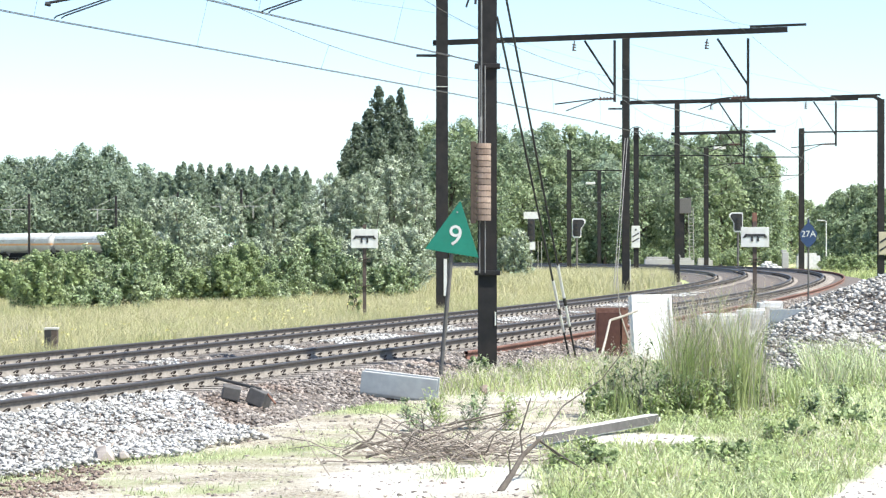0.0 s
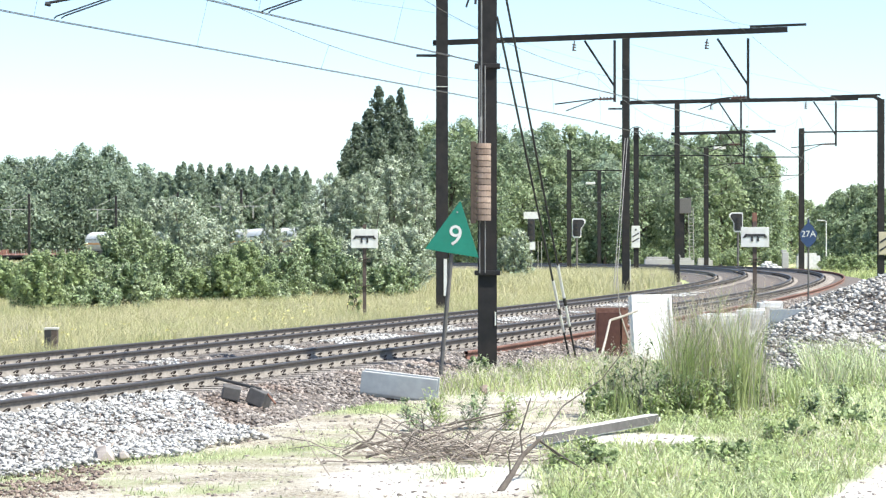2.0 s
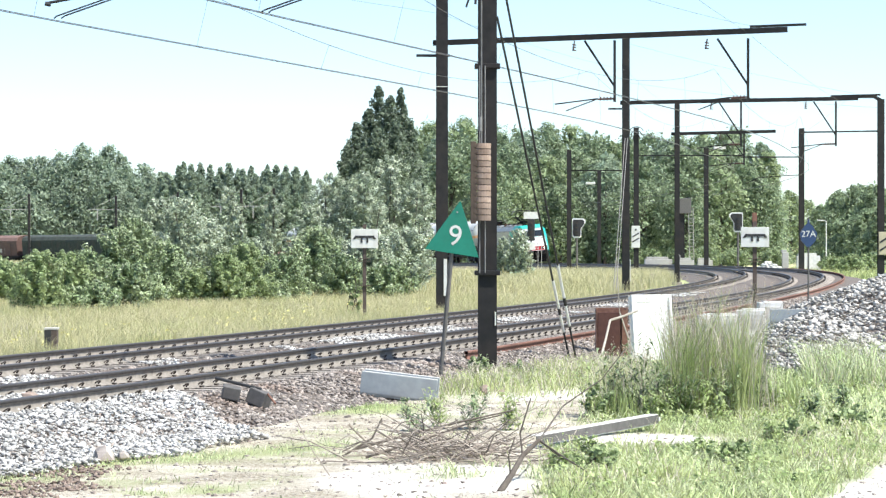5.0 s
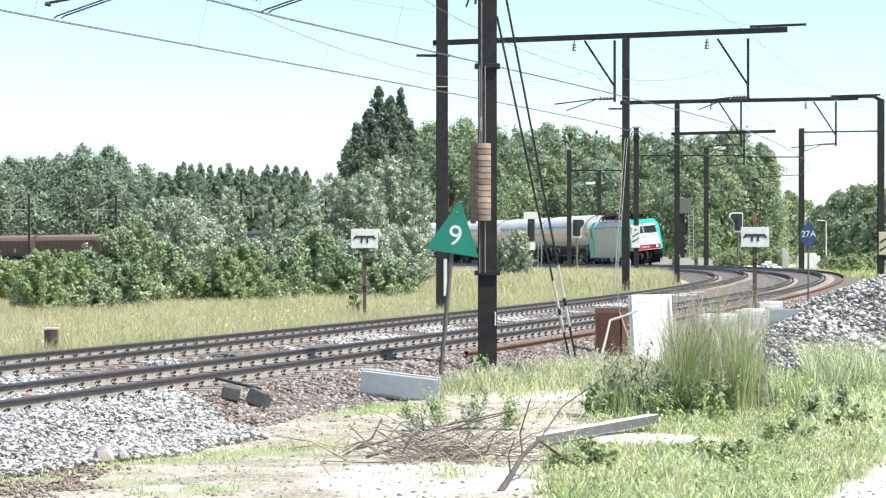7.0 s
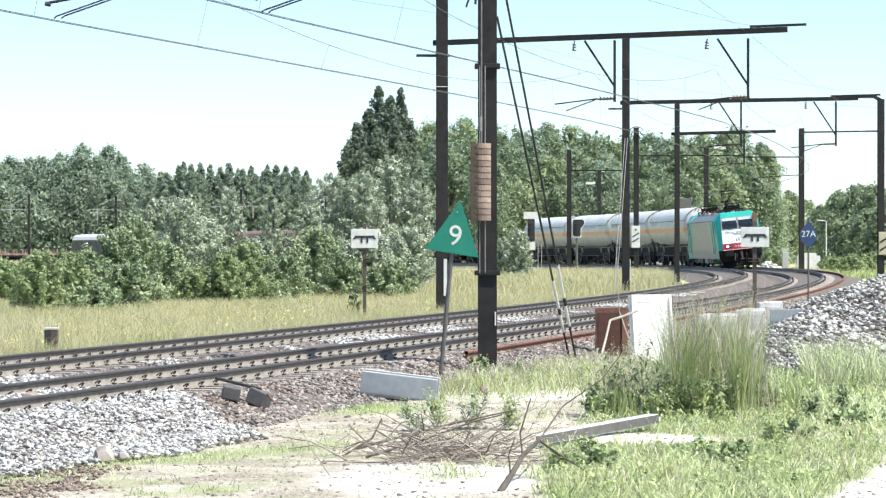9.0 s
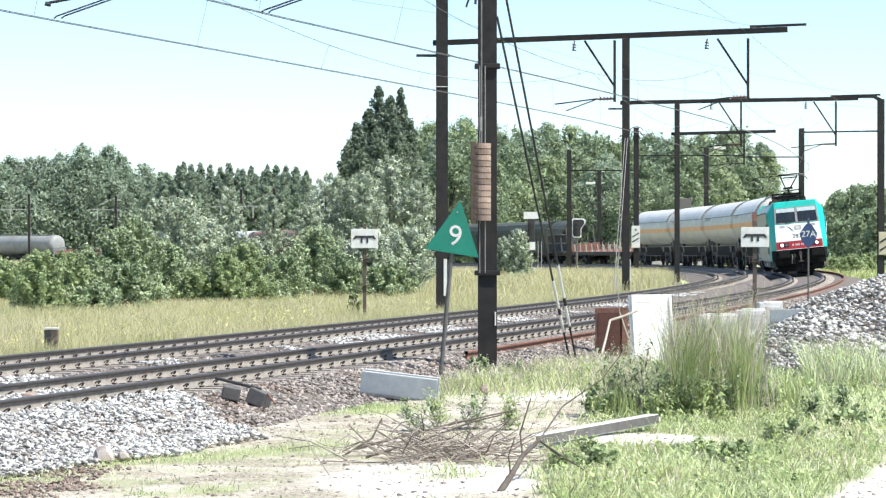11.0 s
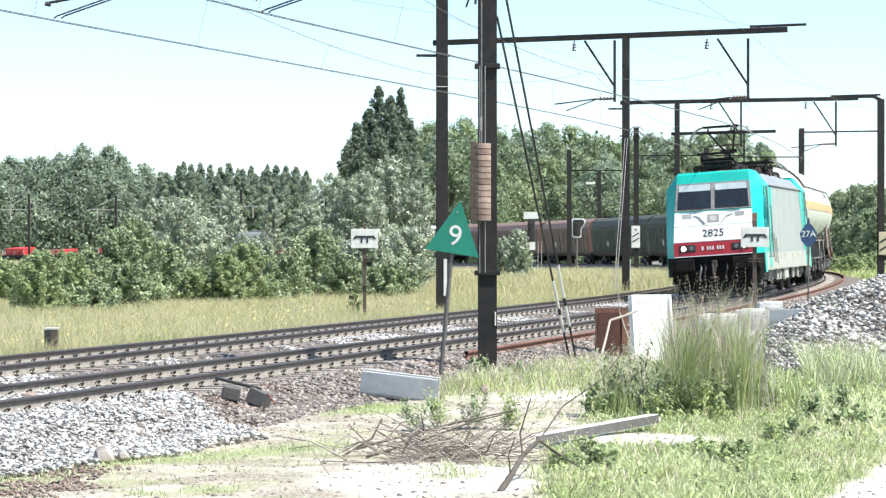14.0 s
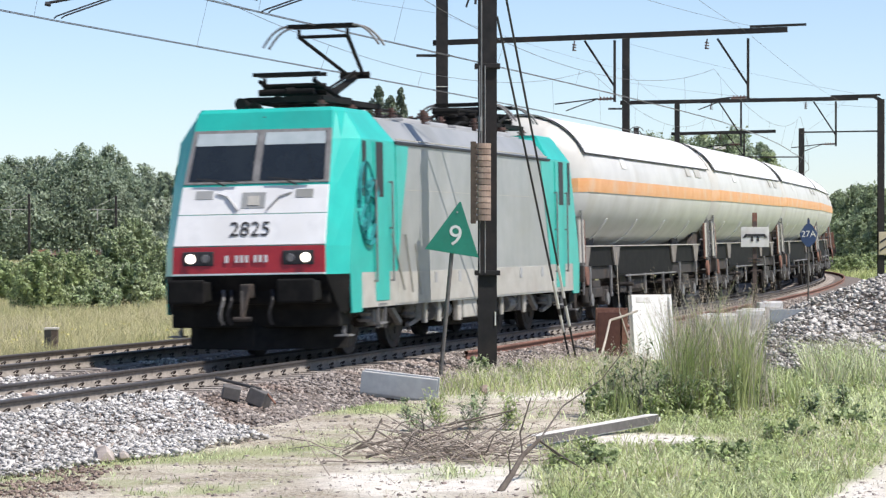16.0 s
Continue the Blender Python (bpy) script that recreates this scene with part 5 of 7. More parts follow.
def build_wires():
    stops = [-42, 3, 45, 79, 108, 150, 200, 245, 300, 350, 400, 450]
    for shift, label in ((0.0, "overhead line above the near track"), (-GAP, "overhead line above the far track")):
        t = tagged(thing("overhead_line"), "thin dark contact and carrier wires " + label[14:], "overhead line", group="overhead lines")
        ss = np.arange(-42, 420, 1.5)
        stag = np.interp(ss, stops, [0.2 * (-1) ** k for k in range(len(stops))])
        x, y, z, psi, c = line(ss, shift + stag)
        low = np.stack([x, y, z + 5.38 + 0.0 * x], -1)
        u = np.zeros_like(ss)
        for k in range(len(stops) - 1):
            m = (ss >= stops[k]) & (ss <= stops[k + 1])
            q = (ss[m] - stops[k]) / (stops[k + 1] - stops[k])
            u[m] = 1.55 - 1.2 * 4 * q * (1 - q) * min(1.0, (stops[k + 1] - stops[k]) / 42)
        x2, y2, z2, _, _ = line(ss, shift + 0.1)
        high = np.stack([x2, y2, z2 + 5.38 + u], -1)
        for nm, pts, r in (("contact_wire", low, 0.008), ("second_contact_wire", low + [0.0, 0.05, 0.02], 0.006), ("carrier_wire", high, 0.0055)):
            o = new(nm, wire(nm, pts, r, M_wire))
            o.parent = t
        for k in range(4, len(ss), 5):
            o = new("dropper", wire("dropper", [low[k], high[k]], 0.003, M_wire))
            o.parent = t
    # feeders and return wires
    for pts, lab in (([(-18, 60, 9.6), (-0.1, 88, 8.6), (7.5, 121, 8.8), (11.9, 150, 8.4)], "feeder"), ([(0.8, 48.4, 8.4), (8.9, 86, 7.9), (16.2, 119.5, 7.4)], "feeder"),
                     ([(7.5, 121, 8.3), (17.9, 120, 7.2)], "feeder"), ([(0.8, 48.4, 6.65), (9.15, 86, 8.06)], "feeder"), ([(7.6, 121, 9.9), (16.5, 118, 7.7), (24.4, 200, 9.0)], "feeder")):
        full = []
        for a, b in zip(pts, pts[1:]):
            for q in np.linspace(0, 1, 12):
                p = Vector(a).lerp(Vector(b), q)
                full.append((p.x, p.y, p.z - 0.12 * 4 * q * (1 - q)))
        tagged(new("feeder_wire", wire("feeder_wire", full, 0.0045, M_wire)), "thin dark feeder wire strung between masts", "wire", group="feeder wires")
    # registration arms reaching into the picture from the near mast's bracket
    for (x, y, z) in ((-6.25, 47.2, 5.40), (-2.85, 46.0, 5.40)):
        t = tagged(thing("registration_arm"), "dark registration arms holding the contact wire from above", "bracket", group="near registration arms")
        for q, dz in ((0.0, 0.0), (0.12, 0.0)):
            bm = rod((x + q, y, z), (x + q + 0.05, y, z + 0.04), 0.012, seg=6)
            add_rod(bm, (x + q + 0.05, y, z + 0.04), (x + 1.7 + q, y, z + 0.62), 0.013, seg=6)
            part("light_arm", bm, M_ink, t)
        bm = rod((x - 0.14, y, z + 0.24), (x + 1.9, y, z + 0.62), 0.024, seg=8)
        add_rod(bm, (x - 0.14, y, z + 0.24), (x - 0.05, y, z + 0.22), 0.035, seg=8)
        part("heavy_arm", bm, M_ink, t)
        part("hanger", rod((x + 1.8, y, z + 0.6), (0.72 + 0 * x, 48.4, z + 2.2), 0.03, seg=6), M_pole, t)


def triangle_sign():
    m = Matrix.Translation((-0.05, 46.9, -0.45)) @ pose(0, 0, 0, 0, 5.2, 0)
    t = tagged(thing("speed_sign", m), "green triangular speed sign with white figure on leaning post", "sign")
    part("post", rod((0, 0, 0), (0, 0, 2.2), 0.034, seg=12), M_postgrey, t, "leaning dark steel post")
    bm = extrude_poly([(-0.435, 0), (0.435, -0.06), (0.07, 0.80), (0.05, 0.80)], 0.03)
    bmesh.ops.translate(bm, verts=bm.verts, vec=(0.0, -0.06, 2.12))
    pl = part("plate", bm, M_signgreen, t, "weathered green triangular plate")
    writing("9", 0.46, M_signwhite, pl, pose(0.03, -0.078, 2.36, 90, 0, 0), "figure")
    part("bolt", rod((0.03, -0.075, 2.75), (0.03, -0.085, 2.75), 0.015, seg=8), M_steel, pl)


def bridge_sign(x, y, z, w, h, post_mat, label):
    """White board with a dark beam on two short legs, on a post."""
    t = tagged(thing("line_sign", pose(x, y, 0)), label, "sign", group="white line signs")
    z0 = land(x, y) - 0.2
    part("post", box(0, 0.04, (z0 + z) / 2 + 0.2, 0.10, 0.06, z - z0 + 0.4), post_mat, t, "rusty steel post")
    b = part("board", box(0, -0.03, z, w, 0.035, h, 0.008), M_signwhite, t, "white board")
    k = w / 0.76
    bm = extrude_poly([(-0.33 * k, -0.02 * k), (-0.26 * k, 0.075 * k), (0.26 * k, 0.075 * k), (0.33 * k, -0.02 * k), (0.26 * k, -0.03 * k), (0.23 * k, 0.005 * k), (-0.23 * k, 0.005 * k), (-0.26 * k, -0.03 * k)], 0.012)
    bmesh.ops.translate(bm, verts=bm.verts, vec=(0, -0.055, z + 0.01))
    part("beam_mark", bm, M_ink, b)
    for q in (-0.08, 0.08):
        part("leg_mark", box(q * k, -0.055, z - 0.05 * k, 0.055 * k, 0.012, 0.13 * k), M_ink, b)
    for q in (0.42, 0.52, 1.5):
        part("bracket", box(0, -0.02, z - h / 2 - q * 0.7, 0.34, 0.05, 0.02), post_mat, t)
    return t


def diamond_sign():
    x, y = 11.32, 91
    t = tagged(thing("line_number_sign", pose(x, y, 0)), "dark blue diamond sign with a line number on thin post", "sign")
    z0 = land(x, y) - 0.2
    part("post", rod((0, 0.03, z0), (0, 0.03, 2.5), 0.028, seg=10), M_postgrey, t)
    bm = extrude_poly([(-0.27, 0.06), (-0.10, 0.32), (-0.035, 0.36), (-0.035, 0.48), (0.035, 0.48), (0.035, 0.36), (0.10, 0.32), (0.27, 0.06), (0.22, -0.18), (0.06, -0.36), (-0.06, -0.36), (-0.22, -0.18)], 0.03)
    bmesh.ops.translate(bm, verts=bm.verts, vec=(0, 0, 1.97))
    pl = part("plate", bm, M_signblue, t, "dark blue plate")
    writing("27A", 0.27, M_signwhite, pl, pose(0, -0.02, 2.0, 90, 0, 0), "line_number")


def signal(x, y, z, mirror, label, framed=True):
    t = tagged(thing("railway_signal", pose(x, y, 0)), label, "signal", group="signals")
    z0 = land(x, y) - 0.2
    part("post", rod((0, 0.1, z0), (0, 0.1, z + 0.3), 0.09, seg=10), M_postgrey, t)
    if framed:
        o = [(-0.32, 0.72), (0.55, 0.72), (0.70, 0.55), (0.70, 0.35), (0.45, 0.0), (0.36, -0.1), (0.36, -0.75), (0.25, -0.85), (-0.22, -0.85), (-0.38, -0.7), (-0.38, 0.6)]
        o = [(-a if mirror else a, b) for a, b in o]
        o = o[::-1] if mirror else o
        bm = extrude_poly(o, 0.06)
        bmesh.ops.translate(bm, verts=bm.verts, vec=(0, 0.03, z))
        rim = part("rim", bm, M_whitepaint, t, "white rim")
        bm = extrude_poly([(a * 0.84, b * 0.86) for a, b in o], 0.04)
        bmesh.ops.translate(bm, verts=bm.verts, vec=(0, -0.02, z))
        face = part("face", bm, M_ink, rim, "black signal face")
        for k, q in enumerate((0.4, 0.0, -0.4)):
            bm = rod((0, -0.03, z + q), (0, -0.16, z + q), 0.11, 0.12, seg=14)
            part("lamp_hood", bm, M_darkgrey, t)
    else:
        part("head", box(0, -0.05, z, 0.62, 0.3, 1.9, 0.06), M_ink, t, "black lamp head")
        part("top_board", box(0, -0.05, z + 1.25, 1.3, 0.06, 0.6, 0.02), M_signwhite, t, "white board")
        part("lower_plate", box(0.1, -0.12, z - 1.4, 0.5, 0.05, 0.7, 0.02), M_signwhite, t)
        for q in (0.6, 0.2, -0.2, -0.6):
            part("lamp_hood", rod((0, -0.2, z + q), (0, -0.38, z + q), 0.13, 0.14, seg=14), M_darkgrey, t)
        bm = bmesh.new()
        for k in range(2):
            add_rod(bm, (0.6 + 0.3 * k, 0, z0), (0.6 + 0.3 * k, 0, z - 1), 0.03, seg=6)
        part("ladder", bm, M_boxgrey, t)


def relay_tower():
    x, y = 21.4, 262
    t = tagged(thing("relay_tower", pose(x, y, 0)), "grey box on a dark steel tower with a ladder", "equipment tower")
    z0 = land(x, y) - 0.2
    part("cabinet", box(0, 0, 4.75, 1.4, 1.0, 1.35, 0.05), M_postgrey, t, "weathered grey cabinet")
    part("shaft", box(-0.15, 0, (z0 + 4.1) / 2, 0.55, 0.5, 4.1 - z0, 0.04), M_pole, t)
    bm = bmesh.new()
    for q in (0.55, 0.95):
        add_rod(bm, (q, -0.45, z0), (q - 0.1, -0.45, 4.6), 0.03, seg=6)
    for k in range(14):
        add_rod(bm, (0.54, -0.45, 0.2 + k * 0.31), (0.92, -0.45, 0.2 + k * 0.31), 0.02, seg=6)
    part("ladder", bm, M_boxgrey, t)
    part("lamp", box(-0.5, -0.5, 0.2, 0.4, 0.2, 0.35, 0.04), M_signwhite, t)


build_masts()
build_wires()
triangle_sign()
bridge_sign(-2.19, 82.0, 1.86, 0.75, 0.53, M_postrust, "white sign with dark beam mark on rusty post in meadow")
bridge_sign(7.96, 75.0, 1.90, 0.72, 0.51, M_postrust, "white sign with dark beam mark on rusty post by rubble")
part("post_stub", box(0, 0.06, 2.35, 0.12, 0.05, 0.35), M_rust, bpy.data.objects["line_sign.001"], "rusty top of the post")
diamond_sign()
signal(7.65, 255, 2.6, False, "black colour-light signal with white top board", False)
signal(10.75, 236, 2.75, False, "black railway signal with white rounded rim")
signal(23.3, 232, 3.2, True, "black railway signal with white rounded rim, outside the bend")
relay_tower()


# ---- plants ----
M_willow = material("willow_leaf", [(0.21, 0.265, 0.165), (0.355, 0.41, 0.29), (0.53, 0.57, 0.455)], 0.42, scale=0.9, vary=0.38, island=True, through_light=0.12, spec=0.6)
M_hazel = material("dark_hazel_leaf", [(0.14, 0.205, 0.09), (0.25, 0.315, 0.165), (0.40, 0.46, 0.28)], 0.42, scale=0.9, vary=0.5, island=True, through_light=0.12, spec=0.6)
M_limebush = material("hazel_leaf", [(0.24, 0.315, 0.14), (0.40, 0.465, 0.255)], 0.5, scale=0.9, vary=0.4, island=True, through_light=0.35, spec=0.5)
# Some distance haze is mixed into the wood's leaf green, lighter and greyer.
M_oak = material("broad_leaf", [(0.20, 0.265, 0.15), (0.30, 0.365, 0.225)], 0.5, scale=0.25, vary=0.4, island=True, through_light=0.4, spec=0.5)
M_oaklight = material("light_broad_leaf", [(0.25, 0.32, 0.17), (0.375, 0.44, 0.255)], 0.5, scale=0.25, vary=0.4, island=True, through_light=0.4, spec=0.5)
M_ash = material("grey_green_leaf", [(0.215, 0.285, 0.19), (0.345, 0.415, 0.295)], 0.5, scale=0.25, vary=0.4, island=True, through_light=0.4, spec=0.5)
M_poplar = material("poplar_leaf", [(0.11, 0.15, 0.10), (0.165, 0.21, 0.14)], 0.5, scale=0.4, vary=0.4, island=True, through_light=0.3, spec=0.5)
# Aerial haze is painted in: the farthest leaves are paler and bluer.
M_hazytree = material("hazy_far_leaf", [(0.23, 0.30, 0.215), (0.345, 0.405, 0.295)], 0.6, scale=0.2, vary=0.3, island=True, through_light=0.4, spec=0.4)
M_bark = material("bark", [(0.07, 0.055, 0.045), (0.13, 0.11, 0.09)], 0.9, scale=10, bump=0.5)
rng = np.random.default_rng(27)  # one seed for all plants and stones


def leaf_blades(p, nrm, size):
    """Folded leaf blades at the points p, facing nrm: arrays of vertices and faces."""
    n = len(p)
    nrm = nrm / (np.linalg.norm(nrm, axis=1)[:, None] + 1e-9)
    a = np.cross(nrm, rng.normal(size=(n, 3)))
    a /= np.linalg.norm(a, axis=1)[:, None] + 1e-9
    b = np.cross(nrm, a)
    L = size * rng.uniform(0.6, 1.35, n)[:, None]
    v = np.stack([p - a * L * 0.5, p + b * L * 0.30 + nrm * L * 0.08, p + a * L * 0.5, p - b * L * 0.30 + nrm * L * 0.08], 1)
    return v.reshape(-1, 3), np.arange(4 * n).reshape(-1, 4)


def leaves(centres, radii, per, size, flat=0.6):
    """Leaf blades in loose round clumps."""
    n = len(centres) * per
    idx = np.repeat(np.arange(len(centres)), per)
    d = rng.normal(size=(n, 3))
    d /= np.linalg.norm(d, axis=1)[:, None]
    p = centres[idx] + d * (np.abs(rng.normal(0.0, 0.62, n)) * radii[idx])[:, None] * [1, 1, 0.85]
    return leaf_blades(p, d * 0.45 + [0.12, -0.2, flat] + rng.normal(size=(n, 3)) * 0.5, size)


# crown outlines: (height, width) shares, a bough's reach and thickness as shares of the width, its rise, its length to thickness
PROFILE = {"round": ([0, 0.10, 0.35, 0.6, 0.82, 0.94, 1.0], [0.80, 0.98, 1.0, 0.97, 0.80, 0.56, 0.25], 0.15, 0.35, 0.95, 0.1),
           "bush": ([0, 0.15, 0.45, 0.75, 0.92, 1.0], [0.85, 1.0, 1.0, 0.82, 0.55, 0.25], 0.095, 0.9, 1.6, 0.4),
           "poplar": ([0, 0.1, 0.4, 0.7, 0.9, 1.0], [0.7, 0.95, 1.0, 0.85, 0.62, 0.2], 0.17, 1.2, 1.35, 0.3),
           "spire": ([0, 0.15, 0.45, 0.7, 0.88, 1.0], [0.9, 1.0, 0.95, 0.75, 0.42, 0.06], 0.10, 0.9, 1.5, 0.5)}


def tree(name, x, y, h, w, shape, boughs, per, leaf, mat, label, category, bare=0.15, deep=0.8, z=None, group=""):
    """A trunk or stems and limbs under a crown of leafy boughs: each bough is a tuft of leaves drawn out along its own axis."""
    z0 = land(x, y) if z is None else z
    t = tagged(thing(name, pose(x, y, z0)), label, category, group=group)
    hs, ws, thick, rise, draw, point = PROFILE[shape]
    v = (np.arange(boughs) + rng.random(boughs)) / boughs
    v = v ** (0.9 if shape in ("round", "bush") else 1.0)
    ang = np.arange(boughs) * 2.39996 + rng.random(boughs) * 0.9
    swell = 1 + 0.16 * np.sin(2 * ang + 9 * v + x) + 0.12 * np.sin(5 * ang - 7 * v + y)
    prof = np.interp(v, hs, ws) * swell
    r = w * thick * rng.uniform(0.65, 1.25, boughs) * (0.55 + 0.45 * prof)
    reach = np.maximum(prof * w / 2 - 0.9 * r, 0) * np.sqrt(0.25 + 0.75 * rng.random(boughs))
    out = np.stack([np.cos(ang), np.sin(ang), np.zeros(boughs)], 1)
    axis = out * (0.35 + 0.65 * (prof[:, None])) + [0, 0, 1.0] * np.full((boughs, 1), rise) * rng.uniform(0.5, 1.3, (boughs, 1)) + rng.normal(size=(boughs, 3)) * 0.25
    axis /= np.linalg.norm(axis, axis=1)[:, None]
    crown = h - bare * h
    c = out * reach[:, None] * [1, deep, 1] + np.stack([np.zeros(boughs), np.zeros(boughs), bare * h + 0.5 * r + (crown - 0.5 * r - r * draw * 0.75) * v], 1)
    n = boughs * per
    k = np.repeat(np.arange(boughs), per)
    d = rng.normal(size=(n, 3)) + out[k] * 0.35 + [0, 0, 0.45]
    d /= np.linalg.norm(d, axis=1)[:, None]
    q = np.clip(1 - np.abs(rng.normal(0, 0.30, n)), 0.05, 1) + np.where(rng.random(n) < 0.10, 0.45 * rng.random(n), 0)
    p = d * (q * r[k])[:, None]
    along = np.sum(p * axis[k], 1)
    taper = 1 - point * np.clip(along / r[k], 0, 1)
    p = (p - axis[k] * along[:, None]) * taper[:, None] + axis[k] * (along * draw)[:, None] + c[k]
    nrm = d * 0.85 + [0.05, -0.05, 0.45] + rng.normal(size=(n, 3)) * 0.55
    verts, faces = leaf_blades(p, nrm, leaf)
    m = boughs * 14
    k = np.repeat(np.arange(boughs), 14)
    inner, back = leaf_blades(c[k] * ([0.55, 0.55, 0.9] if shape == "bush" else [0.8, 0.8, 1]) + rng.normal(size=(m, 3)) * r[k][:, None] * 0.4, rng.normal(size=(m, 3)) + [0, 0, 0.5], np.minimum(leaf * 2.4, w * 0.12))
    faces = np.concatenate([faces, back + len(verts)])
    verts = np.concatenate([verts, inner])
    verts[:, 2] = np.maximum(verts[:, 2], 0.02)
    o = new("crown", mesh_np("crown", verts, faces, mat))
    o.parent = t
    if shape == "bush":
        for k in range(5):
            e = c[rng.integers(boughs)]
            part("stem", rod((0.12 * k - 0.3, 0, -0.1), (e[0], e[1], e[2]), 0.035 * h / 3, 0.01, seg=6), M_bark, t)
    else:
        part("trunk", rod((0, 0, -0.3), (0.02 * h, 0, h * 0.8), 0.022 * h, 0.006 * h, seg=8), M_bark, t)
        for k in range(6):
            e = c[rng.integers(boughs)]
            part("limb", rod((0, 0, e[2] * 0.6), (e[0], e[1], e[2]), 0.008 * h, 0.003 * h, seg=5), M_bark, t)
    return t


def at_sight(px, y):
    """Sideways metres of the line of sight px at distance y."""
    return (px - 784) / 5200 * y


def to_top(px, y, top):
    """Place, foot and height of a tree on the line of sight px at distance y whose tip stands at the sight top."""
    x = at_sight(px, y)
    z = land(x, y) - 0.1
    return x, z, (422 - top) / 5200 * y + EYE - z


def build_trees():
    pale, fresh = "pale grey-green willow bush beside the dry meadow", "fresh green hazel bush in the dry meadow"
    for px, y, h, w, mat, n in ((12, 112, 1.55, 2.2, M_limebush, 60), (-16, 118, 1.9, 2.0, M_limebush, 50), (72, 97, 1.9, 2.0, M_limebush, 70), (118, 99, 1.85, 1.9, M_limebush, 60), (150, 104, 1.9, 2.0, M_hazel, 60), (205, 107, 2.7, 2.2, M_hazel, 80), (238, 112, 3.0, 2.2, M_hazel, 80),
                                (278, 114, 3.6, 2.4, M_willow, 90), (325, 112, 3.55, 2.7, M_willow, 100), (368, 118, 2.9, 2.4, M_willow, 80), (405, 124, 4.05, 1.7, M_willow, 60), (436, 103, 2.05, 1.9, M_limebush, 70), (398, 101, 1.75, 1.8, M_limebush, 60), (345, 101, 1.25, 1.7, M_limebush, 50), (481, 126, 3.85, 1.5, M_willow, 55),
                                (458, 117, 2.15, 2.2, M_willow, 70), (545, 121, 3.4, 1.9, M_willow, 70), (588, 126, 4.65, 2.9, M_willow, 110), (640, 125, 4.7, 2.9, M_willow, 110), (694, 129, 5.45, 2.9, M_willow, 120), (738, 127, 4.4, 2.3, M_willow, 80),
                                (560, 112, 2.6, 2.6, M_hazel, 80), (655, 114, 2.5, 2.8, M_willow, 90), (228, 103, 1.6, 2.2, M_hazel, 60), (290, 104, 2.2, 2.4, M_hazel, 70), (722, 117, 2.6, 2.2, M_willow, 70), (505, 107, 1.65, 2.2, M_hazel, 60), (610, 110, 1.6, 2.2, M_hazel, 60), (690, 110, 1.4, 2.2, M_hazel, 55), (165, 98, 0.95, 1.8, M_hazel, 40), (262, 100, 0.9, 2.0, M_hazel, 40), (470, 104, 0.95, 2.0, M_hazel, 40),
                                (890, 163, 2.3, 1.7, M_willow, 50), (918, 162, 2.75, 1.9, M_willow, 60), (628, 84, 1.15, 0.45, M_limebush, 16)):
        k = 0.9 if px < 250 else 1.0
        tree("bush", at_sight(px, y * k), y * k, h * (1.03 if px < 250 else 1.09), w, "bush", n, 120, 0.088, mat, pale if mat is M_willow else fresh, "bush", bare=0.02, group="bushes along the meadow")
    for px, y, h, w in ((670, 216, 13.2, 2.1), (709, 218, 13.1, 1.9), (690, 214, 12.4, 2.4), (652, 215, 11.5, 2.3), (632, 214, 10.5, 2.3), (614, 212, 8.9, 2.0), (600, 212, 6.6, 1.8), (640, 209, 8.4, 3.2), (668, 210, 10.0, 3.2), (704, 211, 10.4, 3.0), (724, 214, 10.8, 2.4)):
        tree("poplar", at_sight(px, y), y, h * 1.05, w * 1.1, "poplar", 90, 105, 0.18, M_poplar, "tall dark poplar standing above the bushes", "tree", bare=0.06, group="poplars")
    tops = ([712, 740, 800, 860, 900, 950, 985, 1040, 1080, 1130, 1180, 1230, 1265, 1310, 1345, 1385], [228, 222, 211, 222, 222, 234, 226, 233, 243, 247, 242, 234, 230, 238, 250, 296])
    k = 0
    for row, (y, step, drop) in enumerate(((406, 48, 0), (390, 52, 12), (374, 60, 44), (362, 70, 92))):
        for px in np.arange(722, 1376, step):
            yy = y + rng.uniform(-5, 5)
            px = px + rng.uniform(-12, 12)
            top = np.interp(px, *tops) + drop * rng.uniform(0.6, 1.3) + rng.uniform(-2, 14)
            x, z, h = to_top(px, yy, top - 12)
            w = rng.uniform(8.0, 11.5) * (0.75 if px > 1330 else 1)
            mat = (M_oak, M_oaklight, M_oak, M_ash, M_oak)[k % 5]
            tree("tree", x, yy, h, w, "round", 78, 74, 0.31, mat, "dense green broadleaf tree at the wood's edge", "tree", bare=0.0, z=z, group="trees of the wood")
            k += 1
    for px in np.arange(-20, 300, 34):
        top = np.interp(px, [0, 60, 120, 180, 220, 290], [284, 292, 276, 264, 286, 314]) + rng.uniform(-2, 7)
        for yy, d in ((548, 0), (534, 20), (520, 56)):
            x, z, h = to_top(px + rng.uniform(-10, 10), yy, top - 14 + d * rng.uniform(0.7, 1.2))
            tree("tree", x, yy, h, rng.uniform(9, 13), "round", 78, 60, 0.38, M_hazytree if d != 20 else M_ash, "broadleaf tree of the far wood, painted blue-green with haze", "tree", bare=0.0, z=z, group="trees of the far wood")
    for row, (y0, step, low) in enumerate(((508, 15.0, 0), (502, 17.0, 12), (496, 26.0, 40))):
        for px in np.arange(268, 548, step):
            top = rng.uniform(284, 303) + low + 12 * smoothstep(330, 270, px)
            yy = y0 + rng.uniform(-3, 3)
            x, z, h = to_top(px + rng.uniform(-5, 5), yy, top)
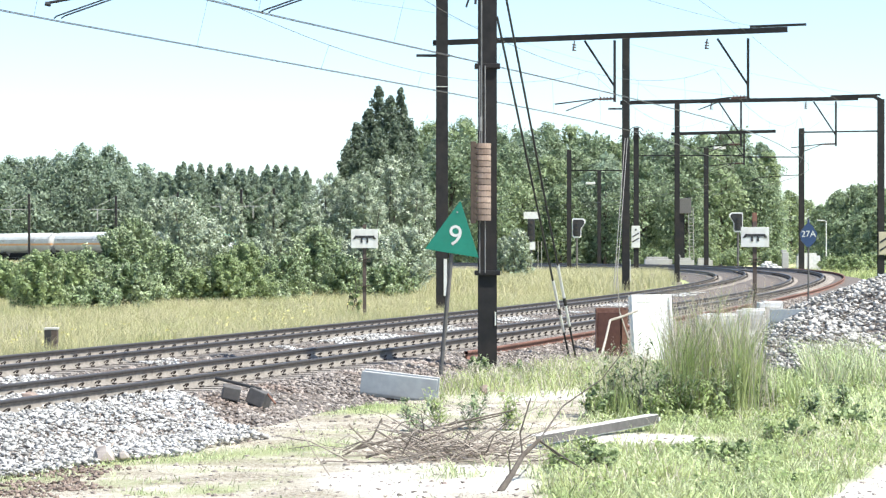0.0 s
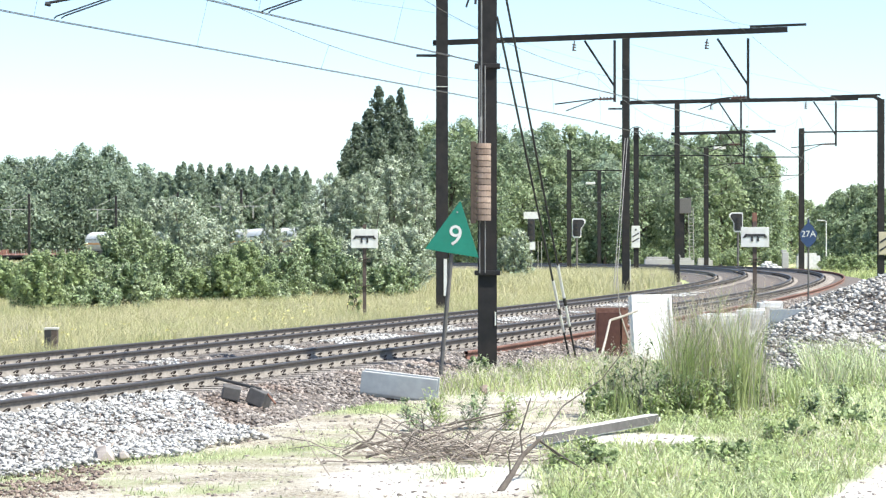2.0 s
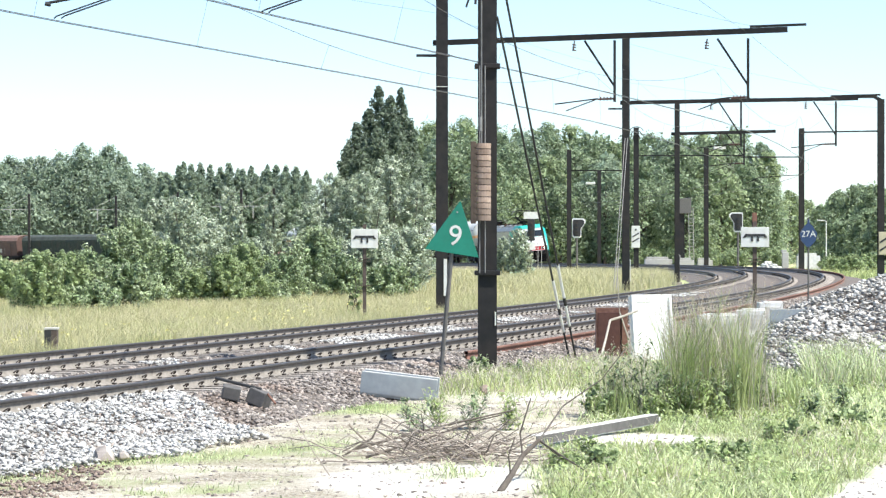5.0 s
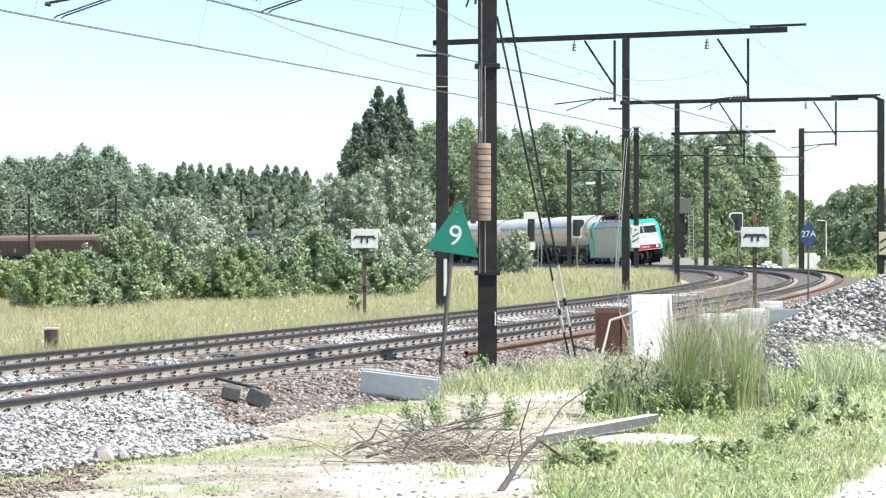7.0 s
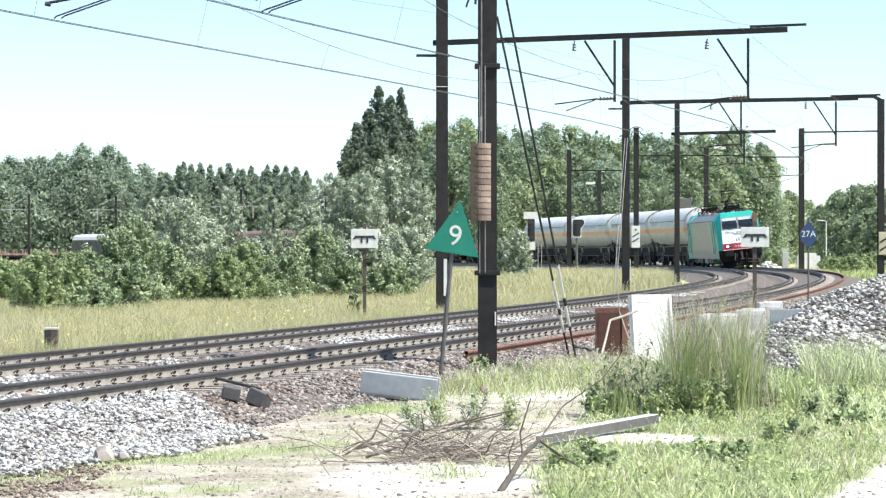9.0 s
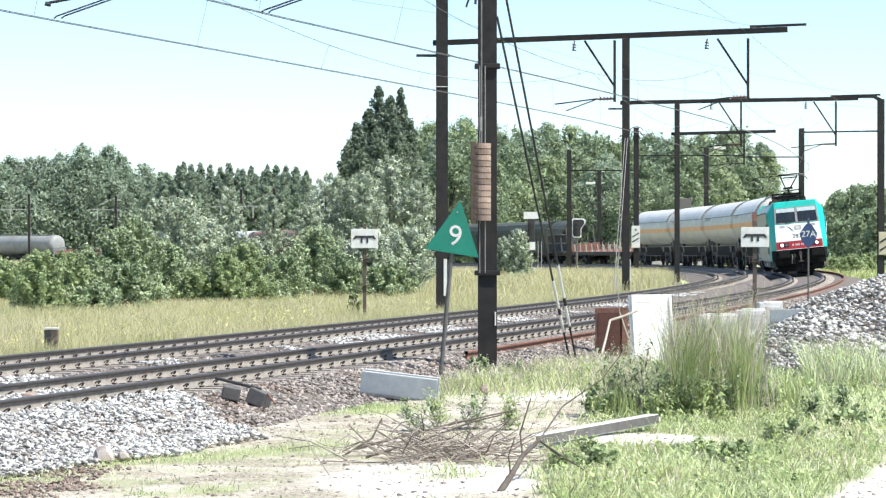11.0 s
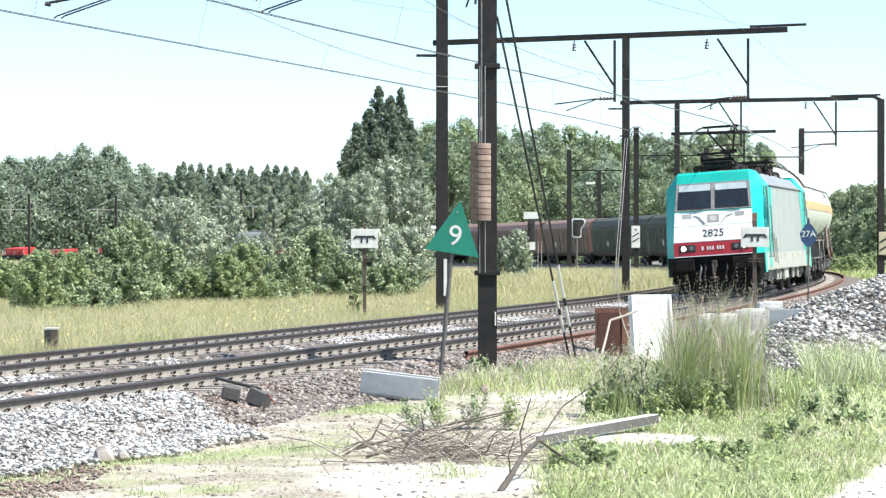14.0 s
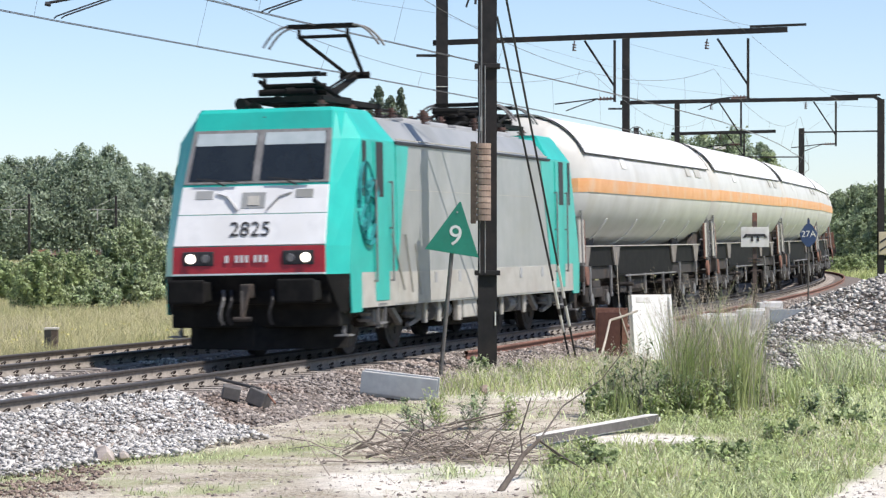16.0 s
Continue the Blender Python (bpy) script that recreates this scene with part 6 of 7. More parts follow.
            tree("row_tree", x, yy, h, rng.uniform(5.5, 7.5), "spire", 96, 44, 0.27, M_hazytree if row < 2 else M_ash, "slender tree in the far dark row", "tree", bare=0.0, z=z, group="far tree row")
    for name, n, px0, px1, y0, y1, top, z, mat, size in (("wood_undergrowth", 14000, 705, 1390, 372, 410, 8.0, -2.0, M_oak, 0.45), ("far_wood_undergrowth", 12000, -30, 320, 515, 556, 9.0, -2.3, M_hazytree, 0.6), ("row_undergrowth", 11000, 250, 562, 500, 520, 8.5, -2.3, M_poplar, 0.5)):
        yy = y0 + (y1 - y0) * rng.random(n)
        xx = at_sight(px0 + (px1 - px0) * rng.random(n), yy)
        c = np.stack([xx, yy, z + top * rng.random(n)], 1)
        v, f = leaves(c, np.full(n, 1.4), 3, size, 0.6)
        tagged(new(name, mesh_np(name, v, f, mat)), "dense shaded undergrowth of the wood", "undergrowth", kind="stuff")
    for px, yy, top, w in ((1398, 420, 345, 6), (1428, 430, 362, 7), (1455, 330, 372, 5.0), (1484, 300, 346, 5.5), (1516, 290, 334, 6.0), (1550, 285, 334, 6.0), (1585, 280, 340, 6), (1535, 250, 380, 4.5), (1500, 262, 392, 4.5), (1565, 240, 372, 4.5)):
        x, z, h = to_top(px, yy, top - 8)
        tree("tree", x, yy, h, w, "round", 78, 72, 0.24, M_oak if yy < 400 else M_oaklight, "dark green tree outside the bend", "tree", bare=0.0, z=z, group="trees outside the bend")
    for px, yy, top, w in ((1508, 205, 452, 2.2), (1540, 215, 450, 2.5), (1475, 225, 455, 2.5), (1150, 300, 440, 3), (1300, 300, 440, 4), (1250, 305, 436, 4), (1370, 300, 440, 4)):
        x, z, h = to_top(px, yy, top)
        tree("bush", x, yy, h, w, "bush", 50, 60, 0.16, M_limebush if yy < 230 else M_oaklight, "low green bush beyond the tracks", "bush", bare=0.02, group="low bushes")


def blades(p, h, w, lean, seed_head=False):
    """Bent grass blades at points p: two quads each, ending in a narrow tip."""
    n = len(p)
    a = rng.random(n) * 2 * np.pi
    side = np.stack([np.cos(a), np.sin(a) * 0.5, np.zeros(n)], 1)
    side /= np.linalg.norm(side, axis=1)[:, None]
    q = rng.random(n) * 2 * np.pi
    tip = np.stack([np.cos(q), np.sin(q), np.zeros(n)], 1) * (lean * h * rng.uniform(0.3, 1.2, n))[:, None]
    up = np.array([0, 0, 1.0])
    hh = h[:, None]
    ww = (w * rng.uniform(0.6, 1.3, n))[:, None]
    mid = p + tip * 0.35 + up * hh * 0.6
    top = p + tip + up * hh * (1 - 0.3 * lean)
    v = np.stack([p - side * ww / 2, p + side * ww / 2, mid + side * ww * 0.4, mid - side * ww * 0.4, top + side * ww * 0.08, top - side * ww * 0.08], 1).reshape(-1, 3)
    b = (np.arange(n) * 6)[:, None]
    f = np.concatenate([b + [0, 1, 2, 3], b + [3, 2, 4, 5]], 0)
    return v, f


M_grass = material("green_grass", [(0.32, 0.40, 0.17), (0.47, 0.53, 0.29), (0.66, 0.675, 0.50)], 0.45, scale=1.2, vary=0.6, island=True, through_light=0.4)
M_drygrass = material("dry_meadow_grass", [(0.40, 0.40, 0.20), (0.51, 0.48, 0.285), (0.61, 0.55, 0.395)], 0.7, scale=0.3, vary=0.22, island=True, through_light=0.4)
M_yellowgreen = material("yellow_green_grass", [(0.36, 0.42, 0.17), (0.52, 0.55, 0.28)], 0.6, scale=0.6, vary=0.25, island=True, through_light=0.4)
M_deadstalk = material("dead_stalks", [(0.42, 0.37, 0.29), (0.62, 0.57, 0.47)], 0.8, scale=2, vary=0.3, island=True, through_light=0.2)
M_reed = material("tall_grass", [(0.23, 0.30, 0.10), (0.36, 0.42, 0.175), (0.50, 0.51, 0.28)], 0.5, scale=1.5, vary=0.45, island=True, through_light=0.4)
M_weed = material("dark_weed", [(0.10, 0.155, 0.06), (0.19, 0.25, 0.11)], 0.5, scale=3, vary=0.35, island=True, through_light=0.35)
M_lightweed = material("light_weed_leaf", [(0.34, 0.43, 0.18), (0.51, 0.57, 0.30)], 0.45, scale=1.5, vary=0.4, island=True, through_light=0.4)
M_flower = material("yellow_flower", [(0.66, 0.60, 0.18), (0.78, 0.72, 0.30)], 0.6, scale=3)
M_seed = material("seed_heads", [(0.33, 0.25, 0.17), (0.46, 0.38, 0.28)], 0.8, scale=3, vary=0.25, island=True)


def meadow(name, n, xr, yr, keep, h0, h1, w, lean, mat, label, clump=0.0):
    """A stretch of grass: points in a rectangle thinned by keep(x, y, off)."""
    y = yr[0] + (yr[1] - yr[0]) * rng.random(n)
    x = xr[0] + (xr[1] - xr[0]) * rng.random(n) if not callable(xr) else xr(y, rng.random(n))
    if clump:
        x, y = x + clump * ripples(x * 3, y * 3, 1.0, 2), y + clump * ripples(x * 3, y * 3, 1.0, 6)
    off, zz = line_across(x, y)
    ok = rng.random(n) < keep(x, y, off)
    x, y = x[ok], y[ok]
    z = ground_height(x, y)
    p = np.stack([x, y, z - 0.02], 1)
    h = h0 + (h1 - h0) * rng.random(len(p)) ** 1.5
    v, f = blades(p, h, w, lean)
    o = new(name, mesh_np(name, v, f, mat))
    return tagged(o, label, "grass", kind="stuff")


def herb(x, y, h, stems, mat, label):
    """An upright weed: thin stems with narrow drooping leaves all the way up."""
    t = tagged(thing("weed", pose(x, y, land(x, y) - 0.02)), label, "weed", group="weeds")
    pts, way = [], []
    for k in range(stems):
        a, lean, top = rng.uniform(0, 6.28), rng.uniform(0.1, 0.45), h * rng.uniform(0.6, 1.0)
        foot = np.array([rng.normal(0, 0.05), rng.normal(0, 0.05), 0.0])
        tip = foot + np.array([math.cos(a) * lean * top, math.sin(a) * lean * top, top])
        part("stem", rod(tuple(foot), tuple(tip), 0.006, 0.002, seg=5), M_deadstalk, t)
        q = rng.uniform(0.12, 1.0, 34)
        b = rng.uniform(0, 6.28, 34)
        pts.append(foot + (tip - foot) * q[:, None])
        way.append(np.stack([np.cos(b), np.sin(b), rng.uniform(-0.3, 0.9, 34)], 1) * (0.13 * h ** 0.5 * (1.15 - 0.7 * q))[:, None])
    p, d = np.concatenate(pts), np.concatenate(way)
    side = np.cross(d, [0, 0, 1.0])
    side = side / (np.linalg.norm(side, axis=1)[:, None] + 1e-9) * 0.014
    end = p + d * 1.7 - [0, 0, 0.03]
    v = np.stack([p - side * 0.3, p + side * 0.3, p + d + side, p + d - side, end + side * 0.1, end - side * 0.1], 1).reshape(-1, 3)
    b = (np.arange(len(p)) * 6)[:, None]
    o = new("foliage", mesh_np("foliage", v, np.concatenate([b + [0, 1, 2, 3], b + [3, 2, 4, 5]], 0), mat))
    o.parent = t


def build_grass():
    fan = lambda a, b: (lambda y, u: (a + (b - a) * u) * y)
    inner = lambda x, y, off: smoothstep(-6.2, -7.0, off)
    meadow("meadow_grass", 130000, fan(-0.158, 0.06), (50, 112), inner, 0.2, 0.55, 0.009, 0.6, M_drygrass, "tall straw-yellow grass along the tracks")
    meadow("meadow_grass", 50000, fan(-0.158, 0.06), (50, 112), lambda x, y, off: inner(x, y, off) * smoothstep(0.0, 0.5, ripples(x, y, 2.4, 3)), 0.15, 0.45, 0.009, 0.7, M_yellowgreen, "green grass mixed into the dry meadow")
    meadow("meadow_grass", 90000, fan(-0.158, 0.085), (112, 205), inner, 0.35, 0.85, 0.02, 0.5, M_drygrass, "tall straw-yellow grass inside the bend")
    meadow("meadow_grass", 9000, fan(-0.158, -0.06), (200, 330), lambda x, y, off: smoothstep(-8, -12, off), 0.6, 1.2, 0.12, 0.4, M_drygrass, "far pale hay meadow")
    meadow("meadow_grass", 5000, fan(-0.158, -0.10), (330, 425), lambda x, y, off: smoothstep(-6, -9, off), 0.5, 1.0, 0.16, 0.4, M_drygrass, "far pale hay meadow")
    meadow("meadow_grass", 1500, fan(-0.158, -0.11), (56, 76), lambda x, y, off: inner(x, y, off) * smoothstep(-0.118, -0.150, x / y + 0.012 * ripples(x, y, 0.8, 3)) * smoothstep(-0.2, 0.5, ripples(x, y, 1.1, 9)), 0.3, 0.8, 0.008, 0.5, M_deadstalk, "bleached seeding stalks in the dry meadow")
    meadow("bend_grass", 9000, fan(0.08, 0.16), (125, 240), lambda x, y, off: smoothstep(3.4, 4.5, off), 0.2, 0.6, 0.05, 0.5, M_yellowgreen, "rough grass outside the bend")
    lush = lambda x, y: 0.45 + 0.55 * smoothstep(-0.5, 0.5, ripples(x, y, 0.7, 5) + 0.6 * ripples(x, y, 0.25, 2))
    near = lambda x, y, off: smoothstep(2.5, 2.9, off) * np.clip(green_cover(x, y) * 1.25 - 0.12, 0, 1) * lush(x, y)
    tufts = lambda x, y, off: near(x, y, off) * smoothstep(0.15, 0.5, ripples(x, y, 0.9, 8) + 0.4 * ripples(x, y, 0.3, 3))
    meadow("turf", 36000, fan(0.0, 0.156), (25.5, 36), near, 0.05, 0.24, 0.011, 1.7, M_grass, "lush green grass on sandy ground", 0.08)
    meadow("turf", 26000, fan(0.02, 0.156), (36, 52), near, 0.08, 0.34, 0.014, 1.4, M_grass, "lush green grass below the rubble heap", 0.08)
    meadow("turf", 26000, fan(0.02, 0.156), (26, 51), tufts, 0.10, 0.40, 0.012, 1.3, M_yellowgreen, "taller yellow-green grass tufts")
    meadow("turf", 6000, fan(0.124, 0.16), (43.5, 52), lambda x, y, off: smoothstep(-0.2, 0.5, ripples(x, y, 0.9, 3) + 0.5 * ripples(x, y, 0.3, 7)), 0.25, 0.95, 0.015, 0.9, M_grass, "tall rank grass at the foot of the rubble heap")
    meadow("turf", 1400, fan(0.124, 0.16), (43.5, 52), lambda x, y, off: smoothstep(0.0, 0.5, ripples(x, y, 0.9, 3)), 0.4, 1.1, 0.009, 0.7, M_deadstalk, "bleached stalks at the foot of the rubble heap")
    meadow("turf", 19000, fan(0.02, 0.156), (26, 51), tufts, 0.12, 0.40, 0.008, 1.4, M_deadstalk, "bleached dry blades among the grass")
    meadow("turf", 30000, fan(-0.155, 0.02), (25.5, 43), near, 0.03, 0.13, 0.010, 1.2, M_grass, "short patchy grass on sandy ground", 0.04)
    meadow("turf", 12000, fan(-0.01, 0.07), (42, 53), lambda x, y, off: smoothstep(2.3, 3.0, off) * green_cover(x, y) * lush(x, y), 0.12, 0.42, 0.013, 1.0, M_yellowgreen, "yellow-green weeds round the mast")
    meadow("turf", 4000, fan(-0.01, 0.07), (42, 53), lambda x, y, off: smoothstep(2.3, 3.0, off) * green_cover(x, y), 0.2, 0.55, 0.009, 0.8, M_deadstalk, "dry stalks round the mast")
    meadow("straw", 16000, fan(-0.155, 0.15), (25.5, 46), lambda x, y, off: smoothstep(3.2, 3.8, off) * 0.7 * smoothstep(-0.3, 0.4, ripples(x, y, 0.8, 4)), 0.02, 0.12, 0.007, 1.8, M_deadstalk, "dry straw litter on the sand")
    for n, sz, mat, lab in ((2400, 0.05, M_lightweed, "broad light-green weed leaves in the grass"), (250, 0.05, M_weed, "dark weed leaves in the grass")):
        yy = 25.8 + 25 * rng.random(n)
        xx = (0.01 + 0.146 * rng.random(n)) * yy
        off, _ = line_across(xx, yy)
        ok = rng.random(n) < smoothstep(3.0, 3.6, off) * np.clip(green_cover(xx, yy) * 1.3 - 0.3, 0, 1) * smoothstep(-0.3, 0.5, ripples(xx, yy, 0.5, 11 + sz * 100))
        c = np.stack([xx[ok], yy[ok], ground_height(xx[ok], yy[ok]) + 0.03 + 0.14 * rng.random(ok.sum())], 1)
        v, f = leaves(c, np.full(len(c), 0.12), 11, sz, 0.8)
        tagged(new("ground_weeds", mesh_np("ground_weeds", v, f, mat)), lab, "weeds", kind="stuff")
    # the tall clump before the concrete blocks
    clump, dead = "tall green grass clump with dead stalks", "dead brown stalks in the grass clump"
    r = random.Random(31)
    tussocks = [(r.uniform(3.02, 4.02), r.uniform(37.0, 38.7), r.uniform(1.2, 2.0), (M_reed, M_reed, M_yellowgreen)[k % 3], r.randint(55, 85)) for k in range(18)]
    tussocks += [(r.uniform(1.95, 2.8), r.uniform(36.7, 37.8), r.uniform(0.4, 0.8), M_reed, 40) for k in range(6)]
    tussocks += [(r.uniform(3.6, 4.7), r.uniform(38.4, 40.5), r.uniform(0.4, 0.85), (M_reed, M_grass)[k % 2], 50) for k in range(9)]
    tussocks += [(r.uniform(2.95, 3.95), r.uniform(37.2, 38.8), r.uniform(1.6, 2.2), M_deadstalk, 24) for k in range(26)]
    tussocks += [(r.uniform(2.0, 2.8), r.uniform(37.0, 38.0), r.uniform(0.8, 1.35), M_deadstalk, 14) for k in range(5)]
    for cx, cy, top, mat, n in tussocks:
        thin = mat is M_deadstalk
        p = np.stack([rng.normal(cx, 0.2 if thin else 0.09, n), rng.normal(cy, 0.12, n), np.zeros(n)], 1)
        p[:, 2] = ground_height(p[:, 0], p[:, 1]) - 0.02
        v, f = blades(p, top * rng.uniform(0.6 if thin else 0.35, 1.0, n), 0.006 if thin else 0.012, 0.28 if thin else r.uniform(0.2, 0.4))
        tagged(new("tall_grass", mesh_np("tall_grass", v, f, mat)), dead if thin else clump, "grass", kind="stuff")
        if mat is M_deadstalk:
            tops = v.reshape(-1, 6, 3)[:, 4]
            c = np.repeat(tops[::2], 4, 0) - [0, 0, 1] * (np.tile(np.arange(4), len(tops[::2])) * 0.05)[:, None]
            lv, lf = leaves(c, np.full(len(c), 0.012), 2, 0.02, 0.0)
            tagged(new("seed_heads", mesh_np("seed_heads", lv, lf, M_seed)), "brown seed heads on dead stalks", "grass", kind="stuff")
    # leafy weeds
    for x, y, h, n, mat, lab in ((2.2, 37.3, 1.0, 7, M_hazel, "leafy weed with narrow leaves below the white block"), (2.45, 37.5, 1.15, 7, M_weed, "dark leafy weed below the white block"), (2.7, 37.0, 0.85, 8, M_hazel, "leafy weed at the foot of the tall grass"), (2.95, 36.8, 0.75, 8, M_weed, "dark leafy weed in the grass"), (3.25, 36.9, 0.7, 7, M_lightweed, "light green weed in the grass"), (3.6, 37.1, 0.8, 7, M_hazel, "leafy weed at the foot of the tall grass"),
                                 (3.95, 37.6, 0.7, 7, M_weed, "dark leafy weed in the grass"), (2.6, 36.3, 0.5, 7, M_lightweed, "light green weed in the grass"), (3.4, 36.2, 0.4, 6, M_lightweed, "light green weed in the grass"), (4.3, 38.3, 0.6, 7, M_lightweed, "light green weed in the grass"), (1.9, 37.9, 0.7, 5, M_lightweed, "light green weed in the grass"), (4.6, 36.6, 0.45, 7, M_hazel, "leafy weed in the turf"), (5.2, 38.5, 0.5, 7, M_hazel, "leafy weed in the turf"),
                                 (-0.05, 35.7, 0.5, 6, M_lightweed, "grey-green weed by the brushwood"), (0.35, 34.9, 0.55, 6, M_hazel, "grey-green weed by the brushwood"), (0.75, 34.6, 0.5, 6, M_lightweed, "grey-green weed by the brushwood"), (-0.35, 34.9, 0.45, 5, M_hazel, "grey-green weed by the brushwood"), (1.5, 30.0, 0.3, 6, M_lightweed, "light green weed in the turf"), (2.7, 30.5, 0.3, 6, M_lightweed, "light green weed in the turf"), (3.6, 32.0, 0.35, 6, M_lightweed, "light green weed in the turf"), (1.1, 28.3, 0.3, 6, M_lightweed, "light green weed in the turf"), (0.62, 47.8, 0.55, 6, M_hazel, "green weed at the mast's foot")):
        herb(x, y, h, n, mat, lab)
    for (x, y, h, w, n, mat, lab) in ((1.95, 36.9, 0.5, 0.5, 8, M_limebush, "small green weed on sand"), (4.9, 35.5, 0.3, 0.7, 9, M_limebush, "broad-leaved weed in the turf"),
                                  (1.5, 28.6, 0.28, 0.6, 9, M_limebush, "broad-leaved weed in the turf"), (2.9, 29.5, 0.25, 0.6, 9, M_limebush, "broad-leaved weed in the turf"), (3.9, 33.0, 0.3, 0.6, 9, M_limebush, "broad-leaved weed in the turf"),
                                  (0.55, 47.6, 0.45, 0.6, 10, M_limebush, "green weed at the mast's foot"), (1.2, 47.2, 0.35, 0.6, 9, M_limebush, "green weed at the mast's foot")):
        tree("weed", x, y, h, w, "bush", n, 60, 0.055, mat, lab, "weed", bare=0.02, group="weeds")
    n = 900
    y = 54 + 34 * rng.random(n)
    x = (-0.15 + 0.15 * rng.random(n)) * y
    x = x + 0.8 * ripples(x, y, 3)
    off, _ = line_across(x, y)
    ok = (off < -6.4) & (off > -9.5) & (ripples(x, y, 1.6, 12) + 0.5 * ripples(x, y, 0.5, 2) > 0.25)
    c = np.stack([x[ok], y[ok], ground_height(x[ok], y[ok]) + 0.42], 1)
    v, f = leaves(c, np.full(len(c), 0.10), 5, 0.045, 1.0)
    tagged(new("meadow_flowers", mesh_np("meadow_flowers", v, f, M_flower)), "scattered small yellow meadow flowers", "flowers", kind="stuff")


build_trees()
build_grass()


# ---- rubble, stones and scrap ----
M_whitestone = material("fresh_limestone", [(0.36, 0.345, 0.325), (0.58, 0.57, 0.55)], 0.9, scale=9, bump=0.4, vary=0.55, island=True)
M_shoulder = material("old_ballast", [(0.17, 0.142, 0.125), (0.285, 0.25, 0.225), (0.40, 0.365, 0.335)], 0.9, scale=4, bump=0.4, vary=0.5, island=True, stain=(0.20, 0.13, 0.095), stain_scale=0.8, stain_amount=0.5)
M_rubble = material("broken_concrete", [(0.30, 0.285, 0.265), (0.60, 0.58, 0.545)], 0.9, scale=5, bump=0.5, vary=0.5, island=True)
M_concrete = material("pale_concrete", [(0.55, 0.54, 0.52), (0.72, 0.71, 0.69)], 0.85, scale=4, bump=0.3, stain=(0.40, 0.38, 0.34), stain_scale=1.5, stain_amount=0.5)
M_slab = material("bleached_slab", [(0.76, 0.755, 0.74), (0.84, 0.835, 0.82)], 0.8, scale=5, bump=0.2, stain=(0.62, 0.60, 0.56), stain_scale=2.5, stain_amount=0.4)
M_trough = material("grey_trough", [(0.28, 0.31, 0.33), (0.37, 0.40, 0.42)], 0.6, scale=6, bump=0.15, stain=(0.24, 0.25, 0.26), stain_scale=2)
M_zinc = material("galvanised_steel", [(0.36, 0.39, 0.40), (0.5, 0.53, 0.54)], 0.45, 0.5, scale=8, stain=(0.28, 0.27, 0.25), stain_scale=4)
M_twig = material("dead_wood", [(0.19, 0.155, 0.125), (0.38, 0.33, 0.28)], 0.9, scale=8, bump=0.3, vary=0.5, island=True)
M_driftwood = material("bleached_wood", [(0.33, 0.29, 0.235), (0.50, 0.455, 0.39)], 0.9, scale=10)
M_bed_brown = material("brown_spoil", [(0.16, 0.115, 0.095), (0.30, 0.24, 0.20)], 0.95, scale=6, vary=0.3, island=True, bump=0.4)


def stones(p, size):
    """Crushed stones: sharp, uneven, turned octahedra at the points p."""
    n = len(p)
    tip = np.array([[1, 0, 0], [-1, 0, 0], [0, 1, 0], [0, -1, 0], [0, 0, 1], [0, 0, -1]], dtype=float) * 0.62
    tri = np.array([[0, 2, 4], [2, 1, 4], [1, 3, 4], [3, 0, 4], [2, 0, 5], [1, 2, 5], [3, 1, 5], [0, 3, 5]])
    v = tip[None] * rng.uniform(0.5, 1.3, (n, 1, 3)) * rng.uniform(0.7, 1.25, (n, 6, 1)) + rng.normal(size=(n, 6, 3)) * 0.16
    q = rng.normal(size=(n, 4))
    q /= np.linalg.norm(q, axis=1)[:, None]
    w, x, y, z = q.T
    R = np.stack([1 - 2 * (y * y + z * z), 2 * (x * y - z * w), 2 * (x * z + y * w), 2 * (x * y + z * w), 1 - 2 * (x * x + z * z), 2 * (y * z - x * w),
                  2 * (x * z - y * w), 2 * (y * z + x * w), 1 - 2 * (x * x + y * y)], 1).reshape(n, 3, 3)
    v = np.einsum("nij,nkj->nki", R, v) * np.asarray(size)[:, None, None] * [1.1, 1.1, 0.68] + p[:, None, :]
    return v.reshape(-1, 3), (np.arange(n)[:, None, None] * 6 + tri[None]).reshape(-1, 3)


def along_track(n, s0, s1, a0, a1):
    s = s0 + (s1 - s0) * rng.random(n) ** 1.5
    a = a0 + (a1 - a0) * rng.random(n)
    x, y, z, psi, c = line(s, a)
    base = np.where(a > -1.875, a + 0.75, a + GAP + 0.75)
    return x, y, bed_height(a, z) + base * np.sin(c)


def inside(x, y, poly):
    ok = np.ones(x.shape, dtype=bool)
    for (x0, y0), (x1, y1) in zip(poly, poly[1:] + poly[:1]):
        ok &= (x1 - x0) * (y - y0) - (y1 - y0) * (x - x0) <= 0.12 * ripples(x, y, 0.4, x0)
    return ok


def heap_height(x, y):
    r = np.sqrt(((x - 11.5) / 5.6) ** 2 + ((y - 62.5) / 10.0) ** 2)
    flank = 0.95 * np.clip(1 - np.hypot((x - 6.7) / 1.7, (y - 53.5) / 6.0), 0, 1)
    return np.maximum(2.25 * np.clip(1 - r, 0, 1), flank) + 0.10 * ripples(x, y, 1.1, 2) * (r < 1)


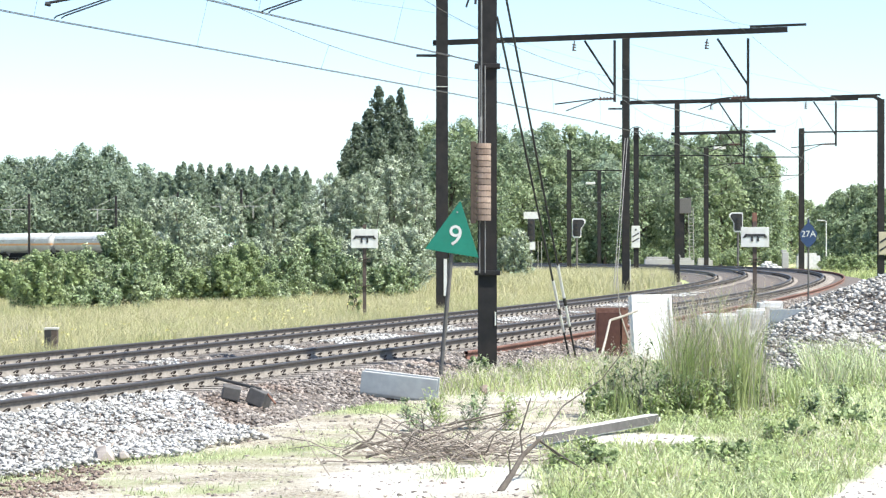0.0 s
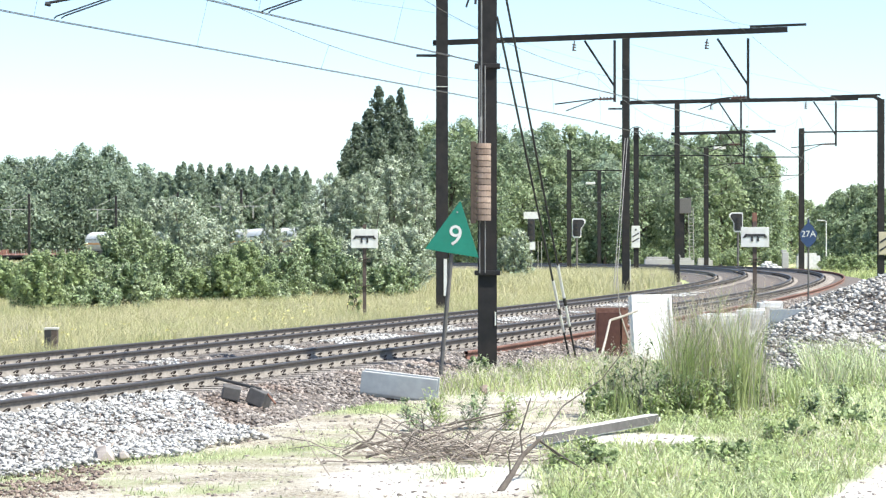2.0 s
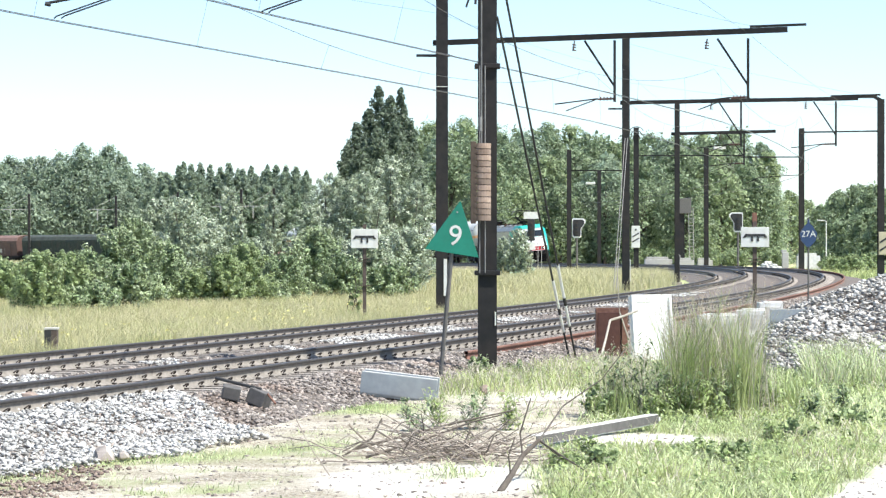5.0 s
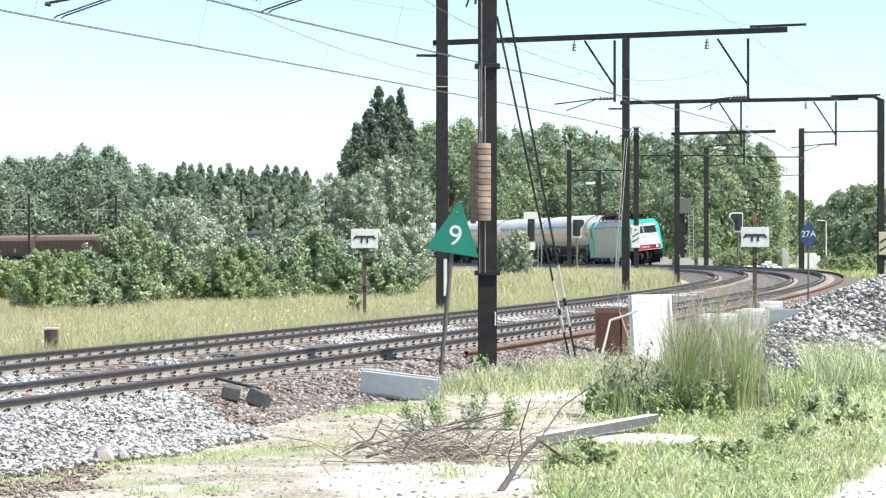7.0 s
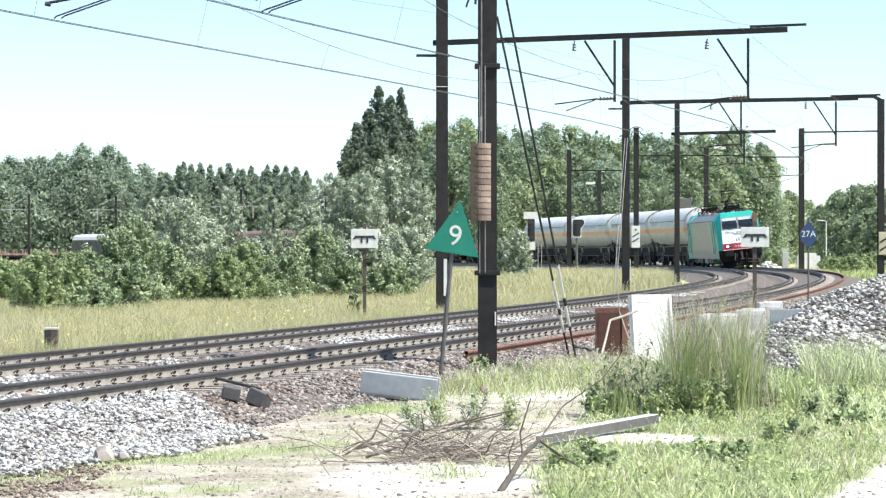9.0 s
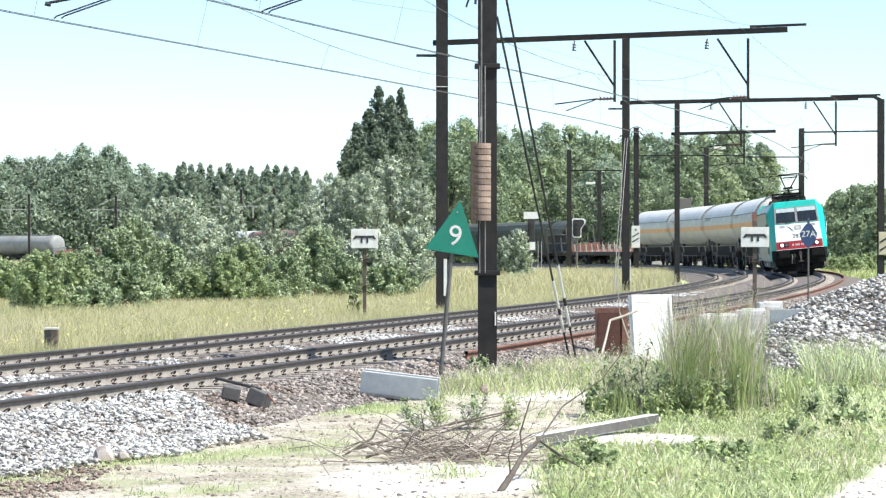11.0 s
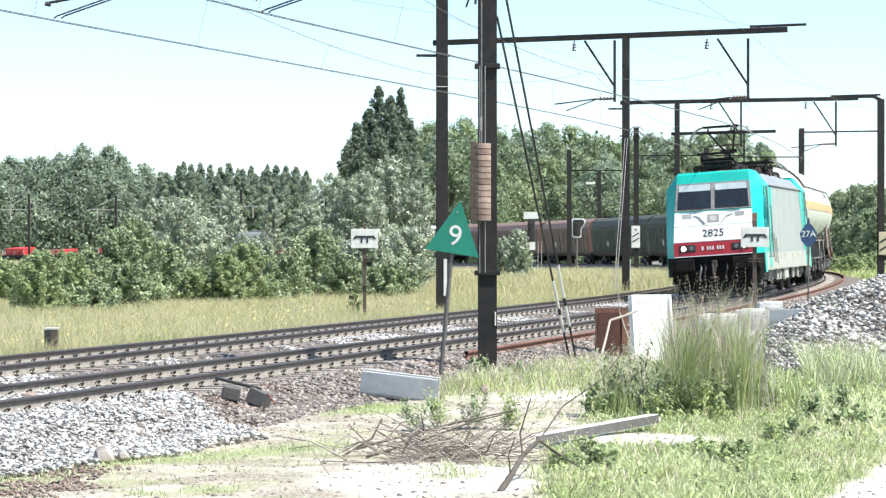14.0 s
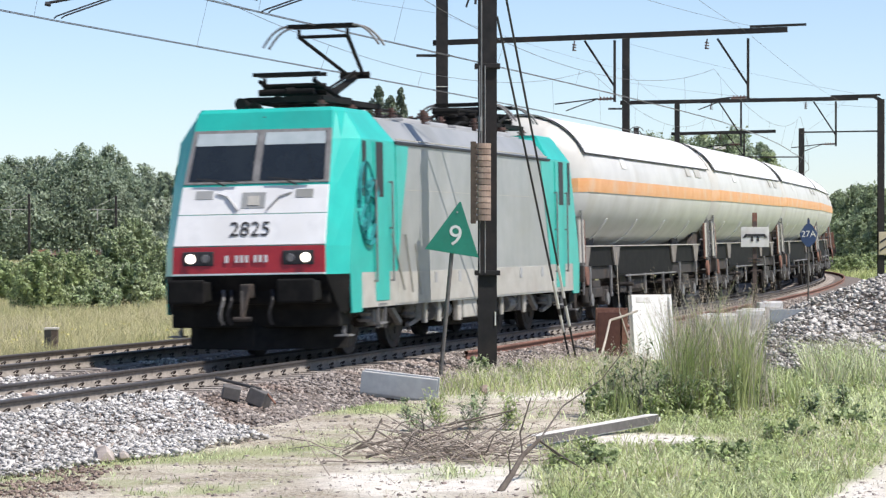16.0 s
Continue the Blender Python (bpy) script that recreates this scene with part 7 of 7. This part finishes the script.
def build_stones():
    x, y, z = along_track(21000, -14, 55, 1.15, 3.1)
    v, f = stones(np.stack([x, y, z + 0.012], 1), rng.uniform(0.035, 0.075, len(x)))
    tagged(new("shoulder_ballast", mesh_np("shoulder_ballast", v, f, M_shoulder)), "loose brown-grey ballast stones on the track shoulder", "ballast", kind="stuff")
    x, y, z = along_track(20000, -14, 50, -5.6, 1.15)
    v, f = stones(np.stack([x, y, z + 0.0], 1), rng.uniform(0.035, 0.07, len(x)))
    tagged(new("track_ballast", mesh_np("track_ballast", v, f, M_shoulder)), "loose ballast stones between the rails", "ballast", kind="stuff")
    x, y, z = along_track(22000, -14, 60, -2.75, -0.95)
    ok = ripples(x, y, 2.6, 4) + 0.5 * ripples(x, y, 0.8, 1) > 0.2
    v, f = stones(np.stack([x[ok], y[ok], z[ok] + 0.04], 1), rng.uniform(0.035, 0.065, ok.sum()))
    tagged(new("white_ballast", mesh_np("white_ballast", v, f, M_whitestone)), "fresh white stones tipped between the tracks", "ballast", kind="stuff")
    x, y = rng.uniform(-7.0, -1.8, 42000), rng.uniform(26.5, 40.5, 42000)
    ok = inside(x, y, [(-5.4, 39.2), (-3.6, 39.2), (-2.0, 33.6), (-2.8, 31.0), (-4.4, 27.6), (-6.8, 30.0)])
    x, y = x[ok], y[ok]
    off, zz = line_across(x, y)
    z = np.maximum(bed_height(np.minimum(off, 2.9), zz), ground_height(x, y)) + 0.015 + 0.03 * ripples(x, y, 0.9, 3) + 0.06 * rng.random(len(x))
    v, f = stones(np.stack([x, y, z], 1), 0.028 + 0.045 * rng.random(len(x)) ** 1.8)
    tagged(new("white_gravel", mesh_np("white_gravel", v, f, M_whitestone)), "spill of fresh white gravel below the track", "gravel", kind="stuff")
    x, y = rng.uniform(-5.2, -2.4, 5200), rng.uniform(26.0, 33.0, 5200)
    off, zz = line_across(x, y)
    ok = (off > 2.2) & (ripples(x, y, 0.7, 6) > -0.2) & (x < -3.1 - 0.1 * (y - 26) + 0.7 * ripples(x, y, 0.8, 2)) & (rng.random(5200) < 0.75)
    x, y = x[ok], y[ok]
    v, f = stones(np.stack([x, y, ground_height(x, y) + 0.01], 1), rng.uniform(0.02, 0.06, len(x)))
    tagged(new("spoil_stones", mesh_np("spoil_stones", v, f, M_bed_brown)), "brown spoil and stones at the gravel's foot", "gravel", kind="stuff")
    x, y = rng.uniform(-4, 6, 14000), rng.uniform(25.5, 47, 14000)
    off, zz = line_across(x, y)
    ok = (off > 3.0) & (rng.random(14000) > green_cover(x, y))
    x, y = x[ok], y[ok]
    v, f = stones(np.stack([x, y, ground_height(x, y)], 1), 0.010 + 0.05 * rng.random(len(x)) ** 5)
    tagged(new("pebbles", mesh_np("pebbles", v, f, M_shoulder)), "pebbles and clods scattered on the sand", "gravel", kind="stuff")
    # rubble heap outside the bend
    xs, ys = np.meshgrid(np.linspace(4.9, 17.5, 80), np.linspace(47.0, 73.5, 96))
    zs = ground_height(xs, ys) - 0.03 + heap_height(xs, ys)
    idx = np.arange(xs.size).reshape(xs.shape)
    faces = np.stack([idx[:-1, :-1], idx[:-1, 1:], idx[1:, 1:], idx[1:, :-1]], -1).reshape(-1, 4)
    # The heap's base takes the dark bed colour as shade between its stones.
    heap = tagged(new("rubble_heap", mesh_np("rubble_heap", np.stack([xs, ys, zs - 0.06], -1).reshape(-1, 3), faces, M_ballast)), "heap of pale broken stone beside the track", "rubble heap")
    x, y = rng.uniform(5.0, 14, 30000), rng.uniform(47.2, 66, 30000)
    ok = heap_height(x, y) > 0.05
    x, y = x[ok], y[ok]
    z = ground_height(x, y) + heap_height(x, y)
    v, f = stones(np.stack([x, y, z + 0.09 * rng.random(len(x))], 1), 0.04 + 0.085 * rng.random(len(x)) ** 2.0)
    o = new("loose_rubble", mesh_np("loose_rubble", v, f, M_rubble))
    o.parent = heap
    tagged(o, "broken pale stones of the heap", kind="stuff")
    for (x, y, s, mat, lab) in ((-3.42, 29.7, 0.22, M_shoulder, "grey-brown rock at the gravel's edge"), (-3.25, 29.9, 0.14, M_shoulder, "grey rock at the gravel's edge"), (-5.2, 37.0, 0.18, M_bed_brown, "dark lump on the ballast shoulder"), (0.62, 43.0, 0.15, M_bed_brown, "dark clod on the sand"), (0.85, 42.6, 0.10, M_bed_brown, "dark clod on the sand")):
        bm = bmesh.new()
        bmesh.ops.create_icosphere(bm, subdivisions=1, radius=s * 0.6)
        for vert in bm.verts:
            vert.co *= 1 + 0.55 * noise.noise(vert.co * 9 + Vector((x, y, 0)))
            vert.co.z *= 0.75
        off, zz = line_across(np.array([x]), np.array([y]))
        zb = max(land(x, y), float(bed_height(np.minimum(off, 2.9), zz)[0])) + 0.03
        tagged(part("rock", bm, mat, None, lab, pose(x, y, zb + s * 0.25)), category="rock", group="rocks")


def channel(length, w, h, t):
    """A U-shaped trough, open upwards, along x."""
    bm = bmesh.new()
    add_box(bm, 0, 0, t / 2, length, w, t, 0.006)
    for k in (-1, 1):
        add_box(bm, 0, k * (w - t) / 2, h / 2, length, t, h, 0.006)
    return bm


def build_scrap():
    t = tagged(thing("cable_trough", pose(-0.64, 42.3, -0.43, 3, 6.5, -6)), "grey concrete cable trough piece lying on the gravel", "trough")
    part("trough", channel(1.10, 0.34, 0.34, 0.05), M_trough, t, "grey trough with top edges painted pale as sunlit")
    # Pale strips paint the sunlight along the trough's top edges.
    for k in (-1, 1):
        part("worn_edge", box(0, k * 0.145, 0.342, 1.09, 0.05, 0.012, 0.004), M_concrete, t)
    part("lid", box(0.02, 0, 0.20, 1.0, 0.2, 0.04, 0.006), M_trough, t)
    t = tagged(thing("cable_trough", pose(6.55, 56, 0.245, 0, 0, -4)), "grey concrete trough piece resting on rubble blocks", "trough")
    part("trough", channel(0.62, 0.36, 0.27, 0.05), M_trough, t)
    part("worn_edge", box(0, -0.155, 0.275, 0.62, 0.05, 0.012, 0.004), M_concrete, t)
    part("bearer", box(-0.04, 0.02, -0.34, 0.7, 0.34, 0.68, 0.02), M_concrete, t, "pale concrete bearer")
    # white slab and rusty steel box
    t = tagged(thing("concrete_slab", pose(3.98, 55.5, land(3.98, 55.5) - 0.05, -8, 0, 22)), "white concrete slab standing upright beside the track", "concrete slab")
    part("slab", box(0, 0, 0.64, 0.84, 0.16, 1.28, 0.012), M_slab, t)
    part("rib", box(0.37, -0.10, 0.63, 0.05, 0.06, 1.2, 0.006), M_slab, t)
    part("chip", box(-0.18, -0.082, 1.18, 0.3, 0.012, 0.10, 0.004), M_concrete, t)
    t = tagged(thing("steel_box", pose(3.27, 57, land(3.27, 57) - 0.05)), "rust-brown open steel box beside the track", "box")
    part("back", box(0, 0.22, 0.5, 0.60, 0.03, 1.0, 0.005), M_rust, t)
    for k in (-1, 1):
        part("side", box(k * 0.29, 0.05, 0.5, 0.03, 0.34, 1.0, 0.005), M_rust, t)
    # Front plate has a darker rust, painting its shade beside the bright flange.
    part("front", box(-0.05, -0.12, 0.46, 0.44, 0.03, 0.92, 0.005), material("shaded_rust", [(0.07, 0.028, 0.022), (0.11, 0.045, 0.033)], 0.8, scale=9), t, "rusted front plate painted darker as shaded")
    part("flange", box(0.24, -0.14, 0.48, 0.10, 0.03, 0.98, 0.005), M_rust, t)
    bm = bmesh.new()
    pts = [Vector((2.85, 53.5, -0.4)), Vector((3.0, 54.2, 0.0)), Vector((3.1, 54.5, 0.35)), Vector((3.35, 54.6, 0.42)), Vector((3.62, 54.7, 0.52))]
    for a, b in zip(pts, pts[1:]):
        add_rod(bm, a, b, 0.022, seg=6)
    add_rod(bm, (3.55, 54.6, -0.3), (3.28, 54.6, 0.5), 0.014, seg=5)
    add_rod(bm, (3.28, 54.6, 0.5), (3.22, 54.6, 1.6), 0.008, seg=5)
    tagged(part("dry_branch", bm, M_driftwood), "bleached dry branch leaning on the rusty box", "branch")
    for (x, y, w, h, d, r) in ((5.7, 61, 0.8, 0.75, 0.5, 4), (6.45, 61.5, 0.6, 0.85, 0.5, -6), (6.95, 62.5, 0.5, 0.95, 0.45, 3), (6.2, 60.6, 0.4, 0.4, 0.3, 14), (7.0, 61.0, 0.3, 0.4, 0.3, 10)):
        t = tagged(thing("concrete_block", pose(x, y, land(x, y) - 0.05, 0, 0, r)), "rough pale concrete block behind the tall grass", "concrete block", group="concrete blocks")
        part("block", box(0, 0, h / 2, w, d, h, 0.02), M_concrete, t)
        part("chipped_top", box(0.05, 0, h + 0.012, w * 0.8, d * 0.7, 0.03, 0.01), M_concrete, t)
        part("face", box(0, -d / 2 - 0.012, h / 2, w * 0.86, 0.03, h * 0.8, 0.01), M_rubble, t)
    t = tagged(thing("slab", pose(8.15, 64.5, land(8.15, 64.5) + 0.78, 0, 2, 4)), "flat white slab lying on the rubble", "slab")
    part("plate", box(0, 0, 0.03, 0.75, 0.6, 0.06, 0.01), M_concrete, t)
    # galvanised channel in the grass
    a, b = Vector((1.0, 32.2, -0.40)), Vector((2.52, 34.8, -0.32))
    d = (b - a)
    t = tagged(thing("steel_channel", Matrix.Translation((a + b) / 2) @ d.to_track_quat("X", "Z").to_matrix().to_4x4()), "grey galvanised steel channel lying in the grass", "channel")
    L = d.length
    # Dark web and paler flanges put shade and sunlight into the channel's colours.
    part("web", box(0, -0.03, 0.05, L, 0.012, 0.10, 0.003), M_postgrey, t, "web painted darker grey as shaded")
    part("flange", box(0, 0.03, 0.104, L, 0.13, 0.010, 0.003), M_concrete, t, "upper flange painted pale as sunlit")
    part("flange", box(0, 0.03, -0.002, L, 0.13, 0.010, 0.003), M_zinc, t)
    part("end_bar", box(L / 2, 0.12, 0.05, 0.03, 0.35, 0.05, 0.003, pose(0, 0, 0, 0, 0, 0)), M_concrete, t)
    # broken twin-block sleeper on the shoulder
    t = tagged(thing("broken_sleeper", pose(-2.62, 38.3, -0.27, 0, 0, -14)), "broken dark concrete sleeper blocks on the ballast", "sleeper")
    part("block", box(-0.17, -0.10, 0.12, 0.23, 0.22, 0.16, 0.012, pose(0, 0, 0, 8, 12, 20)), M_postgrey, t)
    part("block", box(0.20, 0.03, 0.14, 0.26, 0.22, 0.20, 0.014, pose(0, 0, 0, -6, 20, -12)), M_postgrey, t)
    part("tie_bar", rod((-0.35, -0.05, 0.32), (0.25, 0.05, 0.17), 0.022, seg=6), M_ink, t)
    part("loop", rod((0.38, -0.1, 0.12), (0.52, -0.2, 0.0), 0.015, seg=6), M_rust, t)
    t = tagged(thing("marker_post", pose(-7.62, 57.2, land(-7.62, 57.2) - 0.1)), "short concrete marker post in the dry grass", "post")
    part("post", box(0, 0, 0.30, 0.24, 0.24, 0.66, 0.012), M_postrust, t, "brown weathered post")
    part("dark_plate", box(-0.06, -0.125, 0.34, 0.13, 0.012, 0.55, 0.003), M_ink, t)
    part("cap", box(0, 0, 0.64, 0.27, 0.27, 0.04, 0.008), M_rubble, t)
    for (x, y, w, h, d, mat, lab) in ((18.9, 258, 2.4, 1.1, 0.8, M_boxgrey, "grey stacked trough pieces beyond the tracks"), (21.2, 258, 1.6, 1.0, 0.8, M_boxgrey, "grey stacked trough pieces beyond the tracks"), (23.0, 258, 1.3, 1.0, 0.8, M_boxgrey, "grey stacked trough pieces beyond the tracks"), (28.6, 230, 1.8, 1.35, 0.6, M_concrete, "pale concrete wall piece beyond the bend"), (26.9, 231, 0.5, 1.6, 0.4, M_boxgrey, "grey concrete post beyond the bend")):
        t = tagged(thing("concrete_stack", pose(x, y, land(x, y) - 0.1)), lab, "concrete pieces", group="far concrete pieces")
        part("piece", box(0, 0, h / 2, w, d, h, 0.04), mat, t)
        part("piece", box(-0.1, 0, h + 0.1, w * 0.8, d * 0.9, 0.2, 0.03), mat, t)
    x, y = 32.6, 250.0
    t = tagged(thing("lamp_post", pose(x, y, land(x, y) - 0.1)), "slim white lamp post before the trees", "lamp post")
    part("pole", rod((0, 0, 0), (0, 0, 4.3), 0.05, 0.04, seg=8), M_whitepaint, t)
    part("arm", rod((0, 0, 4.28), (-0.45, 0, 4.36), 0.03, seg=6), M_whitepaint, t)
    part("lamp_head", box(-0.55, 0, 4.36, 0.4, 0.16, 0.09, 0.03), M_whitepaint, t)
    n = 320
    p = np.stack([rng.normal(25.4, 0.55, n), rng.normal(229, 0.5, n), np.zeros(n)], 1)
    p[:, 2] = ground_height(p[:, 0], p[:, 1]) + np.clip(0.95 - 0.75 * np.hypot(p[:, 0] - 25.4, p[:, 1] - 229), 0, 1) * rng.random(n)
    v, f = stones(p, rng.uniform(0.15, 0.4, n))
    tagged(new("pale_heap", mesh_np("pale_heap", v, f, M_concrete)), "small pale heap of rubble beyond the bend", "rubble heap", kind="stuff")


def build_brushwood():
    t = tagged(thing("brushwood_heap"), "heap of dead brown brushwood on the sand", "brushwood")
    bm = bmesh.new()
    r = random.Random(9)
    for k in range(300):
        x, y = r.gauss(0.0, 0.46), r.gauss(30.5, 0.55)
        z = land(x, y) + abs(r.gauss(0.03, 0.09))
        a = r.gauss(0.3, 0.9) + (math.pi if k % 2 else 0)
        L = r.uniform(0.08, 0.55)
        p0 = Vector((x, y, z))
        p1 = p0 + Vector((math.cos(a) * L, math.sin(a) * L * 0.6, L * r.uniform(-0.1, 0.65)))
        p2 = p1 + Vector((math.cos(a + r.uniform(-0.6, 0.6)) * L * 0.6, math.sin(a) * L * 0.3, L * r.uniform(-0.2, 0.3)))
        w = r.uniform(0.003, 0.010)
        add_rod(bm, p0, p1, w, w * 0.8, seg=5)
        add_rod(bm, p1, p2, w * 0.8, w * 0.4, seg=5)
    tw = part("brushwood", bm, M_twig, t)
    tagged(tw, kind="stuff")

    def branch(pts, w):
        b = bmesh.new()
        for k, (p, q) in enumerate(zip(pts, pts[1:])):
            u = 1 - k / len(pts)
            add_rod(b, p, q, w * (0.35 + 0.65 * u), w * (0.25 + 0.6 * u), seg=7)
        part("branch", b, M_bark, t, "dark barked branch")
    branch([(0.51, 26.6, -0.44), (0.62, 26.9, -0.31), (0.74, 27.3, -0.15), (0.90, 27.5, -0.02)], 0.034)
    branch([(0.74, 27.3, -0.15), (0.72, 27.4, 0.05), (0.77, 27.4, 0.22), (0.82, 27.4, 0.38)], 0.010)
    branch([(0.90, 27.5, -0.02), (1.1, 27.3, -0.15), (1.32, 27.1, -0.28), (1.5, 27.0, -0.42)], 0.010)
    branch([(0.62, 26.9, -0.31), (0.60, 26.9, -0.12), (0.66, 26.9, 0.05)], 0.008)
    branch([(0.90, 27.5, -0.02), (1.2, 29.3, 0.2), (1.6, 29.6, 0.45), (1.85, 29.8, 0.75)], 0.009)
    branch([(0.90, 27.5, -0.02), (1.2, 28.6, -0.3), (1.6, 29.0, -0.42)], 0.011)
    branch([(-0.95, 31.3, -0.38), (-0.4, 31.6, -0.25), (0.2, 31.9, -0.12), (0.75, 32.2, -0.02)], 0.016)
    branch([(-0.8, 30.4, -0.40), (-0.2, 30.5, -0.22), (0.3, 30.7, -0.05), (0.62, 30.8, 0.02)], 0.014)
    branch([(-1.05, 30.9, -0.42), (-0.75, 31.2, -0.25), (-0.65, 31.3, -0.05)], 0.013)
    branch([(-0.22, 30.6, -0.4), (-0.2, 30.6, -0.1), (-0.23, 30.6, 0.05)], 0.008)
    b = bmesh.new()
    for p, q in (((-1.08, 28.2, -0.42), (-1.3, 28.6, -0.15)), ((-1.3, 28.6, -0.15), (-1.45, 28.8, 0.12)), ((-1.45, 28.8, 0.12), (-1.5, 28.9, 0.22))):
        add_rod(b, p, q, 0.006, 0.005, seg=5)
    tagged(part("twig", b, M_twig), "single thin dead twig rising from the sand", "twig")


build_stones()
build_scrap()
build_brushwood()


def motions():
    for ob, back, half_base in TRAIN:
        walk(ob, [(k * 0.5, on_track(k * 0.5, back, half_base)) for k in range(33)])
    for wheels, r, back in SPIN:
        if back < 60:
            p = wheels.matrix_basis.translation.copy()
            rows = []
            for k in range(481):
                t = k / 30
                run = front_at(0) - front_at(t)
                rows.append((t, Matrix.Translation(p) @ Matrix.Rotation(run / r, 4, "Y")))
            walk(wheels, rows)


motions()
